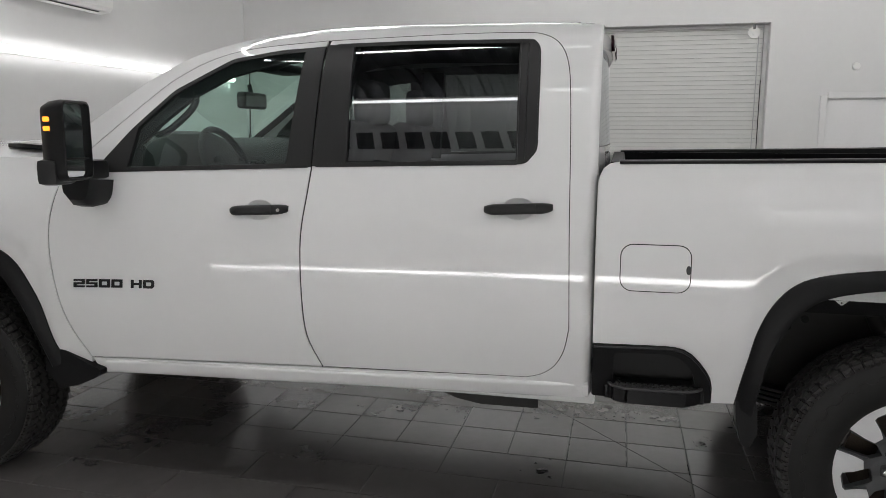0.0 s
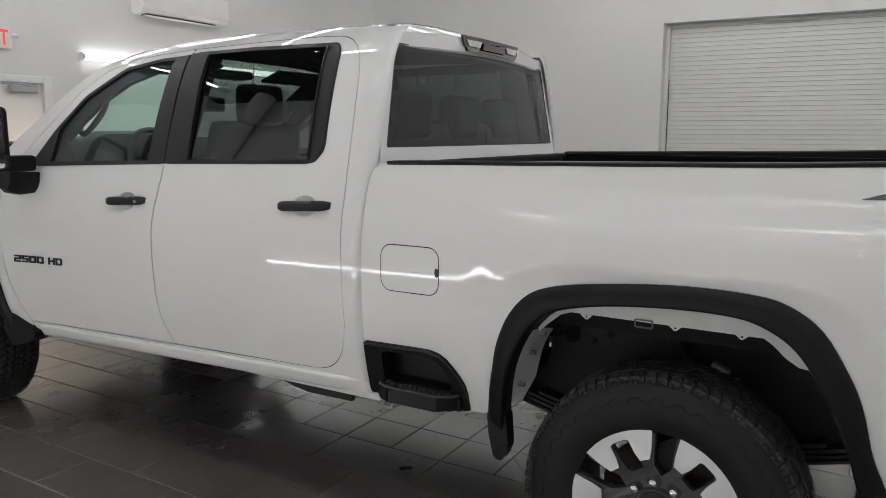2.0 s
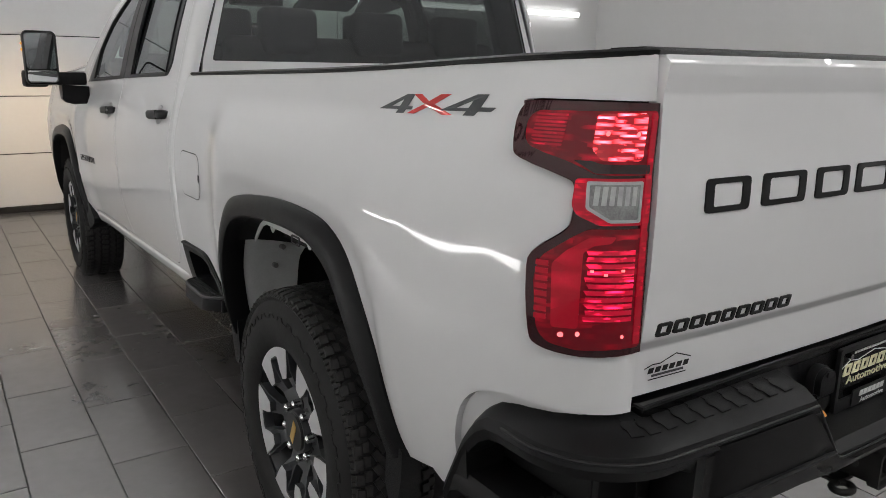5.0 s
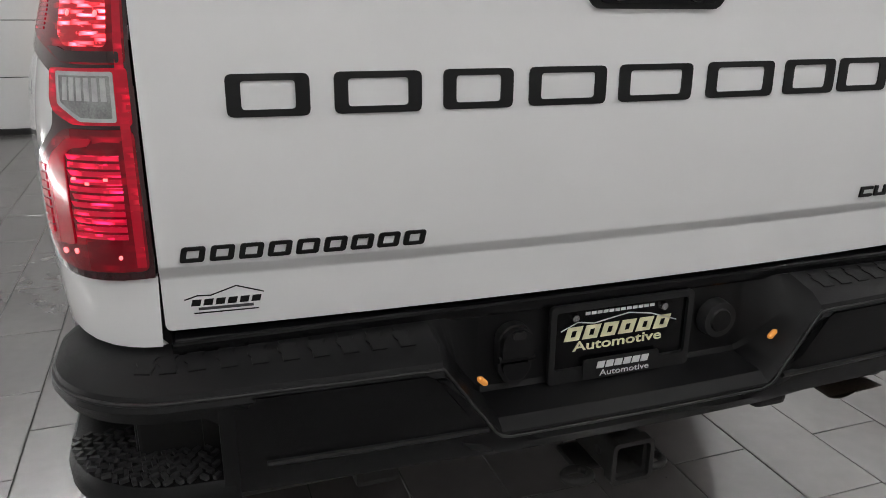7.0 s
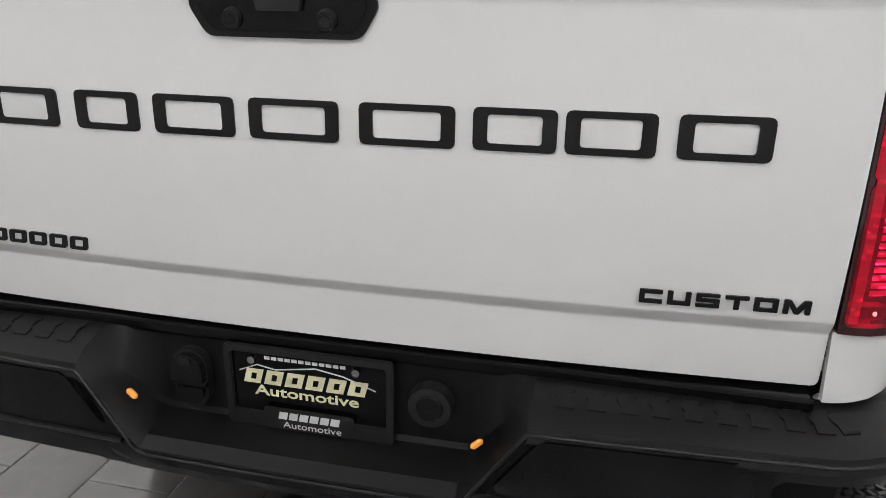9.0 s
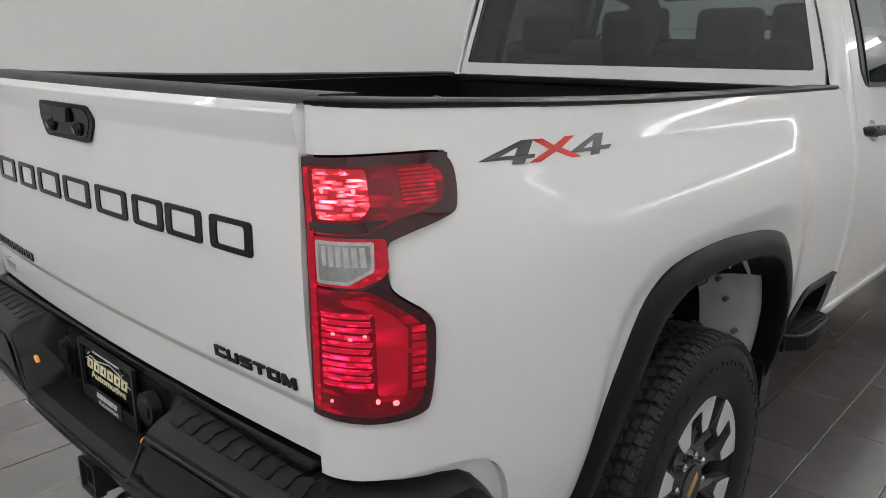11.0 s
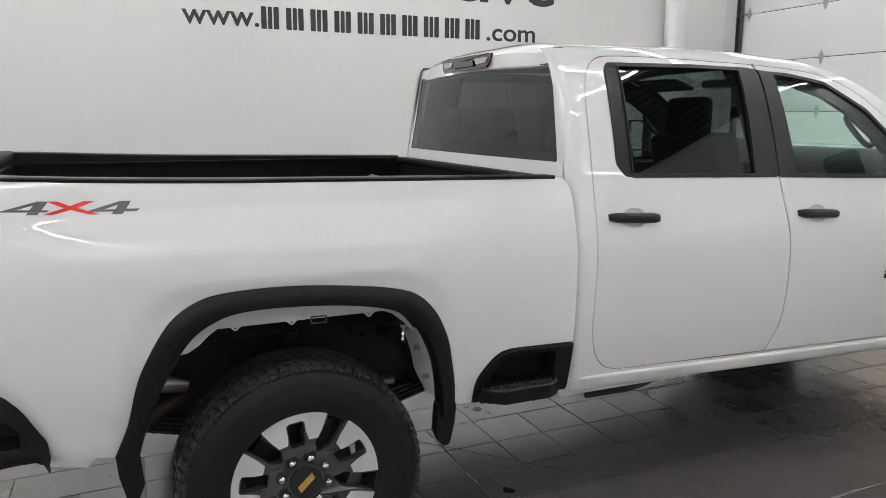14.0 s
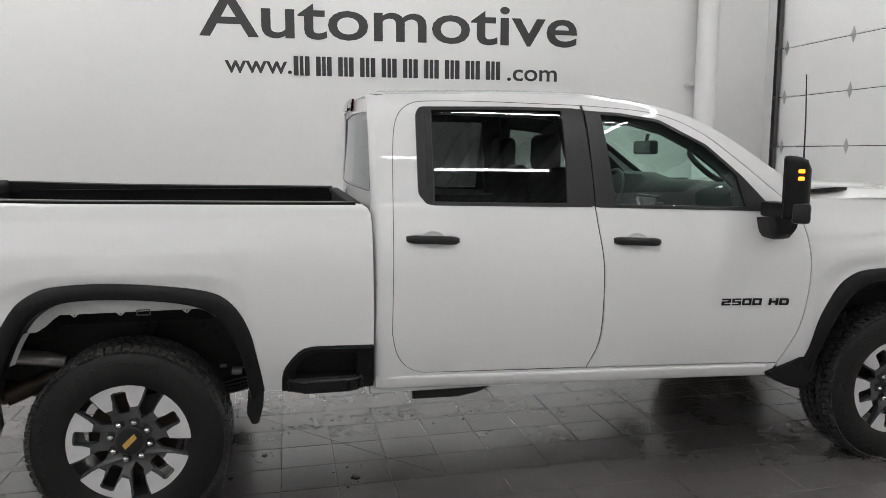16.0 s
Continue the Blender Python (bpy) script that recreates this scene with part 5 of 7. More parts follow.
# roof spoiler: a wedge with a flat rear face, and the high brake lamp let into it


def spoiler_face(x):
    k = min(1.0, abs(x) / 0.745)
    return 1.088 + 0.062 * k * k


secs = []
for s in np.linspace(-1, 1, 33):
    zr = 2.037 + 0.046 * (1 - s ** 4)
    zt, zb = 2.041 - 0.033 * s ** 4, 1.970 - 0.016 * s * s
    xt, xb = 0.722 * s, 0.748 * s
    yf = spoiler_face(xb)
    secs.append([(xt, 1.235, zr + 0.003), (xt, 1.175, zr - 0.010), (xt, yf + 0.014, zt + 0.004), (xt, yf + 0.003, zt - 0.004), (xb, yf, zb + 0.008), (xb, yf + 0.007, zb), (xb, yf + 0.10, zb)])
T(part("roof_spoiler", loft(bmesh.new(), secs, closed=True), PAINT, None, smooth=24))


def on_spoiler(u, v, h):
    return Vector((u, spoiler_face(u) - 0.003 - h + 0.06 * (v - 2.01), v))


hb = T(part("high_brake_lamp", prism(bmesh.new(), [[(x, 2.046) for x in np.linspace(-0.288, 0.288, 13)] + [(0.268, 1.999), (0.246, 1.981)] + [(x, 1.981) for x in np.linspace(0.20, -0.20, 9)] + [(-0.246, 1.981), (-0.268, 1.999)]], on_spoiler, 0.012), RED_DARK, None, "dark red high brake lamp with clear ends"))
for g in (-1, 1):
    part("cargo_lamp", prism(bmesh.new(), [[(g * a, b) for a, b in ((0.262, 2.029), (0.128, 2.029), (0.146, 2.002), (0.238, 2.002))]], lambda u, v, h: on_spoiler(u, v, h + 0.012), 0.003), CLEAR_LENS, hb)
part("brake_lens", prism(bmesh.new(), [[(x, 2.024) for x in np.linspace(-0.108, 0.108, 7)] + [(0.122, 1.996), (-0.122, 1.996)]], lambda u, v, h: on_spoiler(u, v, h + 0.012), 0.003), RED_DARK, hb)

# ---- hood and front end ----
secs = []
for yy, zz, w in ((3.42, 1.500, 0.90), (3.50, 1.545, 0.93), (3.8, 1.560, 0.945), (4.3, 1.545, 0.945), (4.7, 1.50, 0.93), (4.93, 1.43, 0.90), (4.96, 1.36, 0.89)):
    row = []
    for s in np.linspace(-1, 1, 17):
        a = abs(s)
        row.append((s * w, yy, zz - 0.045 * sstep(0.86, 1.0, a) + 0.030 * (1 - sstep(0.35, 0.62, a))))
    secs.append(row)
T(part("hood", loft(bmesh.new(), secs), PAINT, None, smooth=60))
for sgn in (-1, 1):
    pts = [(3.36, 0.0), (3.42, -0.045), (3.68, -0.040), (3.79, 0.0), (3.68, 0.04), (3.42, 0.045)]
    bm = prism(bmesh.new(), [round_poly(pts, 0.02)], lambda u, v, h: Vector((sgn * (0.845 + v), u, 1.535 + h + 0.016 * sstep(3.4, 3.7, u))), 0.018)
    T(part("hood_vent", bm, BLACK, None))
bm = box(bmesh.new(), (0, 3.50, 1.50), (1.55, 0.14, 0.06), 0.02)
T(part("cowl", bm, BLACK, None))
bm = box(bmesh.new(), (0, 4.98, 1.10), (1.66, 0.10, 0.52), 0.04)
gr = T(part("grille", bm, BLACK, None))
for z in (0.95, 1.05, 1.15, 1.25):
    part("grille_bar", box(bmesh.new(), (0, 5.035, z), (1.5, 0.03, 0.035), 0.008), BLACK_SATIN, gr)
bm = loft(bmesh.new(), [[(x, y + 0.02 * (1 - (x / 0.95) ** 2), z) for y, z in ((4.75, 0.60), (4.98, 0.58), (5.06, 0.64), (5.06, 0.78), (4.98, 0.83), (4.75, 0.83))] for x in np.linspace(-0.97, 0.97, 13)], closed=True)
T(part("front_bumper", bm, PAINT, None, smooth=40))
for sgn in (-1, 1):
    hl = T(part("headlight", box(bmesh.new(), (sgn * 0.86, 4.965, 1.14), (0.24, 0.10, 0.34), 0.03), BLACK_GLOSS, None))
    part("lamp_unit", box(bmesh.new(), (sgn * 0.86, 5.02, 1.18), (0.17, 0.02, 0.07), 0.008), HEADLIGHT, hl)
    la = bpy.data.lights.new("headlight_beam", "SPOT")
    la.energy, la.color, la.spot_size, la.spot_blend, la.shadow_soft_size = 60.0, (1.0, 0.72, 0.42), radians(75), 0.9, 0.05
    lo = new("headlight_beam", la)
    lo.matrix_world = look((sgn * 0.86, 5.05, 1.16), (sgn * 1.1, 6.7, 0.95))
    rel(lo, truck)

# whip antenna on the passenger fender
bm = tube(bmesh.new(), [(0.885, 3.47, 1.50), (0.885, 3.47, 1.60), (0.886, 3.467, 1.62), (0.888, 3.46, 1.95), (0.89, 3.447, 2.17)], [0.016, 0.010, 0.005, 0.0035, 0.0028], 8)
T(part("antenna", bm, BLACK_SATIN, None, smooth=60))

# ---- towing mirrors ----
for sgn in (-1, 1):
    mi = T(part("mirror_foot", loft(bmesh.new(), [[(sgn * x, y, z) for y, z in ((3.152, z0 + 0.03), (3.166, z0 + 0.006), (3.182, z0), (3.240, z0), (3.268, z0 + 0.03), (3.276, z1), (3.138, z1))] for x, z0, z1 in ((0.975, 1.315, 1.42), (1.06, 1.310, 1.425), (1.105, 1.322, 1.43), (1.125, 1.345, 1.43))], closed=True), BLACK, None, smooth=40))
    arm = part("arm", box(bmesh.new(), (sgn * 1.10, 3.190, 1.466), (0.24, 0.085, 0.080), 0.018), BLACK, mi, smooth=40)
    # head: rounded tall housing, open to the back
    bm = bmesh.new()
    secs = []
    for yy, k, zo in ((3.095, 1.0, 0.0), (3.116, 1.02, 0.0), (3.160, 0.98, 0.0), (3.193, 0.88, 0.0), (3.210, 0.62, 0.0)):
        lo = rrect(1.225 - 0.088 * k, 1.570 - 0.153 * k, 1.225 + 0.088 * k, 1.570 + 0.153 * k, 0.028 * k, 4)
        secs.append([(sgn * a, yy, b) for a, b in lo])
    loft(bm, secs, closed=True, caps=False)
    bm.faces.new(bm.verts[-20:])
    inner = [[(sgn * a, yy, b) for a, b in rrect(1.225 - 0.088 * k, 1.570 - 0.153 * k, 1.225 + 0.088 * k, 1.570 + 0.153 * k, 0.028 * k, 4)] for yy, k in ((3.095, 1.0), (3.093, 0.95), (3.113, 0.92))]
    loft(bm, inner, closed=True, caps=False)
    hd = part("mirror_head", bm, BLACK, mi, smooth=40)
    bm = prism(bmesh.new(), [rrect(1.225 - 0.080, 1.505, 1.225 + 0.080, 1.711, 0.02)], lambda u, v, h: Vector((sgn * u, 3.115 - h, v)), 0.004)
    part("mirror_glass", bm, MIRROR, mi)
    bm = prism(bmesh.new(), [rrect(1.225 - 0.080, 1.430, 1.225 + 0.080, 1.497, 0.015)], lambda u, v, h: Vector((sgn * u, 3.115 - h - (0.004 if u > 1.225 else 0), v)), 0.004)
    part("wide_mirror_glass", bm, MIRROR, mi)
    bm = box(bmesh.new(), (sgn * 1.225, 3.108, 1.501), (0.160, 0.01, 0.008), 0.002, 1)
    part("mirror_divider", bm, BLACK, mi)
    # lower cap, with step in the shell
    bm = box(bmesh.new(), (sgn * 1.255, 3.175, 1.450), (0.135, 0.085, 0.10), 0.022)
    part("lower_cap", bm, BLACK_SATIN, mi, smooth=40)
    for z in (1.652, 1.617):
        bm = box(bmesh.new(), (sgn * 1.307, 3.165, z), (0.016, 0.030, 0.019), 0.004, 1)
        part("turn_signal", bm, AMBER, mi, "lit amber turn signal")
    # the head is turned in towards the driver
    turn = Matrix.Translation((sgn * 1.24, 3.10, 0.016)) @ Matrix.Rotation(radians(6 if sgn < 0 else -34), 4, "Z") @ Matrix.Translation((-sgn * 1.24, -3.10, 0))
    for o in mi.children:
        if o.name.split(".")[0] not in ("arm",):
            o.data.transform(turn)

# ---- tail lamps ----
for sgn in (-1, 1):
    FB = side_fn(sgn, BED_CORNER)

    def FL(u, z, off=0.0):
        return FB(lamp_u(u), z, off)

    tl = T(curved("tail_lamp", [shrink(lift(LAMP, 3), 0.0025)], FB, RED_RIM, None, off=0.010, lip=0.03, du=0.03, dz=0.02, label="lit red tail lamp with a clear reversing lens"))
    E_ = BED_END + 0.005
    # upper unit: flat side panel with fine ribs, and the lit brake field
    up = [(E_, 1.368), (-1.10, 1.368), (-1.055, 1.390), (-0.996, 1.410), (-0.986, 1.425), (-0.983, 1.455), (-0.998, 1.470), (E_, 1.474)]
    curved("upper_lens", [round_poly(up, 0.012)], FL, RED_LENS, tl, off=0.0125, lip=0.006, du=0.03, dz=0.02)
    for k in range(9):
        z = 1.4125 + 0.0062 * k
        curved("side_rib", [[(-1.046, z), (-0.998 - 0.008 * (k < 2), z), (-0.998, z + 0.0036), (-1.046, z + 0.0036)]], FL, RED_GUIDE_DIM, tl, off=0.0137, lip=0.003, du=0.03)
    curved("brake_lens", [round_poly([(E_ + 0.030, 1.392), (-1.105, 1.392), (-1.086, 1.410), (-1.084, 1.468), (E_ + 0.030, 1.470)], 0.008)], FL, LIT_UPPER, tl, off=0.0140, lip=0.004, du=0.02, dz=0.01)
    curved("brake_shade", [round_poly([(E_ + 0.010, 1.371), (-1.098, 1.371), (-1.064, 1.391), (-1.090, 1.391), (-1.108, 1.386), (E_ + 0.010, 1.386)], 0.004)], FL, RED_DARK, tl, off=0.0140, lip=0.003, du=0.03)
    for u in (-1.108, -1.166):
        curved("lamp_spot", [[(u + 0.004 * math.cos(t), 1.436 + 0.0042 * math.sin(t)) for t in np.linspace(0, 2 * math.pi, 8, endpoint=False)]], FL, LAMP_SPOT, tl, off=0.0152, lip=0.002, du=0.05)
    # clear reversing lens with a chamfered bright rim, set in red
    curved("reversing_surround", [round_poly([(E_, 1.284), (-1.118, 1.284), (-1.080, 1.300), (-1.072, 1.315), (-1.072, 1.362), (E_, 1.364)], 0.006)], FL, RED_GUIDE_DIM, tl, off=0.0125, lip=0.006, du=0.02, dz=0.02)
    rv = [(E_ + 0.022, 1.289), (-1.134, 1.289), (-1.092, 1.312), (-1.088, 1.358), (E_ + 0.022, 1.359)]
    curved("reversing_rim", [round_poly(rv, 0.004), round_poly(shrink(rv, 0.0055), 0.003)], FL, CLEAR_LENS, tl, off=0.0142, lip=0.004, du=0.02, dz=0.02)
    curved("reversing_lens", [round_poly(shrink(rv, 0.0055), 0.003)], FL, CLEAR_DARK, tl, off=0.0130, lip=0.003, du=0.02, dz=0.02)
    for k in range(6):
        u = E_ + 0.034 + 0.0135 * k
        curved("reversing_flute", [[(u, 1.318), (u + 0.009, 1.318), (u + 0.009, 1.350), (u, 1.350)]], FL, CLEAR_LENS, tl, off=0.0136, lip=0.002, du=0.02)
    # lower unit: smooth light guide, lit ribs inside it, reflector cells on the side
    lw = [(E_, 1.066), (-1.09, 1.062), (-1.052, 1.070), (-1.040, 1.092), (-1.034, 1.185), (-1.042, 1.225), (-1.076, 1.262), (-1.10, 1.278), (E_, 1.278)]
    curved("lower_lens", [round_poly(lw, 0.012)], FL, RED_LENS, tl, off=0.0125, lip=0.006, du=0.03, dz=0.02)
    gd_ = [(-1.094, 1.102), (-1.058, 1.100), (-1.056, 1.215), (-1.072, 1.240), (-1.104, 1.264), (-1.150, 1.266), (-1.142, 1.254), (-1.112, 1.250), (-1.096, 1.238)]
    curved("light_guide", [round_poly(gd_, 0.006)], FL, RED_GUIDE, tl, off=0.0140, lip=0.004, du=0.02, dz=0.02)
    for k in range(11):
        z = 1.116 + 0.0118 * k
        curved("lit_rib", [[(E_ + 0.026, z), (-1.102 - 0.003 * (k % 3), z), (-1.100 - 0.004 * (k % 2), z + 0.0078), (E_ + 0.026, z + 0.0078)]], FL, LIT_LOWER, tl, off=0.0142, lip=0.004, du=0.02)
    for k in range(8):
        z = 1.112 + 0.0138 * k
        curved("side_reflector", [[(-1.052, z), (-1.037, z), (-1.037, z + 0.0095), (-1.052, z + 0.0095)]], FL, RED_GUIDE_DIM, tl, off=0.0142, lip=0.003, du=0.02)
    curved("edge_strip", [[(E_ + 0.004, 1.072), (E_ + 0.018, 1.072), (E_ + 0.018, 1.470), (E_ + 0.004, 1.470)]], FL, RED_GUIDE_DIM, tl, off=0.0138, lip=0.003, du=0.02, dz=0.05)
    for u, z, r in ((-1.070, 1.088, 0.0038), (-1.094, 1.092, 0.0036), (-1.172, 1.088, 0.0028)):
        curved("tail_bulb", [[(u + r * math.cos(t), z + 1.2 * r * math.sin(t)) for t in np.linspace(0, 2 * math.pi, 10, endpoint=False)]], FL, LAMP_SPOT, tl, off=0.0142, lip=0.003, du=0.05)
    for u, z in ((-1.135, 1.200), (-1.165, 1.207), (-1.112, 1.206)):
        curved("lamp_spot", [[(u - 0.003, z - 0.002), (u + 0.003, z - 0.002), (u + 0.003, z + 0.002), (u - 0.003, z + 0.002)]], FL, LAMP_SPOT, tl, off=0.0160, lip=0.002, du=0.05)

# ---- tailgate ----
GZT = [0.952, 0.985, 1.020, 1.044, 1.054, 1.066, 1.10, 1.20, 1.32, 1.44, 1.500, 1.530, 1.552, 1.570]
GYT = [-1.128, -1.131, -1.133, -1.134, -1.141, -1.149, -1.152, -1.158, -1.160, -1.157, -1.157, -1.163, -1.166, -1.140]


def gate_fn(u, z, off=0.0):
    y = float(np.interp(z, GZT, GYT)) * 0.5 + 0.25 * float(np.interp(z - 0.0025, GZT, GYT)) + 0.25 * float(np.interp(z + 0.0025, GZT, GYT))
    return Vector((u, y - 0.028 * (1 - (u / 0.815) ** 2) - off, z))


tg = T(curved("tailgate", [round_poly([(-0.817, 0.953), (0.817, 0.953), (0.817, 1.564), (-0.817, 1.564)], 0.012)], gate_fn, PAINT, None, lip=0.03, du=0.08, dz=0.004, label="white tailgate with raised black lettering"))
bm = loft(bmesh.new(), [[(x, y - 0.028 * (1 - (x / 0.815) ** 2), z) for y, z in ((-1.122, 1.560), (-1.118, 1.570), (-1.108, 1.577), (-1.03, 1.576), (-1.02, 1.562), (-1.02, 1.50))] for x in np.linspace(-0.813, 0.813, 17)], closed=True)
part("top_cap", bm, BLACK, tg, smooth=40)
bm = box(bmesh.new(), (0, -1.045, 1.25), (1.60, 0.05, 0.52), 0.01)
part("inner_panel", bm, LINER, tg)
hx = round_poly([(-0.150, 1.494), (-0.130, 1.526), (0.130, 1.526), (0.150, 1.494), (0.120, 1.446), (-0.120, 1.446)], 0.014)
hb = curved("handle_bezel", [hx], gate_fn, BLACK, tg, off=0.006, lip=0.02, du=0.05)
curved("handle_pocket", [round_poly([(-0.134, 1.492), (-0.118, 1.517), (0.118, 1.517), (0.134, 1.492), (0.110, 1.455), (-0.110, 1.455)], 0.012)], gate_fn, BLACK_GLOSS, tg, off=0.0075, lip=0.003, du=0.05)
bm = prism(bmesh.new(), [round_poly([(-0.040, 1.516), (0.040, 1.516), (0.033, 1.484), (-0.033, 1.484)], 0.004)], lambda u, v, h: Vector((u, -1.193 - h, v)), 0.009)
part("release_button", bm, BLACK_SATIN, tg)
for x in (-0.066, 0.062):
    bm = cyl(bmesh.new(), (x * 1.15, -1.186, 1.474), (x * 1.15, -1.201, 1.471), 0.0165, 0.0135, seg=20)
    part("camera_housing", bm, BLACK_SATIN, tg, smooth=40)
    part("camera_lens", cyl(bmesh.new(), (x * 1.15, -1.200, 1.4712), (x * 1.15, -1.203, 1.4706), 0.0085, seg=16), SCREEN, tg, smooth=40)
# nine large raised shapes for the maker's name
cells = [(-0.699, -0.579), (-0.543, -0.408), (-0.373, -0.256), (-0.228, -0.088), (-0.063, 0.082), (0.114, 0.259), (0.285, 0.405), (0.416, 0.541), (0.568, 0.693)]
for k, (a, b) in enumerate(cells):
    zc = 0.0085 * (a + 0.70) / 1.4
    lo = round_poly([(a, zc + 1.292), (b, zc + 1.292), (b, zc + 1.354), (a, zc + 1.354)], 0.010)
    hi = round_poly([(a + 0.021, zc + 1.3025), (b - 0.021, zc + 1.3025), (b - 0.021, zc + 1.3440), (a + 0.021, zc + 1.3440)], 0.006)
    curved("raised_shape", [lo, hi], gate_fn, BADGE_BLACK, tg, off=0.003, lip=0.004, du=0.1)
for k in range(9):
    a = -0.786 + 0.0435 * k
    curved("small_raised_shape", [round_poly([(a, 1.073), (a + 0.036, 1.073), (a + 0.041, 1.098), (a + 0.005, 1.098)], 0.005), [(a + 0.010, 1.079), (a + 0.028, 1.079), (a + 0.031, 1.092), (a + 0.013, 1.092)]], gate_fn, BADGE_BLACK, tg, off=0.0035, lip=0.004, du=0.1)
# wide bold letters that read CUSTOM
badge_word([(g, 0.0405 * k, 0.0335 if k < 5 else 0.0375) for k, g in enumerate((C_, U_, S_, T_, O_, M_))], gate_fn, tg, lambda u, v: (0.540 + u, 1.0795 + v), 0.0222, 0.0, 0.0012)
# dealer sticker: a ridge line over bars
line = [(-0.785, 1.006), (-0.765, 1.012), (-0.745, 1.011), (-0.705, 1.024), (-0.675, 1.014), (-0.663, 1.010)]
pts = line + [(p[0], p[1] - 0.0025) for p in line[::-1]]
curved("sticker_line", [pts], gate_fn, BADGE_BLACK, tg, off=0.0006, lip=0, du=0.1)
for k in range(6):
    a = -0.776 + 0.0185 * k
    curved("sticker_bar", [[(a, 0.993), (a + 0.014, 0.993), (a + 0.017, 1.004), (a + 0.003, 1.004)]], gate_fn, BADGE_BLACK, tg, off=0.0006, lip=0, du=0.1)
curved("sticker_bar", [[(-0.765, 0.985), (-0.680, 0.985), (-0.680, 0.990), (-0.765, 0.990)]], gate_fn, DECAL_GREY, tg, off=0.0006, lip=0, du=0.1)
curved("sticker_bar", [[(-0.772, 0.979), (-0.672, 0.979), (-0.672, 0.9815), (-0.772, 0.9815)]], gate_fn, BADGE_BLACK, tg, off=0.0006, lip=0, du=0.1)

# ---- cargo bed ----
for sgn in (-1, 1):
    FB = side_fn(sgn, BED_CORNER)
    secs = []
    for u in list(np.linspace(1.038, -0.93, 18)) + list(np.linspace(-0.97, BED_END, 8)):
        zr = 1.512 + 0.0160 * (0.1 - max(u, -0.93)) + tail_rise(u)
        p, q = FB(u, zr, 0.002), FB(u, zr, -0.12)
        o = (p - q).normalized()
        secs.append([p + Vector((0, 0, 0.013)), p + o * 0.001 + Vector((0, 0, 0.019)), p - o * 0.006 + Vector((0, 0, 0.0235)), p - o * 0.085 + Vector((0, 0, 0.0235)), p - o * 0.095 + Vector((0, 0, 0.018)), p - o * 0.095 + Vector((0, 0, -0.045)), p - o * 0.08 + Vector((0, 0, -0.045))])
    T(part("bed_rail_cap", loft(bmesh.new(), secs, closed=True), BLACK, None, smooth=35))
    bm = box(bmesh.new(), (sgn * 0.835, 0.0, 1.24), (0.03, 2.12, 0.54))
    box(bm, (sgn * 0.815, 0.05, 1.505), (0.03, 1.7, 0.012))
    box(bm, (sgn * 0.70, 0.0, 1.10), (0.26, 0.95, 0.16), 0.04)
    T(part("bed_inner_side", bm, LINER, None))
    T(part("bed_front_post", box(bmesh.new(), (sgn * 0.902, 1.083, 1.165), (0.066, 0.022, 0.66), 0.004, 1), PAINT, None))
    for yy in (-0.85, 0.0, 0.85):
        bm = cyl(bmesh.new(), (sgn * 0.82, yy, 1.40), (sgn * 0.78, yy, 1.40), 0.012, seg=10)
        cyl(bm, (sgn * 0.78, yy - 0.03, 1.40), (sgn * 0.78, yy + 0.03, 1.40), 0.006, seg=8)
        T(part("tie_down", bm, ALU, None))
bm = box(bmesh.new(), (0, 1.05, 1.24), (1.70, 0.04, 0.50), 0.008)
box(bm, (0, 1.045, 1.497), (1.66, 0.06, 0.03), 0.008)
T(part("bed_front_wall", bm, LINER, None))
bm = box(bmesh.new(), (0, 0.0, 1.0), (1.70, 2.16, 0.04))
bf = T(part("bed_floor", bm, LINER, None))
for k in range(15):
    part("floor_rib", box(bmesh.new(), (-0.77 + 0.11 * k, 0.0, 1.026), (0.055, 2.12, 0.014), 0.004, 1), LINER, bf)
# dark backing inside the body so that joints read as gaps
for sgn in (-1, 1):
    F = side_fn(sgn)
    sh1 = [(3.36, 0.66), (1.20, 0.68), (1.17, 1.46), (3.40, 1.42)]
    T(curved("door_shell", [sh1], F, CHASSIS, None, off=-0.022, lip=0, du=0.2, dz=0.1))
    pts = lift(DOOR_TOP_F) + lift(REAR_D)[:30]
    inn = [(p[0] * 0.985 + 0.031, p[1] - 0.035) for p in pts][::-1]
    T(curved("frame_shell", [pts + inn], F, CHASSIS, None, off=-0.018, lip=0, du=0.2, dz=0.1))
    T(curved("pillar_shell", [[(2.33, 1.46), (2.16, 1.46), (2.09, 1.98), (2.22, 1.98)]], F, CABIN, None, off=-0.022, lip=0.05, du=0.2, dz=0.1))
    T(curved("pillar_shell", [[(1.42, 1.47), (1.18, 1.47), (1.20, 1.98), (1.41, 1.98)]], F, CABIN, None, off=-0.022, lip=0.05, du=0.2, dz=0.1))

# ---- rear bumper ----
BY, BX = -1.272, 1.003
CA, CB = 0.20, 0.20
BARC = 0.5 * math.pi * math.sqrt((CA * CA + CB * CB) / 2)
BS0 = BX - CA
BS1 = BS0 + BARC
BS2 = BS1 + 0.238


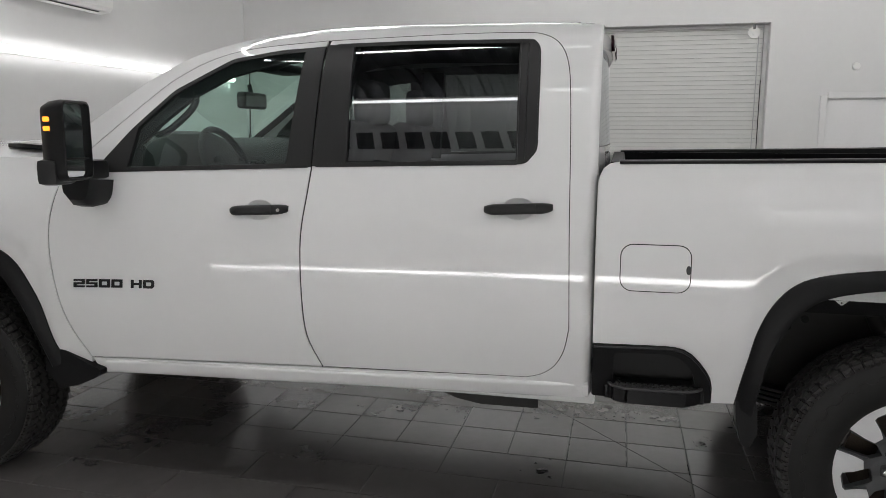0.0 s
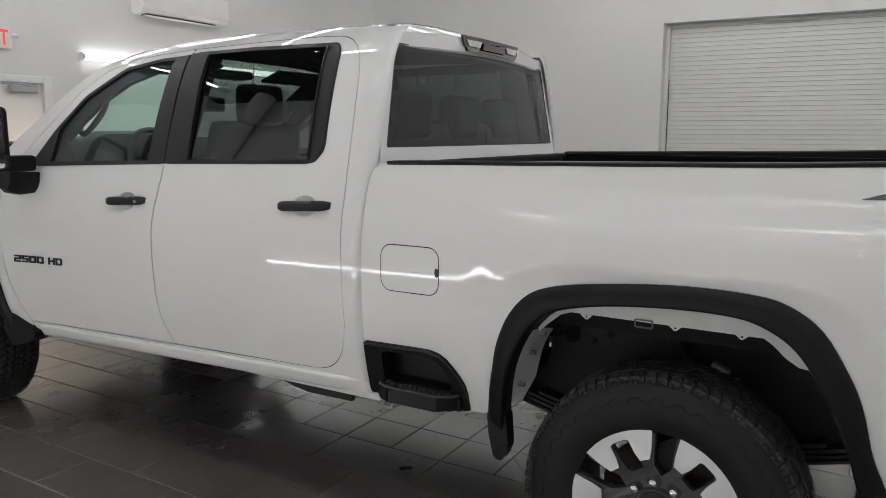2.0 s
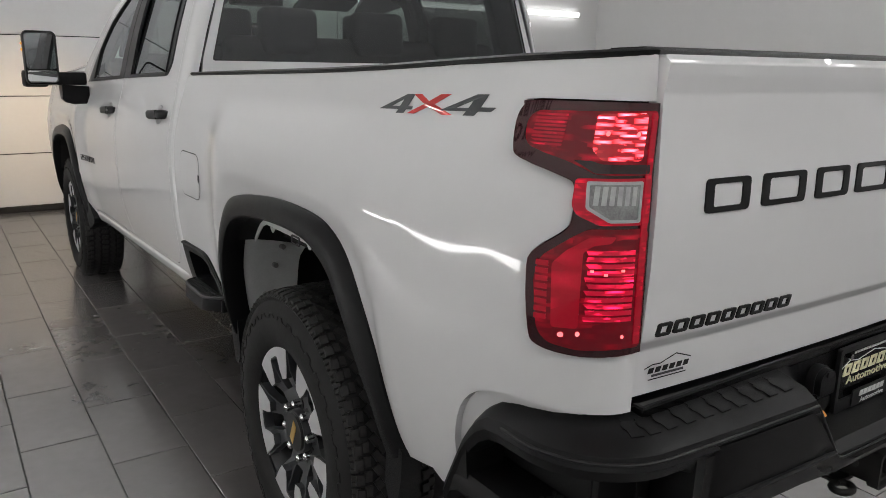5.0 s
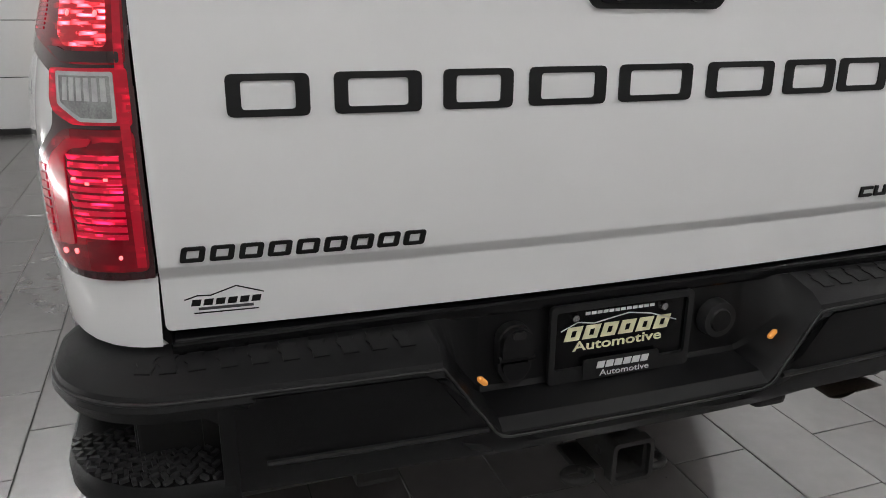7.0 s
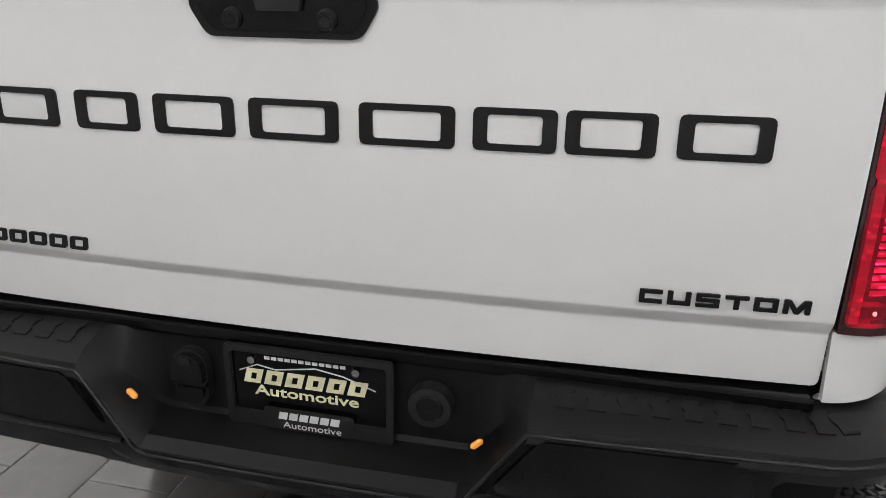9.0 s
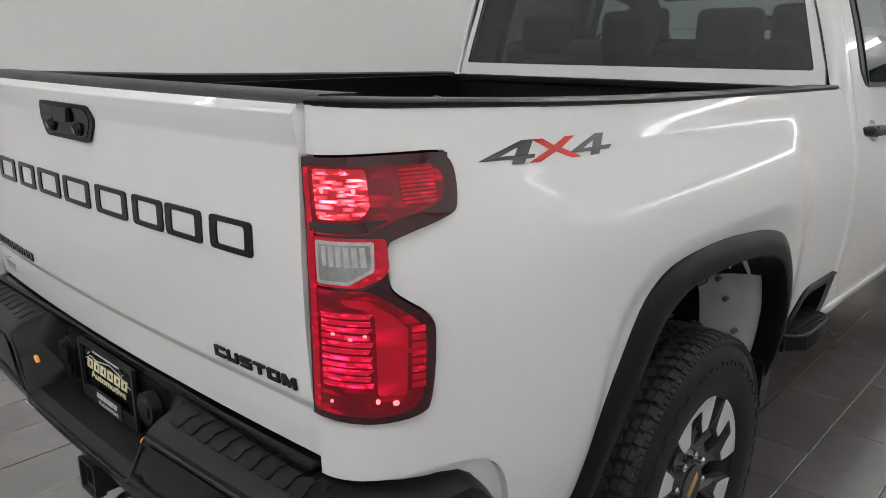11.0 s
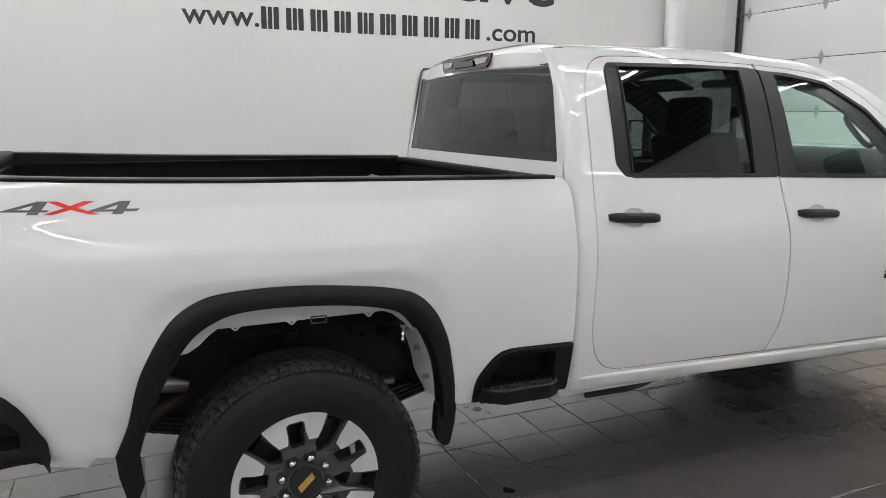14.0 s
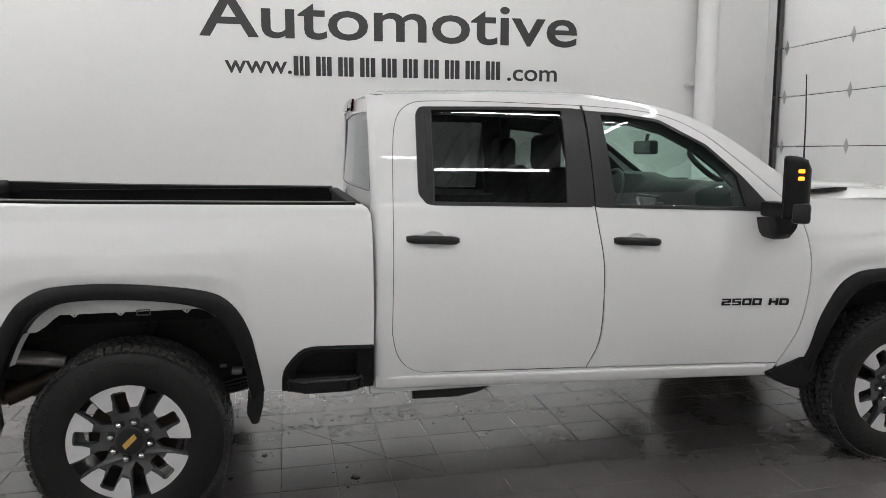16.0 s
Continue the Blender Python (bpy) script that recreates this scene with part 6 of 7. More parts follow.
def bumper_path(s):
    """Plan of the bumper's outer face: place and outward direction at s from the middle."""
    g, a = (1 if s >= 0 else -1), abs(s)
    if a < BS0:
        return Vector((s, BY + 0.030 * (a / BS0) ** 2, 0)), Vector((0, -1, 0))
    y0 = BY + 0.030
    if a < BS1:
        th = (a - BS0) / BARC * math.pi / 2
        n = Vector((g * math.sin(th) * CB, -math.cos(th) * CA, 0)).normalized()
        return Vector((g * (BS0 + CA * math.sin(th)), y0 + CB * (1 - math.cos(th)), 0)), n
    return Vector((g * BX, y0 + CB + (a - BS1), 0)), Vector((g, 0, 0))


PAD = [(-0.13, 0.915), (-0.12, 0.926), (-0.10, 0.928), (-0.036, 0.911), (-0.010, 0.893), (0.0, 0.870), (-0.006, 0.862), (-0.012, 0.75), (-0.02, 0.70), (-0.10, 0.665)]
REC = [(-0.13, 0.935), (-0.125, 0.934), (-0.120, 0.925), (-0.117, 0.776), (-0.112, 0.766), (-0.030, 0.759), (-0.006, 0.744), (-0.001, 0.722), (-0.012, 0.70), (-0.10, 0.655)]
COR = [(-0.13, 0.915), (-0.12, 0.926), (-0.10, 0.928), (-0.036, 0.911), (-0.010, 0.893), (0.0, 0.870), (-0.006, 0.858), (-0.012, 0.846), (-0.05, 0.842), (-0.10, 0.842)]


def mixsec(a, b, t):
    return [(p[0] + (q[0] - p[0]) * t, p[1] + (q[1] - p[1]) * t) for p, q in zip(a, b)]


secs = []
stops = [0, .1, .2, .27, .285, .295, .31, .325, .34, .355, .37, .385, .395, .41, .43, .5, .6, .68, .735, .75, .77, .80, BS0] + [BS0 + BARC * k / 18 for k in range(1, 19)] + [BS1 + 0.06, BS1 + 0.10, BS1 + 0.13, BS1 + 0.16, BS1 + 0.18, BS2]
for s in [-q for q in stops[:0:-1]] + stops:
    a = abs(s)
    if a < 0.42:
        t = min(1.0, max(0.0, (a - 0.285) / 0.110))
        sec = mixsec(REC, PAD, 0.65 * t + 0.35 * t * t * (3 - 2 * t))
    else:
        sec = mixsec(PAD, COR, sstep(0.735, 0.755, a))
    e = 0.0 if a < BS1 else (a - BS1) / (BS2 - BS1)
    p, n = bumper_path(s)
    secs.append([p + n * d * (1 - 0.45 * e) + Vector((0, 0, z - 0.21 * max(0.0, (e - 0.3) / 0.7) ** 2)) for d, z in sec])
rb = T(part("rear_bumper", loft(bmesh.new(), secs), BLACK, None, "black plastic rear bumper with step pads", smooth=24))
for g in (-1, 1):
    # corner step: floor, end post and lugs
    rows = []
    for a in np.linspace(0.735, BS2 - 0.02, 18):
        p, n = bumper_path(g * a)
        rows.append([p + n * d + Vector((0, 0, z)) for d, z in ((-0.005, 0.715), (-0.014, 0.732), (-0.12, 0.736), (-0.12, 0.68), (-0.02, 0.675), (-0.006, 0.69))])
    cs = part("corner_step", loft(bmesh.new(), rows, closed=True), BLACK, rb, smooth=38)
    for i in range(19):
        for j in range(6):
            a = 0.762 + 0.0195 * i + (0.0098 if j % 2 else 0)
            p, n = bumper_path(g * a)
            c = p + n * (-0.020 - 0.0165 * j) + Vector((0, 0, 0.738))
            ang = math.atan2(n.y, n.x) + radians(40 if (i + j) % 2 else -40)
            part("step_lug", box(bmesh.new(), c, (0.0145, 0.0068, 0.007), rot=Matrix.Rotation(ang, 4, "Z")), TREAD, cs)
    bm = box(bmesh.new(), (g * 0.80, -1.120, 0.79), (0.16, 0.02, 0.17), 0.006, 2)
    box(bm, (g * 0.875, -0.985, 0.79), (0.02, 0.26, 0.17), 0.006, 2)
    part("step_recess_wall", bm, BLACK_SATIN, rb)
    for a0, a1, nm in ((0.728, 0.752, "step_post"), (BS2 - 0.075, BS2, "step_end")):
        rows = []
        for a in (a0, (a0 + a1) / 2, a1):
            p, n = bumper_path(g * a)
            e = 0.0 if a < BS1 else (a - BS1) / (BS2 - BS1)
            rows.append([p + n * d + Vector((0, 0, z)) for d, z in ((-0.004, 0.87 - 0.21 * max(0.0, (e - 0.3) / 0.7) ** 2), (-0.010, 0.68), (-0.11, 0.675), (-0.10, 0.868 - 0.21 * max(0.0, (e - 0.3) / 0.7) ** 2))])
        part(nm, loft(bmesh.new(), rows, closed=True), BLACK, rb, smooth=38)
    # gloss insert below the pad
    rows = []
    for a in (0.335, 0.345, 0.355, 0.41, 0.425, 0.5, 0.6, 0.69, 0.705, 0.715):
        p, n = bumper_path(g * a)
        zt = 0.768 + 0.108 * min(1.0, max(0.03, (a - 0.335) / 0.08))
        k = 0.013 * (1 - sstep(0.335, 0.355, a)) + 0.013 * sstep(0.695, 0.715, a)
        rows.append([p + n * (d - k) + Vector((0, 0, z)) for d, z in ((-0.03, zt + 0.004), (0.0025, zt), (0.0005, 0.5 * zt + 0.380), (-0.0030, 0.762), (-0.022, 0.756))])
    part("bumper_insert", loft(bmesh.new(), rows), BLACK_GLOSS, rb, smooth=38)
    # step pad ribs, with a notch in each edge
    for k in range(10):
        a = 0.445 + 0.0475 * k
        p, n = bumper_path(g * a)
        ang = math.atan2(n.y, n.x) + math.pi / 2
        R = Matrix.Rotation(ang, 4, "Z")
        bm = bmesh.new()
        pts = [(-0.018, 0.0), (0.018, 0.0), (0.018, 0.040), (0.012, 0.048), (0.012, 0.058), (0.018, 0.066), (0.018, 0.086), (-0.014, 0.086), (-0.014, 0.066), (-0.020, 0.058), (-0.020, 0.048), (-0.014, 0.040)]
        prism(bm, [pts], lambda u, v, h: p + (R @ Vector((u * 0.80, 0, 0))) + n * (-0.116 + 0.86 * v) + Vector((0, 0, 0.9275 + h - 0.23 * max(0.0, v - 0.022))), 0.0022)
        part("pad_rib", bm, BLACK, rb)
    # orange marker on the slope
    p = Vector((g * 0.312, BY + 0.045, 0.830))
    bm = box(bmesh.new(), p, (0.010, 0.014, 0.023), 0.004, 1, rot=Matrix.Rotation(radians(g * 45), 4, "Y") @ Matrix.Rotation(radians(-g * 25), 4, "Z"))
    part("orange_marker", bm, AMBER_DIM, rb)
# gloss black valance under the pads and the recess
secs = []
for q in [-a for a in (.1, .2, .285, .395, .43, .5, .6, .68, .73)][::-1] + [0, .1, .2, .285, .395, .43, .5, .6, .68, .73]:
    a = abs(q)
    sec = mixsec(REC, PAD, min(1.0, max(0.0, (a - 0.285) / 0.110)))[6:]
    p, n = bumper_path(q)
    secs.append([p + n * (d + 0.0016) + Vector((0, 0, z - 0.004 * (i == 0))) for i, (d, z) in enumerate(sec)])
part("lower_valance", loft(bmesh.new(), secs), BLACK_GLOSS, rb, smooth=24)
# beads in a lighter black: the edge highlight of the pads and the recess
for off, zo, r in ((-0.0050, -0.011, 0.0036),):
    pts = []
    for a, z in ((0.73, 0.893), (0.5, 0.893), (0.43, 0.893), (0.395, 0.893), (0.385, 0.880), (0.30, 0.758), (0.288, 0.749), (0.27, 0.745), (0.1, 0.745)):
        pts.append((a, z))
    pts = [(a, 0.893) for a in np.linspace(BS1 + 0.055, 0.745, 16)] + pts
    pts = [(-a, z) for a, z in pts] + pts[::-1]
    line = []
    for a, z in pts:
        p, n = bumper_path(a)
        line.append(p + n * off + Vector((0, 0, z + zo)))
    part("moulded_bead", tube(bmesh.new(), line, r, 8), BEAD, rb, smooth=60)
# pale moulded ledge under each insert
for g in (-1, 1):
    rows = []
    for a in (0.315, 0.36, 0.45, 0.55, 0.65, 0.685):
        p, n = bumper_path(g * a)
        rows.append([p + n * d + Vector((0, 0, z)) for d, z in ((-0.02, 0.764), (0.0035, 0.7625), (0.0045, 0.757), (-0.001, 0.7515), (-0.02, 0.750))])
    part("valance_ledge", loft(bmesh.new(), rows, closed=True), BLACK_SATIN, rb, smooth=38)
# gap filler between the gate and the bumper
bm = box(bmesh.new(), (0, -1.115, 0.932), (1.62, 0.09, 0.026), 0.006)
part("top_filler", bm, BLACK_GLOSS, rb)
bm = box(bmesh.new(), (0, -1.085, 0.80), (1.56, 0.10, 0.20), 0.01)
part("bumper_core", bm, CHASSIS, rb)
YR = BY + 0.118
# trailer socket
def on_recess(u, v, h):
    return Vector((u - 0.226, YR - h, v))


arcs = [(0.034 * math.cos(t), 0.872 + 0.030 * math.sin(t)) for t in np.linspace(0, math.pi, 12)]
low = [(-0.034, 0.835), (-0.033, 0.812), (-0.022, 0.793), (-0.010, 0.782), (0.010, 0.782), (0.022, 0.793), (0.033, 0.812), (0.034, 0.835)]
so = part("trailer_socket", prism(bmesh.new(), [arcs + low], on_recess, 0.020), BLACK_SATIN, rb, smooth=40)
bm = prism(bmesh.new(), [[(a * 0.9, 0.842 + (b - 0.842) * 0.93) for a, b in arcs] + [(-0.0305, 0.842), (0.0305, 0.842)]], on_recess, 0.034)
part("socket_cap", bm, BLACK, so, smooth=40)
part("cap_tab", prism(bmesh.new(), [rrect(-0.012, 0.880, 0.012, 0.894, 0.004)], on_recess, 0.038), BLACK_SATIN, so)
part("socket_hinge", cyl(bmesh.new(), (-0.261, YR - 0.026, 0.838), (-0.191, YR - 0.026, 0.838), 0.006, seg=10), BLACK, so)
part("lower_socket", prism(bmesh.new(), [round_poly([(-0.027, 0.829), (-0.026, 0.813), (-0.012, 0.795), (0.012, 0.795), (0.026, 0.813), (0.027, 0.829)], 0.006)], on_recess, 0.028), BLACK, so, smooth=40)
# round cap
part("round_cap", cyl(bmesh.new(), (0.221, YR - 0.002, 0.853), (0.221, YR - 0.026, 0.853), 0.040, 0.037, seg=32), BLACK_SATIN, rb, smooth=40)
part("cap_face", cyl(bmesh.new(), (0.221, YR - 0.024, 0.853), (0.221, YR - 0.030, 0.853), 0.026, 0.022, seg=32), BLACK, rb, smooth=40)
# plate and frame, printed shapes only
YP = YR - 0.010
PX0, PZ0 = -0.006, -0.033
part("plate_frame", prism(bmesh.new(), [rrect(-0.150, 0.798, 0.162, 0.957, 0.008), rrect(-0.138, 0.826, 0.150, 0.945, 0.006)], lambda u, v, h: Vector((u + PX0, YP - h, v + PZ0)), 0.010), BLACK_SATIN, rb)
part("plate", prism(bmesh.new(), [rrect(-0.145, 0.802, 0.157, 0.952, 0.006)], lambda u, v, h: Vector((u + PX0, YP + 0.001 - h, v + PZ0)), 0.003), BLACK_GLOSS, rb)
def on_plate(u, v, h):
    return Vector((u + PX0, YP - 0.0025 - h, v + PZ0))
for k in range(6):
    a = -0.118 + 0.039 * k
    part("plate_shape", prism(bmesh.new(), [[(a, 0.882), (a + 0.032, 0.882), (a + 0.040, 0.910), (a + 0.008, 0.910)], [(a + 0.014, 0.889), (a + 0.024, 0.889), (a + 0.027, 0.902), (a + 0.017, 0.902)]], on_plate, 0.001), DECAL_CREAM, rb)
lettering("plate_letter", "Automotive", 0.196, 0.020, DECAL_CREAM, rb, lambda u, v, h: on_plate(-0.098 + u, 0.859 + v, h), 0.001, bold=0.015)
for k in range(12):
    a = -0.075 + 0.0128 * k
    part("plate_mark", prism(bmesh.new(), [[(a, 0.9315), (a + 0.010, 0.9315), (a + 0.010, 0.9375), (a, 0.9375)]], on_plate, 0.001), DECAL_WHITE, rb)
ridge = [(-0.125, 0.905), (-0.09, 0.920), (-0.055, 0.914), (0.02, 0.926), (0.07, 0.918), (0.13, 0.897)]
part("plate_line", prism(bmesh.new(), [ridge + [(p[0], p[1] - 0.0022) for p in ridge[::-1]]], on_plate, 0.001), DECAL_WHITE, rb)
part("frame_tab", prism(bmesh.new(), [round_poly([(-0.078, 0.800), (0.090, 0.800), (0.090, 0.842), (-0.078, 0.842)], 0.006)], lambda u, v, h: Vector((u + PX0, YP - 0.0095 - h, v + PZ0)), 0.004), BLACK_SATIN, rb)
for k in range(6):
    a = -0.05 + 0.0195 * k
    part("frame_mark", prism(bmesh.new(), [[(a, 0.822), (a + 0.016, 0.822), (a + 0.019, 0.836), (a + 0.003, 0.836)]], lambda u, v, h: Vector((u + PX0, YP - 0.0138 - h, v + PZ0)), 0.001), DECAL_WHITE, rb)
lettering("frame_letter", "Automotive", 0.110, 0.0125, DECAL_WHITE, rb, lambda u, v, h: Vector((-0.042 + u + PX0, YP - 0.0138 - h, 0.805 + v + PZ0)), 0.001)
for x in (-0.098, 0.096):
    part("plate_screw", cyl(bmesh.new(), (x + PX0, YP - 0.001, 0.930 + PZ0), (x + PX0, YP - 0.010, 0.930 + PZ0), 0.0085, 0.007, seg=14), CHROME, rb, smooth=40)

# ---- hitch receiver ----
hi = T(part("hitch_receiver", prism(bmesh.new(), [rrect(-0.040, 0.572, 0.040, 0.652, 0.010), rrect(-0.029, 0.583, 0.029, 0.641, 0.005)], lambda u, v, h: Vector((u, -1.235 + h, v)), 0.24), CHASSIS, None))
bm = prism(bmesh.new(), [rrect(-0.046, 0.566, 0.046, 0.658, 0.012), rrect(-0.037, 0.575, 0.037, 0.649, 0.008)], lambda u, v, h: Vector((u, -1.247 + h, v)), 0.026)
part("receiver_collar", bm, CHASSIS, hi)
bm = box(bmesh.new(), (0.0, -1.13, 0.562), (0.16, 0.09, 0.012), 0.003, 1)
part("chain_plate", bm, CHASSIS, hi)
for x in (-0.085, 0.085):
    bm = bmesh.new()
    tube(bm, [(x + 0.028 * math.cos(t), -1.185 + 0.022 * math.sin(t), 0.560) for t in np.linspace(0, 2 * math.pi, 15)], 0.009, 8)
    part("chain_loop", bm, CHASSIS, hi, smooth=60)
# the wall is not pierced: a black disc carries the hole's shade
part("pin_hole", cyl(bmesh.new(), (-0.0395, -1.185, 0.612), (-0.0415, -1.185, 0.612), 0.010, seg=12), WHEEL_DARK, hi)
bm = cyl(bmesh.new(), (-0.75, -1.10, 0.655), (0.75, -1.10, 0.655), 0.045, seg=20)
part("cross_tube", bm, CHASSIS, hi, smooth=40)
rings = []
for y_, sc, sl in ((-0.60, 0.72, 0.0), (-0.95, 0.78, 0.0), (-1.10, 1.0, 0.2), (-1.125, 1.03, 1.0), (-1.122, 0.97, 1.0), (-1.09, 0.93, 0.3), (-0.95, 0.72, 0.0)):
    rings.append([(0.655 + 0.075 * (-0.6 - y_) + 0.058 * sc * math.cos(q), y_ - 0.045 * sl * math.sin(q), 0.580 + 0.036 * sc * math.sin(q)) for q in np.linspace(0, 2 * math.pi, 28, endpoint=False)])
bm = loft(bmesh.new(), rings, closed=True, caps=False)
T(part("exhaust_tip", bm, RUSTY, None, smooth=40))

# ---- chassis ----
for sgn in (-1, 1):
    bm = box(bmesh.new(), (sgn * 0.47, 1.85, 0.66), (0.09, 5.9, 0.19), 0.015)
    T(part("frame_rail", bm, CHASSIS, None))
    bm = bmesh.new()
    for k in range(4):
        pts = [(sgn * 0.60, yy, 0.50 + 0.02 * k + 0.17 * ((yy - 0.05) / 0.8) ** 2) for yy in np.linspace(-0.75 + 0.1 * k, 0.85 - 0.1 * k, 9)]
        loft(bm, [[(p[0] + a, p[1], p[2] + b) for a, b in ((-0.035, -0.006), (0.035, -0.006), (0.035, 0.006), (-0.035, 0.006))] for p in pts], closed=True)
    T(part("leaf_spring", bm, CHASSIS, None))
    bm = cyl(bmesh.new(), (sgn * 0.66, -0.18, 0.42), (sgn * 0.60, 0.05, 0.92), 0.032, seg=14)
    cyl(bm, (sgn * 0.655, -0.16, 0.46), (sgn * 0.625, -0.03, 0.70), 0.042, seg=14)
    T(part("shock_absorber", bm, CHASSIS, None, smooth=40))
    bm = prism(bmesh.new(), [[(1.33, 0.495), (1.57, 0.493), (1.67, 0.510), (1.74, 0.535), (1.74, 0.60), (1.33, 0.60)]], lambda u, v, h: Vector((sgn * (0.80 - h), u, v)), 0.02)
    T(part("underbody_bracket", bm, CHASSIS, None))
    bm = box(bmesh.new(), (sgn * 0.80, 2.95, 0.60), (0.14, 0.55, 0.05), 0.01)
    T(part("skid_bracket", bm, CHASSIS, None))
bm = cyl(bmesh.new(), (-0.75, -0.012, 0.424), (0.75, -0.012, 0.424), 0.05, seg=18)
bmesh.ops.create_uvsphere(bm, u_segments=20, v_segments=12, radius=0.17, matrix=Matrix.Translation((0, -0.012, 0.424)) @ Matrix.Diagonal((0.9, 1, 1, 1)))
T(part("rear_axle", bm, CHASSIS, None, smooth=40))
bm = cyl(bmesh.new(), (-0.72, 4.05, 0.462), (0.72, 4.05, 0.462), 0.045, seg=18)
T(part("front_axle", bm, CHASSIS, None, smooth=40))
bm = box(bmesh.new(), (0, 2.3, 0.72), (1.62, 2.4, 0.14), 0.03)
T(part("cab_floor_pan", bm, CHASSIS, None))
bm = box(bmesh.new(), (0, -0.05, 0.955), (1.24, 2.1, 0.04))
for yy in (-0.9, -0.45, 0.5, 0.95):
    box(bm, (0, yy, 0.90), (1.3, 0.07, 0.08), 0.01)
T(part("bed_underside", bm, CHASSIS, None))
bm = box(bmesh.new(), (0.0, -0.78, 0.72), (0.66, 0.62, 0.22), 0.09, 4)
T(part("spare_carrier", bm, CHASSIS, None, smooth=40))
bm = tube(bmesh.new(), [(0.30, 2.6, 0.56), (0.33, 1.2, 0.55), (0.36, 0.5, 0.62), (0.40, 0.0, 0.78), (0.55, -0.4, 0.66), (0.66, -0.62, 0.585)], 0.045, 14)
T(part("exhaust_pipe", bm, RUSTY, None, smooth=60))
bm = box(bmesh.new(), (0.0, 4.2, 0.95), (1.1, 1.3, 0.7), 0.05)
T(part("engine_bay_block", bm, CHASSIS, None))

# ---- wheels ----


def build_wheel():
    """A wheel about its axle along x, its face towards +x."""
    R, W = 0.433, 0.138
    w = empty("wheel", "black all-terrain tyre on a machined ten-slot alloy", "wheel")
    prof_ = [(-W + 0.02, 0.262), (-W, 0.285), (-W - 0.004, 0.33), (-W, 0.375), (-W + 0.018, 0.408), (-W + 0.035, 0.421), (-0.05, 0.4255), (0.05, 0.4255), (W - 0.035, 0.421), (W - 0.018, 0.408), (W, 0.375), (W + 0.004, 0.33), (W, 0.285), (W - 0.02, 0.262)]
    prof_ = [(x, 0.262 + (r - 0.262) * 1.065) for x, r in prof_]
    bm = bmesh.new()
    N = 72
    secs = []
    for k in range(N):
        t = 2 * math.pi * k / N
        secs.append([(x, r * math.cos(t), r * math.sin(t)) for x, r in prof_])
    rows = [[bm.verts.new(p) for p in s] for s in secs]
    for k in range(N):
        a, b = rows[k], rows[(k + 1) % N]
        for i in range(len(prof_) - 1):
            bm.faces.new((a[i], a[i + 1], b[i + 1], b[i]))
    part("tyre", bm, RUBBER, w, smooth=40)
    # tread blocks, in staggered rows, and shoulder lugs
    bm = bmesh.new()
    n = 70
    rnd = random.Random(4)
    for k in range(n):
        t0 = 2 * math.pi * k / n
        for j, (x, wx, wt, r, sk) in enumerate(((-0.099, 0.044, 0.029, 0.4255, 0.10), (-0.050, 0.042, 0.031, 0.4275, 0.5), (0.0, 0.040, 0.031, 0.4285, -0.45), (0.050, 0.042, 0.031, 0.4275, 0.5), (0.099, 0.044, 0.029, 0.4255, -0.10))):
            t = t0 + (math.pi / n if j % 2 else 0) + rnd.uniform(-0.004, 0.004)
            m = Matrix.Rotation(t, 4, "X") @ Matrix.Translation((x, 0, r + 0.0105)) @ Matrix.Rotation(sk, 4, "Z")
            for cx, cw in ((-0.27, 0.42), (0.24, 0.48)):
                box(bm, (0, 0, 0), (1, 1, 1))
                for v in bm.verts[-8:]:
                    q = Vector(((v.co.x * cw + cx) * wx, v.co.y * wt * 0.92 + 0.003 * (1 if cx > 0 else -1), v.co.z * 0.012))
                    if q.x * x > 0 and j in (0, 4):
                        q.z -= 0.006
                    v.co = m @ q
    # rounded nubs along the tread's outer edge
    for k in range(76):
        for sx in (-1, 1):
            for q, ww in ((-0.26, 0.013), (0.22, 0.017)):
                m = Matrix.Rotation(2 * math.pi * (k + q) / 76, 4, "X") @ Matrix.Translation((sx * (W - 0.021), 0, 0.4235)) @ Matrix.Rotation(sx * 0.62, 4, "Y")
                box(bm, (0, 0, 0), (1, 1, 1))
                for v in bm.verts[-8:]:
                    f = 0.8 if v.co.z > 0 else 1.0
                    v.co = m @ Vector((v.co.x * 0.026 * f, v.co.y * ww * f, v.co.z * 0.012))
    part("tread", bm, RUBBER_TREAD, w)
    # raised stepped line round the sidewall
    line = []
    for k in range(34):
        for f, r in ((0.0, 0.361), (0.40, 0.361), (0.52, 0.374), (0.88, 0.374)):
            t = 2 * math.pi * (k + f) / 34
            line.append((W + 0.0016, r * math.cos(t), r * math.sin(t)))
    part("sidewall_line", tube(bmesh.new(), line + line[:1], 0.0024, 6), RUBBER, w)
    # barrel
    bm = bmesh.new()
    pr = [(-0.11, 0.262), (-0.10, 0.245), (0.03, 0.235), (0.09, 0.252), (0.112, 0.262)]
    rows = [[bm.verts.new((x, r * math.cos(2 * math.pi * k / 64), r * math.sin(2 * math.pi * k / 64))) for x, r in pr] for k in range(64)]
    for k in range(64):
        a, b = rows[k], rows[(k + 1) % 64]
        for i in range(len(pr) - 1):
            bm.faces.new((a[i], a[i + 1], b[i + 1], b[i]))
    part("barrel", bm, WHEEL_DARK, w, smooth=40)
    bm = cyl(bmesh.new(), (-0.02, 0, 0), (0.0, 0, 0), 0.20, seg=40)
    part("brake_disc", bm, RUSTY, w, smooth=40)
    bm = box(bmesh.new(), (0.005, 0.10, 0.12), (0.07, 0.16, 0.12), 0.02)
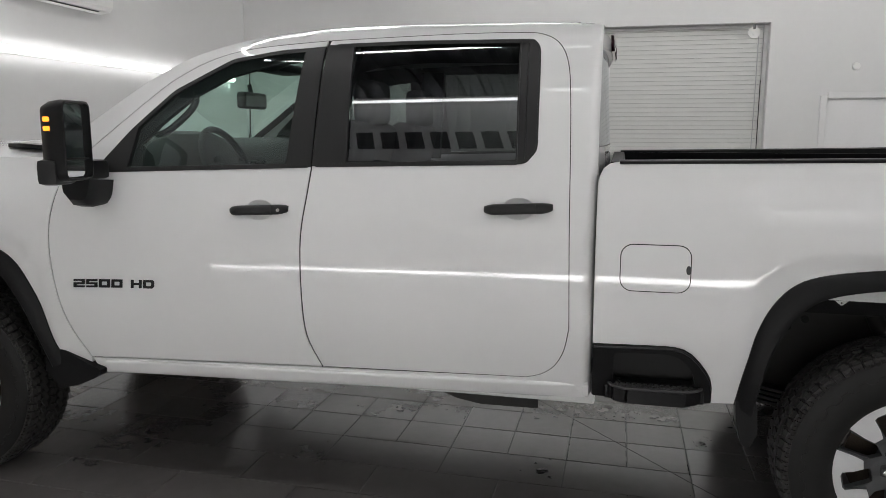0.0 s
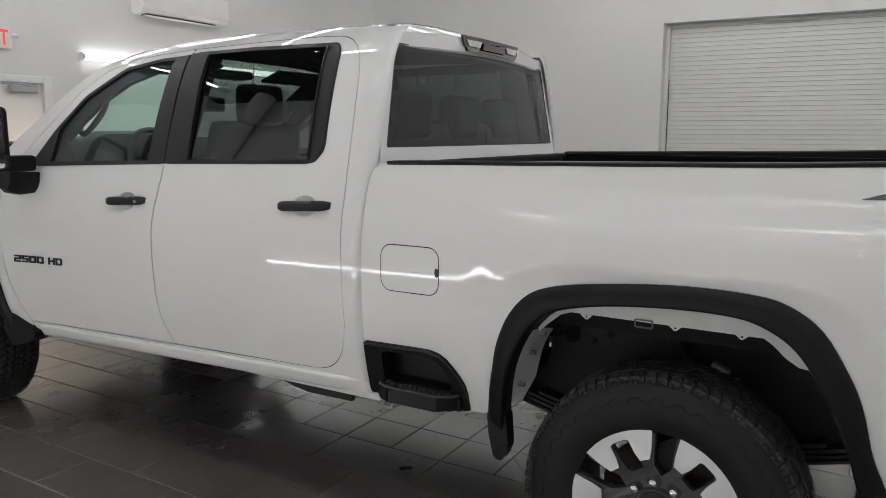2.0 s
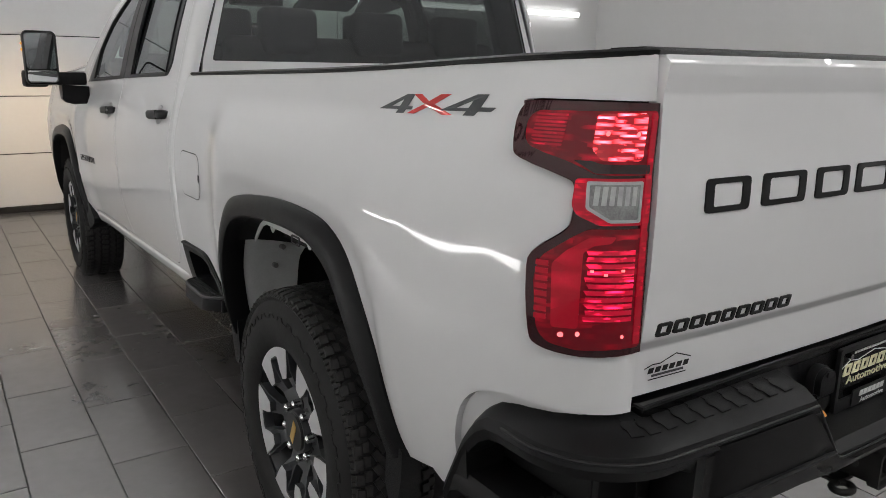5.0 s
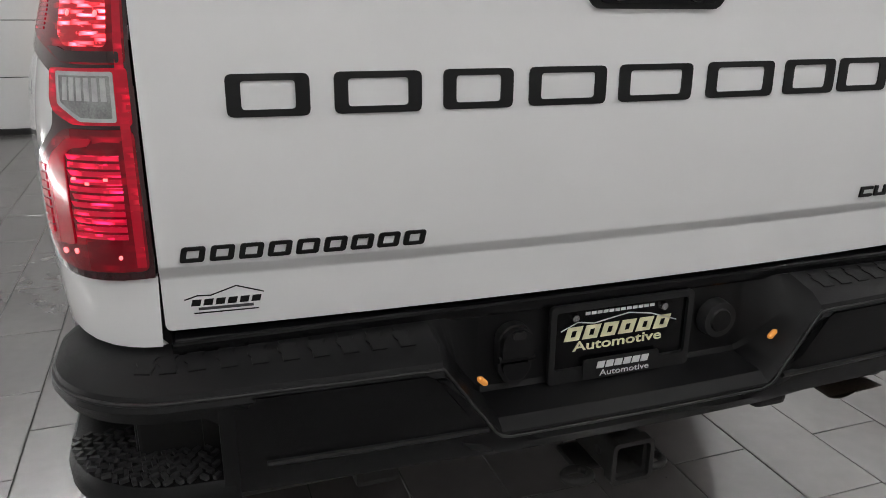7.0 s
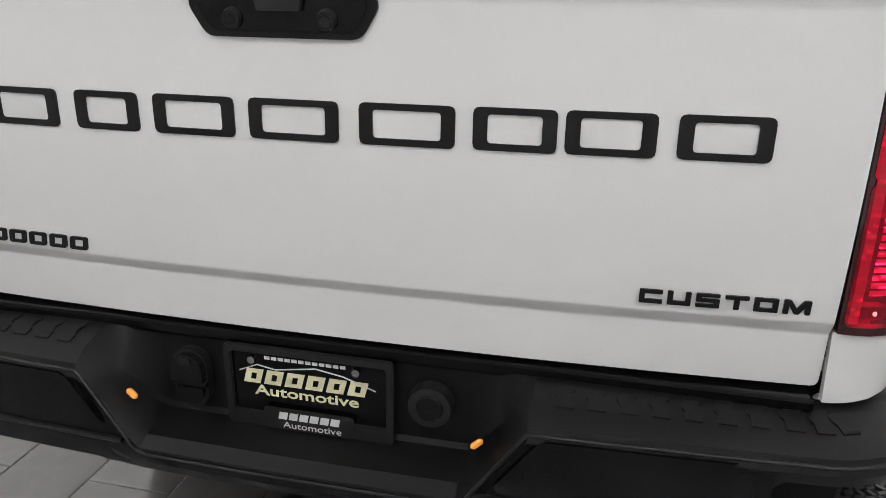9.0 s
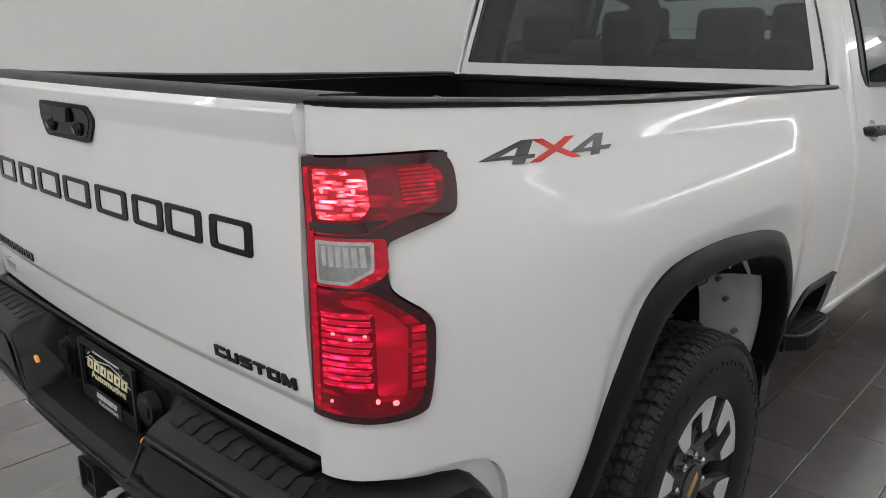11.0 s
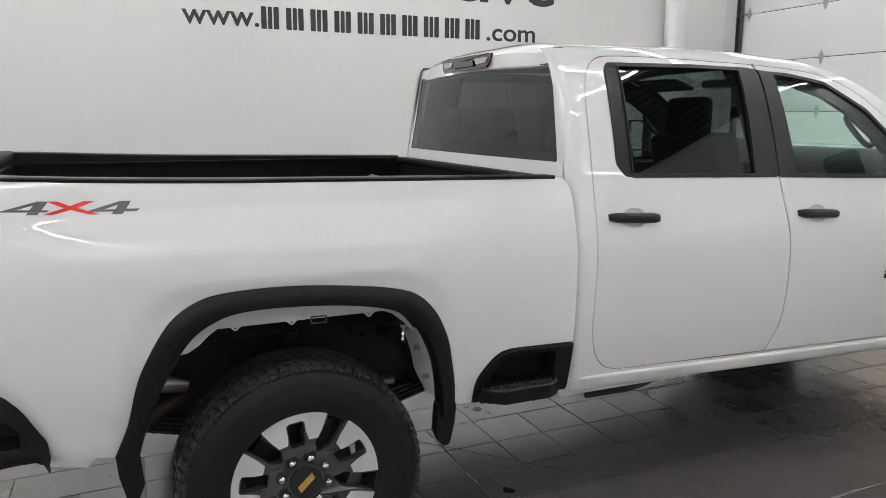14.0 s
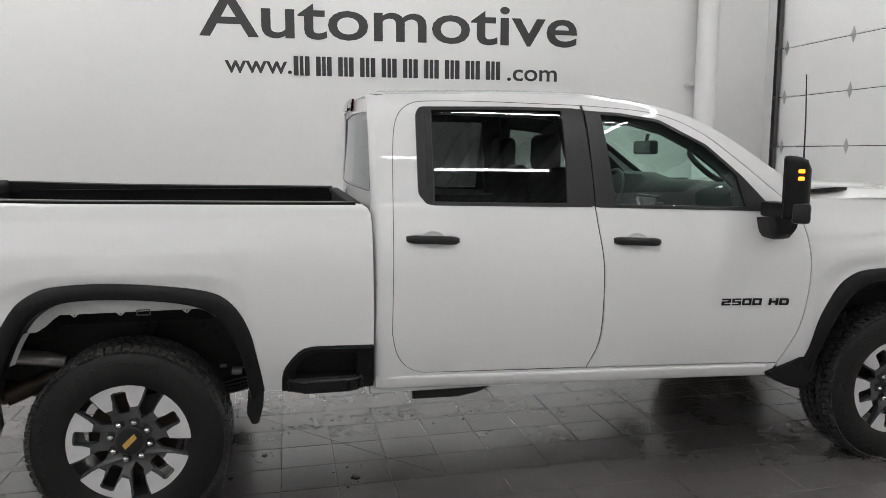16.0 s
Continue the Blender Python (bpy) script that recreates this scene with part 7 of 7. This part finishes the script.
    part("brake_caliper", bm, CHASSIS, w)
    # outer lip
    bm = bmesh.new()
    pr = [(0.090, 0.252), (0.102, 0.262), (0.109, 0.276), (0.112, 0.288), (0.106, 0.293), (0.090, 0.286)]
    rows = [[bm.verts.new((x, r * math.cos(2 * math.pi * k / 72), r * math.sin(2 * math.pi * k / 72))) for x, r in pr] for k in range(72)]
    for k in range(72):
        a, b = rows[k], rows[(k + 1) % 72]
        for i in range(len(pr)):
            bm.faces.new((a[i], a[(i + 1) % len(pr)], b[(i + 1) % len(pr)], b[i]))
    part("rim_lip", bm, WHEEL_GREY, w, smooth=40)

    def pol(r, deg):
        return (r * math.sin(radians(deg)), r * math.cos(radians(deg)))

    def face(u, v, h):
        r = math.hypot(u, v)
        return Vector((0.078 + 0.040 * sstep(0.08, 0.24, r) + h, u, v))
    # grey spider under the machined petals
    for k in range(5):
        c = 72 * k
        out = [pol(0.075, c - 36), pol(0.105, c - 36), pol(0.145, c - 25), pol(0.20, c - 27.5), pol(0.256, c - 28.5)] + [pol(0.258, c + q) for q in (-20, -10, 0, 10, 20)] + [pol(0.256, c + 28.5), pol(0.20, c + 27.5), pol(0.145, c + 25), pol(0.105, c + 36), pol(0.075, c + 36), pol(0.075, c)]
        slot = round_poly([pol(0.135, c - 11.0), pol(0.236, c - 7.2), pol(0.236, c + 7.2), pol(0.135, c + 11.0)], 0.010)
        bm = prism(bmesh.new(), [out, slot], face, -0.030)
        part("spoke", bm, WHEEL_GREY, w)
        pet = [pol(0.165, c - 13), pol(0.172, c - 24), pol(0.205, c - 26), pol(0.282, c - 27)] + [pol(0.284, c + q) for q in (-20, -10, 0, 10, 20)] + [pol(0.282, c + 27), pol(0.205, c + 26), pol(0.172, c + 24), pol(0.165, c + 13), pol(0.195, c + 9.3), pol(0.234, c + 7.8), pol(0.239, c + 5), pol(0.239, c - 5), pol(0.234, c - 7.8), pol(0.195, c - 9.3)]
        part("petal_base", prism(bmesh.new(), [pet], lambda u, v, h: Vector((0.1195 + h, u, v)), -0.034), WHEEL_GREY, w)
        part("petal_face", prism(bmesh.new(), [shrink(pet, 0.0012)], lambda u, v, h: Vector((0.1195 + h, u, v)), 0.002), MACHINED, w)
    bm = cyl(bmesh.new(), (0.04, 0, 0), (0.080, 0, 0), 0.112, 0.104, seg=48)
    part("hub_plate", bm, WHEEL_GREY, w, smooth=40)
    for k in range(8):
        a = radians(45 * k + 22.5)
        y_, z_ = 0.0865 * math.cos(a), 0.0865 * math.sin(a)
        part("lug_nut", cyl(bmesh.new(), (0.070, y_, z_), (0.106, y_, z_), 0.0155, 0.0125, seg=12), CHROME, w, smooth=40)
        part("lug_dome", cyl(bmesh.new(), (0.106, y_, z_), (0.1115, y_, z_), 0.0125, 0.006, seg=12), CHROME, w, smooth=60)
        part("lug_seat", cyl(bmesh.new(), (0.070, y_, z_), (0.0832, y_, z_), 0.0245, 0.0235, seg=18), WHEEL_DARK, w, smooth=40)
    cap = part("centre_cap", cyl(bmesh.new(), (0.078, 0, 0), (0.112, 0, 0), 0.066, 0.060, seg=40), WHEEL_DARK, w, smooth=40)
    part("cap_ring", cyl(bmesh.new(), (0.078, 0, 0), (0.104, 0, 0), 0.0695, 0.0675, seg=40), WHEEL_GREY, w, smooth=40)
    bm = prism(bmesh.new(), [[(-0.050, -0.012), (0.040, -0.012), (0.050, 0.012), (-0.040, 0.012)]], lambda u, v, h: Vector((0.1125 + h, u * 0.8 * math.cos(0.6) - v * math.sin(0.6), u * 0.8 * math.sin(0.6) + v * math.cos(0.6))), 0.002)
    part("emblem", bm, GOLD, w)
    return w


w0 = build_wheel()
spots = [(0.895, 0.0, 0.452, 0, 9), (-0.895, 0.0, 0.452, 180, 30), (0.885, 4.05, 0.452, 0, 30), (-0.885, 4.05, 0.452, 180, 12)]
for k, (x, y, z, rz, spin) in enumerate(spots):
    m = Matrix.Translation((x, y, z)) @ Matrix.Rotation(radians(rz), 4, "Z") @ Matrix.Rotation(radians(spin), 4, "X")
    if k:
        tagged(copy_thing(w0, m), group="wheels of the pickup")
    else:
        w0.matrix_basis = m
        tagged(w0, group="wheels of the pickup")

# ---- cabin ----


def seat(x, y, w, name="front_seat", rear=False):
    e = T(part(name, box(bmesh.new(), (x, y, 1.06), (w, 0.50, 0.16), 0.05, 3), CLOTH, None, smooth=40))
    part("backrest", box(bmesh.new(), (x, y - 0.27, 1.38), (w, 0.15, 0.60), 0.06, 3, rot=Matrix.Rotation(radians(14 if not rear else 8), 4, "X")), CLOTH, e, smooth=40)
    for hx in ((x,) if w < 0.8 else (x - 0.45, x, x + 0.45)):
        part("headrest", box(bmesh.new(), (hx, y - 0.36, 1.755 if not rear else 1.70), (0.26, 0.11, 0.20), 0.045, 3), CLOTH, e, smooth=40)
        for dx in (-0.05, 0.05):
            part("headrest_post", cyl(bmesh.new(), (hx + dx, y - 0.355, 1.58), (hx + dx, y - 0.36, 1.69), 0.007, seg=8), CHROME, e)
    return e


seat(-0.42, 2.52, 0.54)
seat(0.42, 2.52, 0.54)
seat(0.0, 1.62, 1.44, "rear_bench", True)
bm = box(bmesh.new(), (0, 2.55, 1.10), (0.28, 0.75, 0.30), 0.04, 3)
T(part("centre_console", bm, CABIN, None, smooth=40))
secs = []
for x in np.linspace(-0.86, 0.86, 15):
    b = 0.035 * (1 if abs(x + 0.42) < 0.22 else 0)
    secs.append([(x, 3.46, 1.510), (x, 3.32, 1.570 + b * 0.3), (x, 3.18, 1.592 + b), (x, 3.08, 1.578 + b), (x, 3.02, 1.52), (x, 3.005, 1.44), (x, 3.04, 1.20), (x, 3.12, 0.95), (x, 3.46, 0.9)])
da = T(part("dashboard", loft(bmesh.new(), secs, closed=True), CABIN_GREY, None, smooth=40))
part("centre_screen", box(bmesh.new(), (0.02, 2.995, 1.40), (0.26, 0.02, 0.15), 0.008), SCREEN, da)
part("screen_bezel", box(bmesh.new(), (0.02, 3.005, 1.40), (0.29, 0.02, 0.18), 0.01), CABIN_GREY, da)
part("glovebox_trim", box(bmesh.new(), (0.48, 3.00, 1.32), (0.50, 0.012, 0.05), 0.005), CABIN_GREY, da)
for x in (-0.78, -0.16, 0.20, 0.78):
    part("air_vent", box(bmesh.new(), (x, 2.995, 1.415), (0.10, 0.015, 0.07), 0.01), CABIN_GREY, da)
bm = bmesh.new()
tl_ = Matrix.Translation((-0.42, 2.91, 1.460)) @ Matrix.Rotation(radians(66), 4, "X")
tube(bm, [tl_ @ Vector((0.19 * math.cos(t), 0.19 * math.sin(t), 0)) for t in np.linspace(0, 2 * math.pi, 41)], 0.017, 10)
sw = T(part("steering_wheel", bm, CABIN, None, smooth=60))
bm = box(bmesh.new(), (0, 0, 0), (0.15, 0.11, 0.05), 0.02, 2)
for a in (0, 180, 270):
    box(bm, (0.12 * math.cos(radians(a)), 0.12 * math.sin(radians(a)), 0), (0.10 if a != 270 else 0.04, 0.035 if a != 270 else 0.10, 0.02), 0.006, 1)
bmesh.ops.transform(bm, matrix=tl_, verts=bm.verts[:])
part("airbag_hub", bm, CABIN, sw, smooth=40)
part("steering_column", cyl(bmesh.new(), (-0.42, 2.93, 1.450), (-0.42, 3.10, 1.37), 0.05, seg=14), CABIN, sw)
# inside mirror and headliner
im = T(part("inside_mirror", box(bmesh.new(), (0.0, 2.985, 1.79), (0.26, 0.05, 0.088), 0.02, 3), CABIN, None, smooth=40))
part("mirror_stalk", tube(bmesh.new(), [(0, 2.985, 1.80), (0, 2.992, 1.84), (0, 3.00, 1.875)], 0.012, 8), CABIN, im)
part("mirror_pane", box(bmesh.new(), (0.0, 2.9592, 1.79), (0.23, 0.002, 0.065)), SCREEN, im)
bm = box(bmesh.new(), (0, 2.82, 1.955), (0.32, 0.14, 0.05), 0.02, 2)
T(part("overhead_console", bm, CABIN, None, smooth=40))
rows = [[top_point(i, s * 0.985) + Vector((0, 0, -0.035)) for s in ss] for i in range(2, SPLIT + 1)]
T(part("headliner", loft(bmesh.new(), rows), HEADLINER, None, smooth=60))
for x in (-0.42, 0.42):
    bm = box(bmesh.new(), (x, 2.68, 1.955), (0.40, 0.16, 0.02), 0.008, 2, rot=Matrix.Rotation(radians(-20), 4, "X"))
    T(part("sun_visor", bm, HEADLINER, None))
# grab handles on the front pillars
for sgn in (-1, 1):
    strip = []
    for y, z, w in ((3.27, 1.500, 0.13), (3.20, 1.600, 0.11), (3.04, 1.735, 0.095), (2.90, 1.840, 0.090), (2.74, 1.918, 0.085), (2.56, 1.962, 0.080), (2.38, 1.978, 0.075), (2.28, 1.982, 0.07)):
        row = [FC_(y + 0.02, z + 0.02, -0.035), FC_(y - 0.62 * w, z - 0.78 * w, -0.060), FC_(y - 0.66 * w, z - 0.80 * w, -0.085), FC_(y + 0.02, z + 0.02, -0.11)]
        strip.append([Vector((sgn * abs(q.x), q.y, q.z)) for q in row])
    T(part("pillar_trim", loft(bmesh.new(), strip, closed=True), CABIN, None, smooth=40))
    ring = []
    for t in np.linspace(0, 2 * math.pi, 25):
        a, b = 0.135 * math.copysign(abs(math.cos(t)) ** 0.7, math.cos(t)), 0.056 * math.copysign(abs(math.sin(t)) ** 0.8, math.sin(t))
        ring.append((sgn * (0.785 + 0.25 * b), 2.955 - 0.80 * a - 0.60 * b, 1.710 + 0.60 * a - 0.80 * b))
    T(part("grab_handle", tube(bmesh.new(), ring, 0.015, 10), CABIN_GREY, None, smooth=60))
bm = box(bmesh.new(), (0, 1.16, 1.28), (1.6, 0.03, 0.56), 0.01)
T(part("cab_back_trim", bm, CABIN, None))

# ---- floor: grout bed and tiles ----
P = 0.295
bm = box(bmesh.new(), ((XL + XR) / 2, (YB + YF) / 2, FZ - 0.105), (XR - XL + 0.5, YF - YB + 0.5, 0.2))
for v in bm.verts:
    v.co.z += FS * v.co.y
floor = tagged(part("floor", bm, GROUT, None), "charcoal porcelain floor tiles with dark joints, a little worn", "floor", kind="structure")


def tile_mesh(w, l):
    me = bpy.data.meshes.new("tile")
    bm = bmesh.new()
    g, c = 0.0018, 0.003
    for a, z in ((g, -0.004), (g, 0.002 - c * 0.4), (g + c, 0.002)):
        [bm.verts.new((x, y, z)) for x, y in ((a, a), (w - a, a), (w - a, l - a), (a, l - a))]
    bm.verts.ensure_lookup_table()
    v = bm.verts
    for k in (0, 4):
        for i in range(4):
            j = (i + 1) % 4
            bm.faces.new((v[k + i], v[k + j], v[k + 4 + j], v[k + 4 + i]))
    bm.faces.new((v[8], v[9], v[10], v[11]))
    bm.to_mesh(me)
    bm.free()
    me.materials.append(TILE)
    return me


SQ, RC = tile_mesh(P, P), tile_mesh(P, 2 * P)
rest_v, rest_f = [], []
count = 0
i0, i1 = math.floor((XL + 0.2) / P), math.floor((XR + 0.2) / P)
for i in range(i0, i1 + 1):
    x = -0.20 + P * i
    squares = 0 <= i <= 1
    length = P if squares else 2 * P
    y = 0.36 - 12 * 2 * P + (0.0 if squares else (P if i % 2 else 0.0)) - 8 * 2 * P
    while y < YF:
        sq = squares or (2 <= i <= 3 and -0.3 < y < 1.0)
        for yy in ((y, y + P) if (sq and not squares) else (y,)):
            if yy + length < YB or x + P < XL or x > XR:
                continue
            x0 = x
            near = (-2.3 < x < 2.4 and -2.4 < yy < 4.3) and count < 300
            m = SQ if sq else RC
            if near:
                ob = new("tile", m)
                ob.matrix_basis = pose(x0, yy, FZ + FS * yy + random.uniform(-0.0006, 0.0006), math.degrees(math.atan(FS)))
                ob.parent = floor
                count += 1
            else:
                k = len(rest_v)
                dz = FZ + random.uniform(-0.0006, 0.0006)
                rest_v += [(v.co.x + x0, v.co.y + yy, v.co.z + dz + FS * (v.co.y + yy)) for v in m.vertices]
                rest_f += [[k + a for a in p.vertices] for p in m.polygons]
        y += length
tagged(rel(mesh_ob("tiles", rest_v, rest_f, TILE), floor), kind="stuff")

# a straight saw cut across the tiles under the bed
a, b = Vector((-0.62, 0.375, 0)), Vector((0.62, 1.475, 0))
n = Vector((-(b - a).y, (b - a).x, 0)).normalized() * 0.0016


def on_floor(p, h):
    return (p.x, p.y, FZ + FS * p.y + h)


bm = loft(bmesh.new(), [[on_floor(q + n, 0.0021), on_floor(q + n * 0.9, 0.0034), on_floor(q - n * 0.9, 0.0034), on_floor(q - n, 0.0021)] for q in (a, b)], closed=True)
rel(part("saw_cut", bm, GROUT, None), floor)
# drips of water on the tiles behind the tyres
rnd = random.Random(8)


def wet_patch(cx, cy, spread, n):
    bm = bmesh.new()
    for k in range(n):
        r = spread * (0.22 if k == 0 else rnd.uniform(0.02, 0.07))
        an, d = rnd.uniform(0, 6.28), (0 if k == 0 else spread * rnd.uniform(0.2, 1.0))
        c = Vector((cx + d * math.cos(an) * 1.4, cy + d * math.sin(an), 0))
        ring = []
        for i in range(14):
            t = 2 * math.pi * i / 14
            q = c + Vector((math.cos(t) * 1.3, math.sin(t), 0)) * r * rnd.uniform(0.65, 1.2)
            ring.append(q)
        top = bm.verts.new(on_floor(c, 0.0029))
        lo = [bm.verts.new(on_floor(q, 0.0022)) for q in ring]
        mid = [bm.verts.new(on_floor(c + (q - c) * 0.82, 0.0027)) for q in ring]
        for i in range(14):
            j = (i + 1) % 14
            bm.faces.new((lo[i], lo[j], mid[j], mid[i]))
            bm.faces.new((mid[i], mid[j], top))
    return tagged(part("wet_patch", bm, WET, None, smooth=60), "small glossy wet spots on the charcoal floor tile", "water", kind="stuff")


wet_patch(0.19, 0.56, 0.085, 16)
wet_patch(0.46, 0.385, 0.06, 9)
wet_patch(-0.62, 0.60, 0.05, 7)
wet_patch(0.60, 1.05, 0.14, 7)
wet_patch(-0.35, 1.35, 0.13, 7)

# grit and small chips lying about on the tiles
bm = bmesh.new()
for k in range(120):
    x, y = rnd.uniform(-2.3, 2.6), rnd.uniform(-1.6, 4.0)
    r = rnd.uniform(0.0018, 0.0055)
    vs_ = [bm.verts.new(on_floor(Vector((x + r * math.cos(a) * rnd.uniform(0.6, 1.4), y + r * math.sin(a) * rnd.uniform(0.6, 1.4), 0)), 0.0021)) for a in (0.2, 1.5, 2.7, 4.0, 5.2)]
    tip = bm.verts.new(on_floor(Vector((x, y, 0)), 0.0021 + r * 0.8))
    for i in range(5):
        bm.faces.new((vs_[i], vs_[(i + 1) % 5], tip))
tagged(part("floor_grit", bm, GROUT, None), "small dark chips of grit on the floor tiles", "grit", kind="stuff")
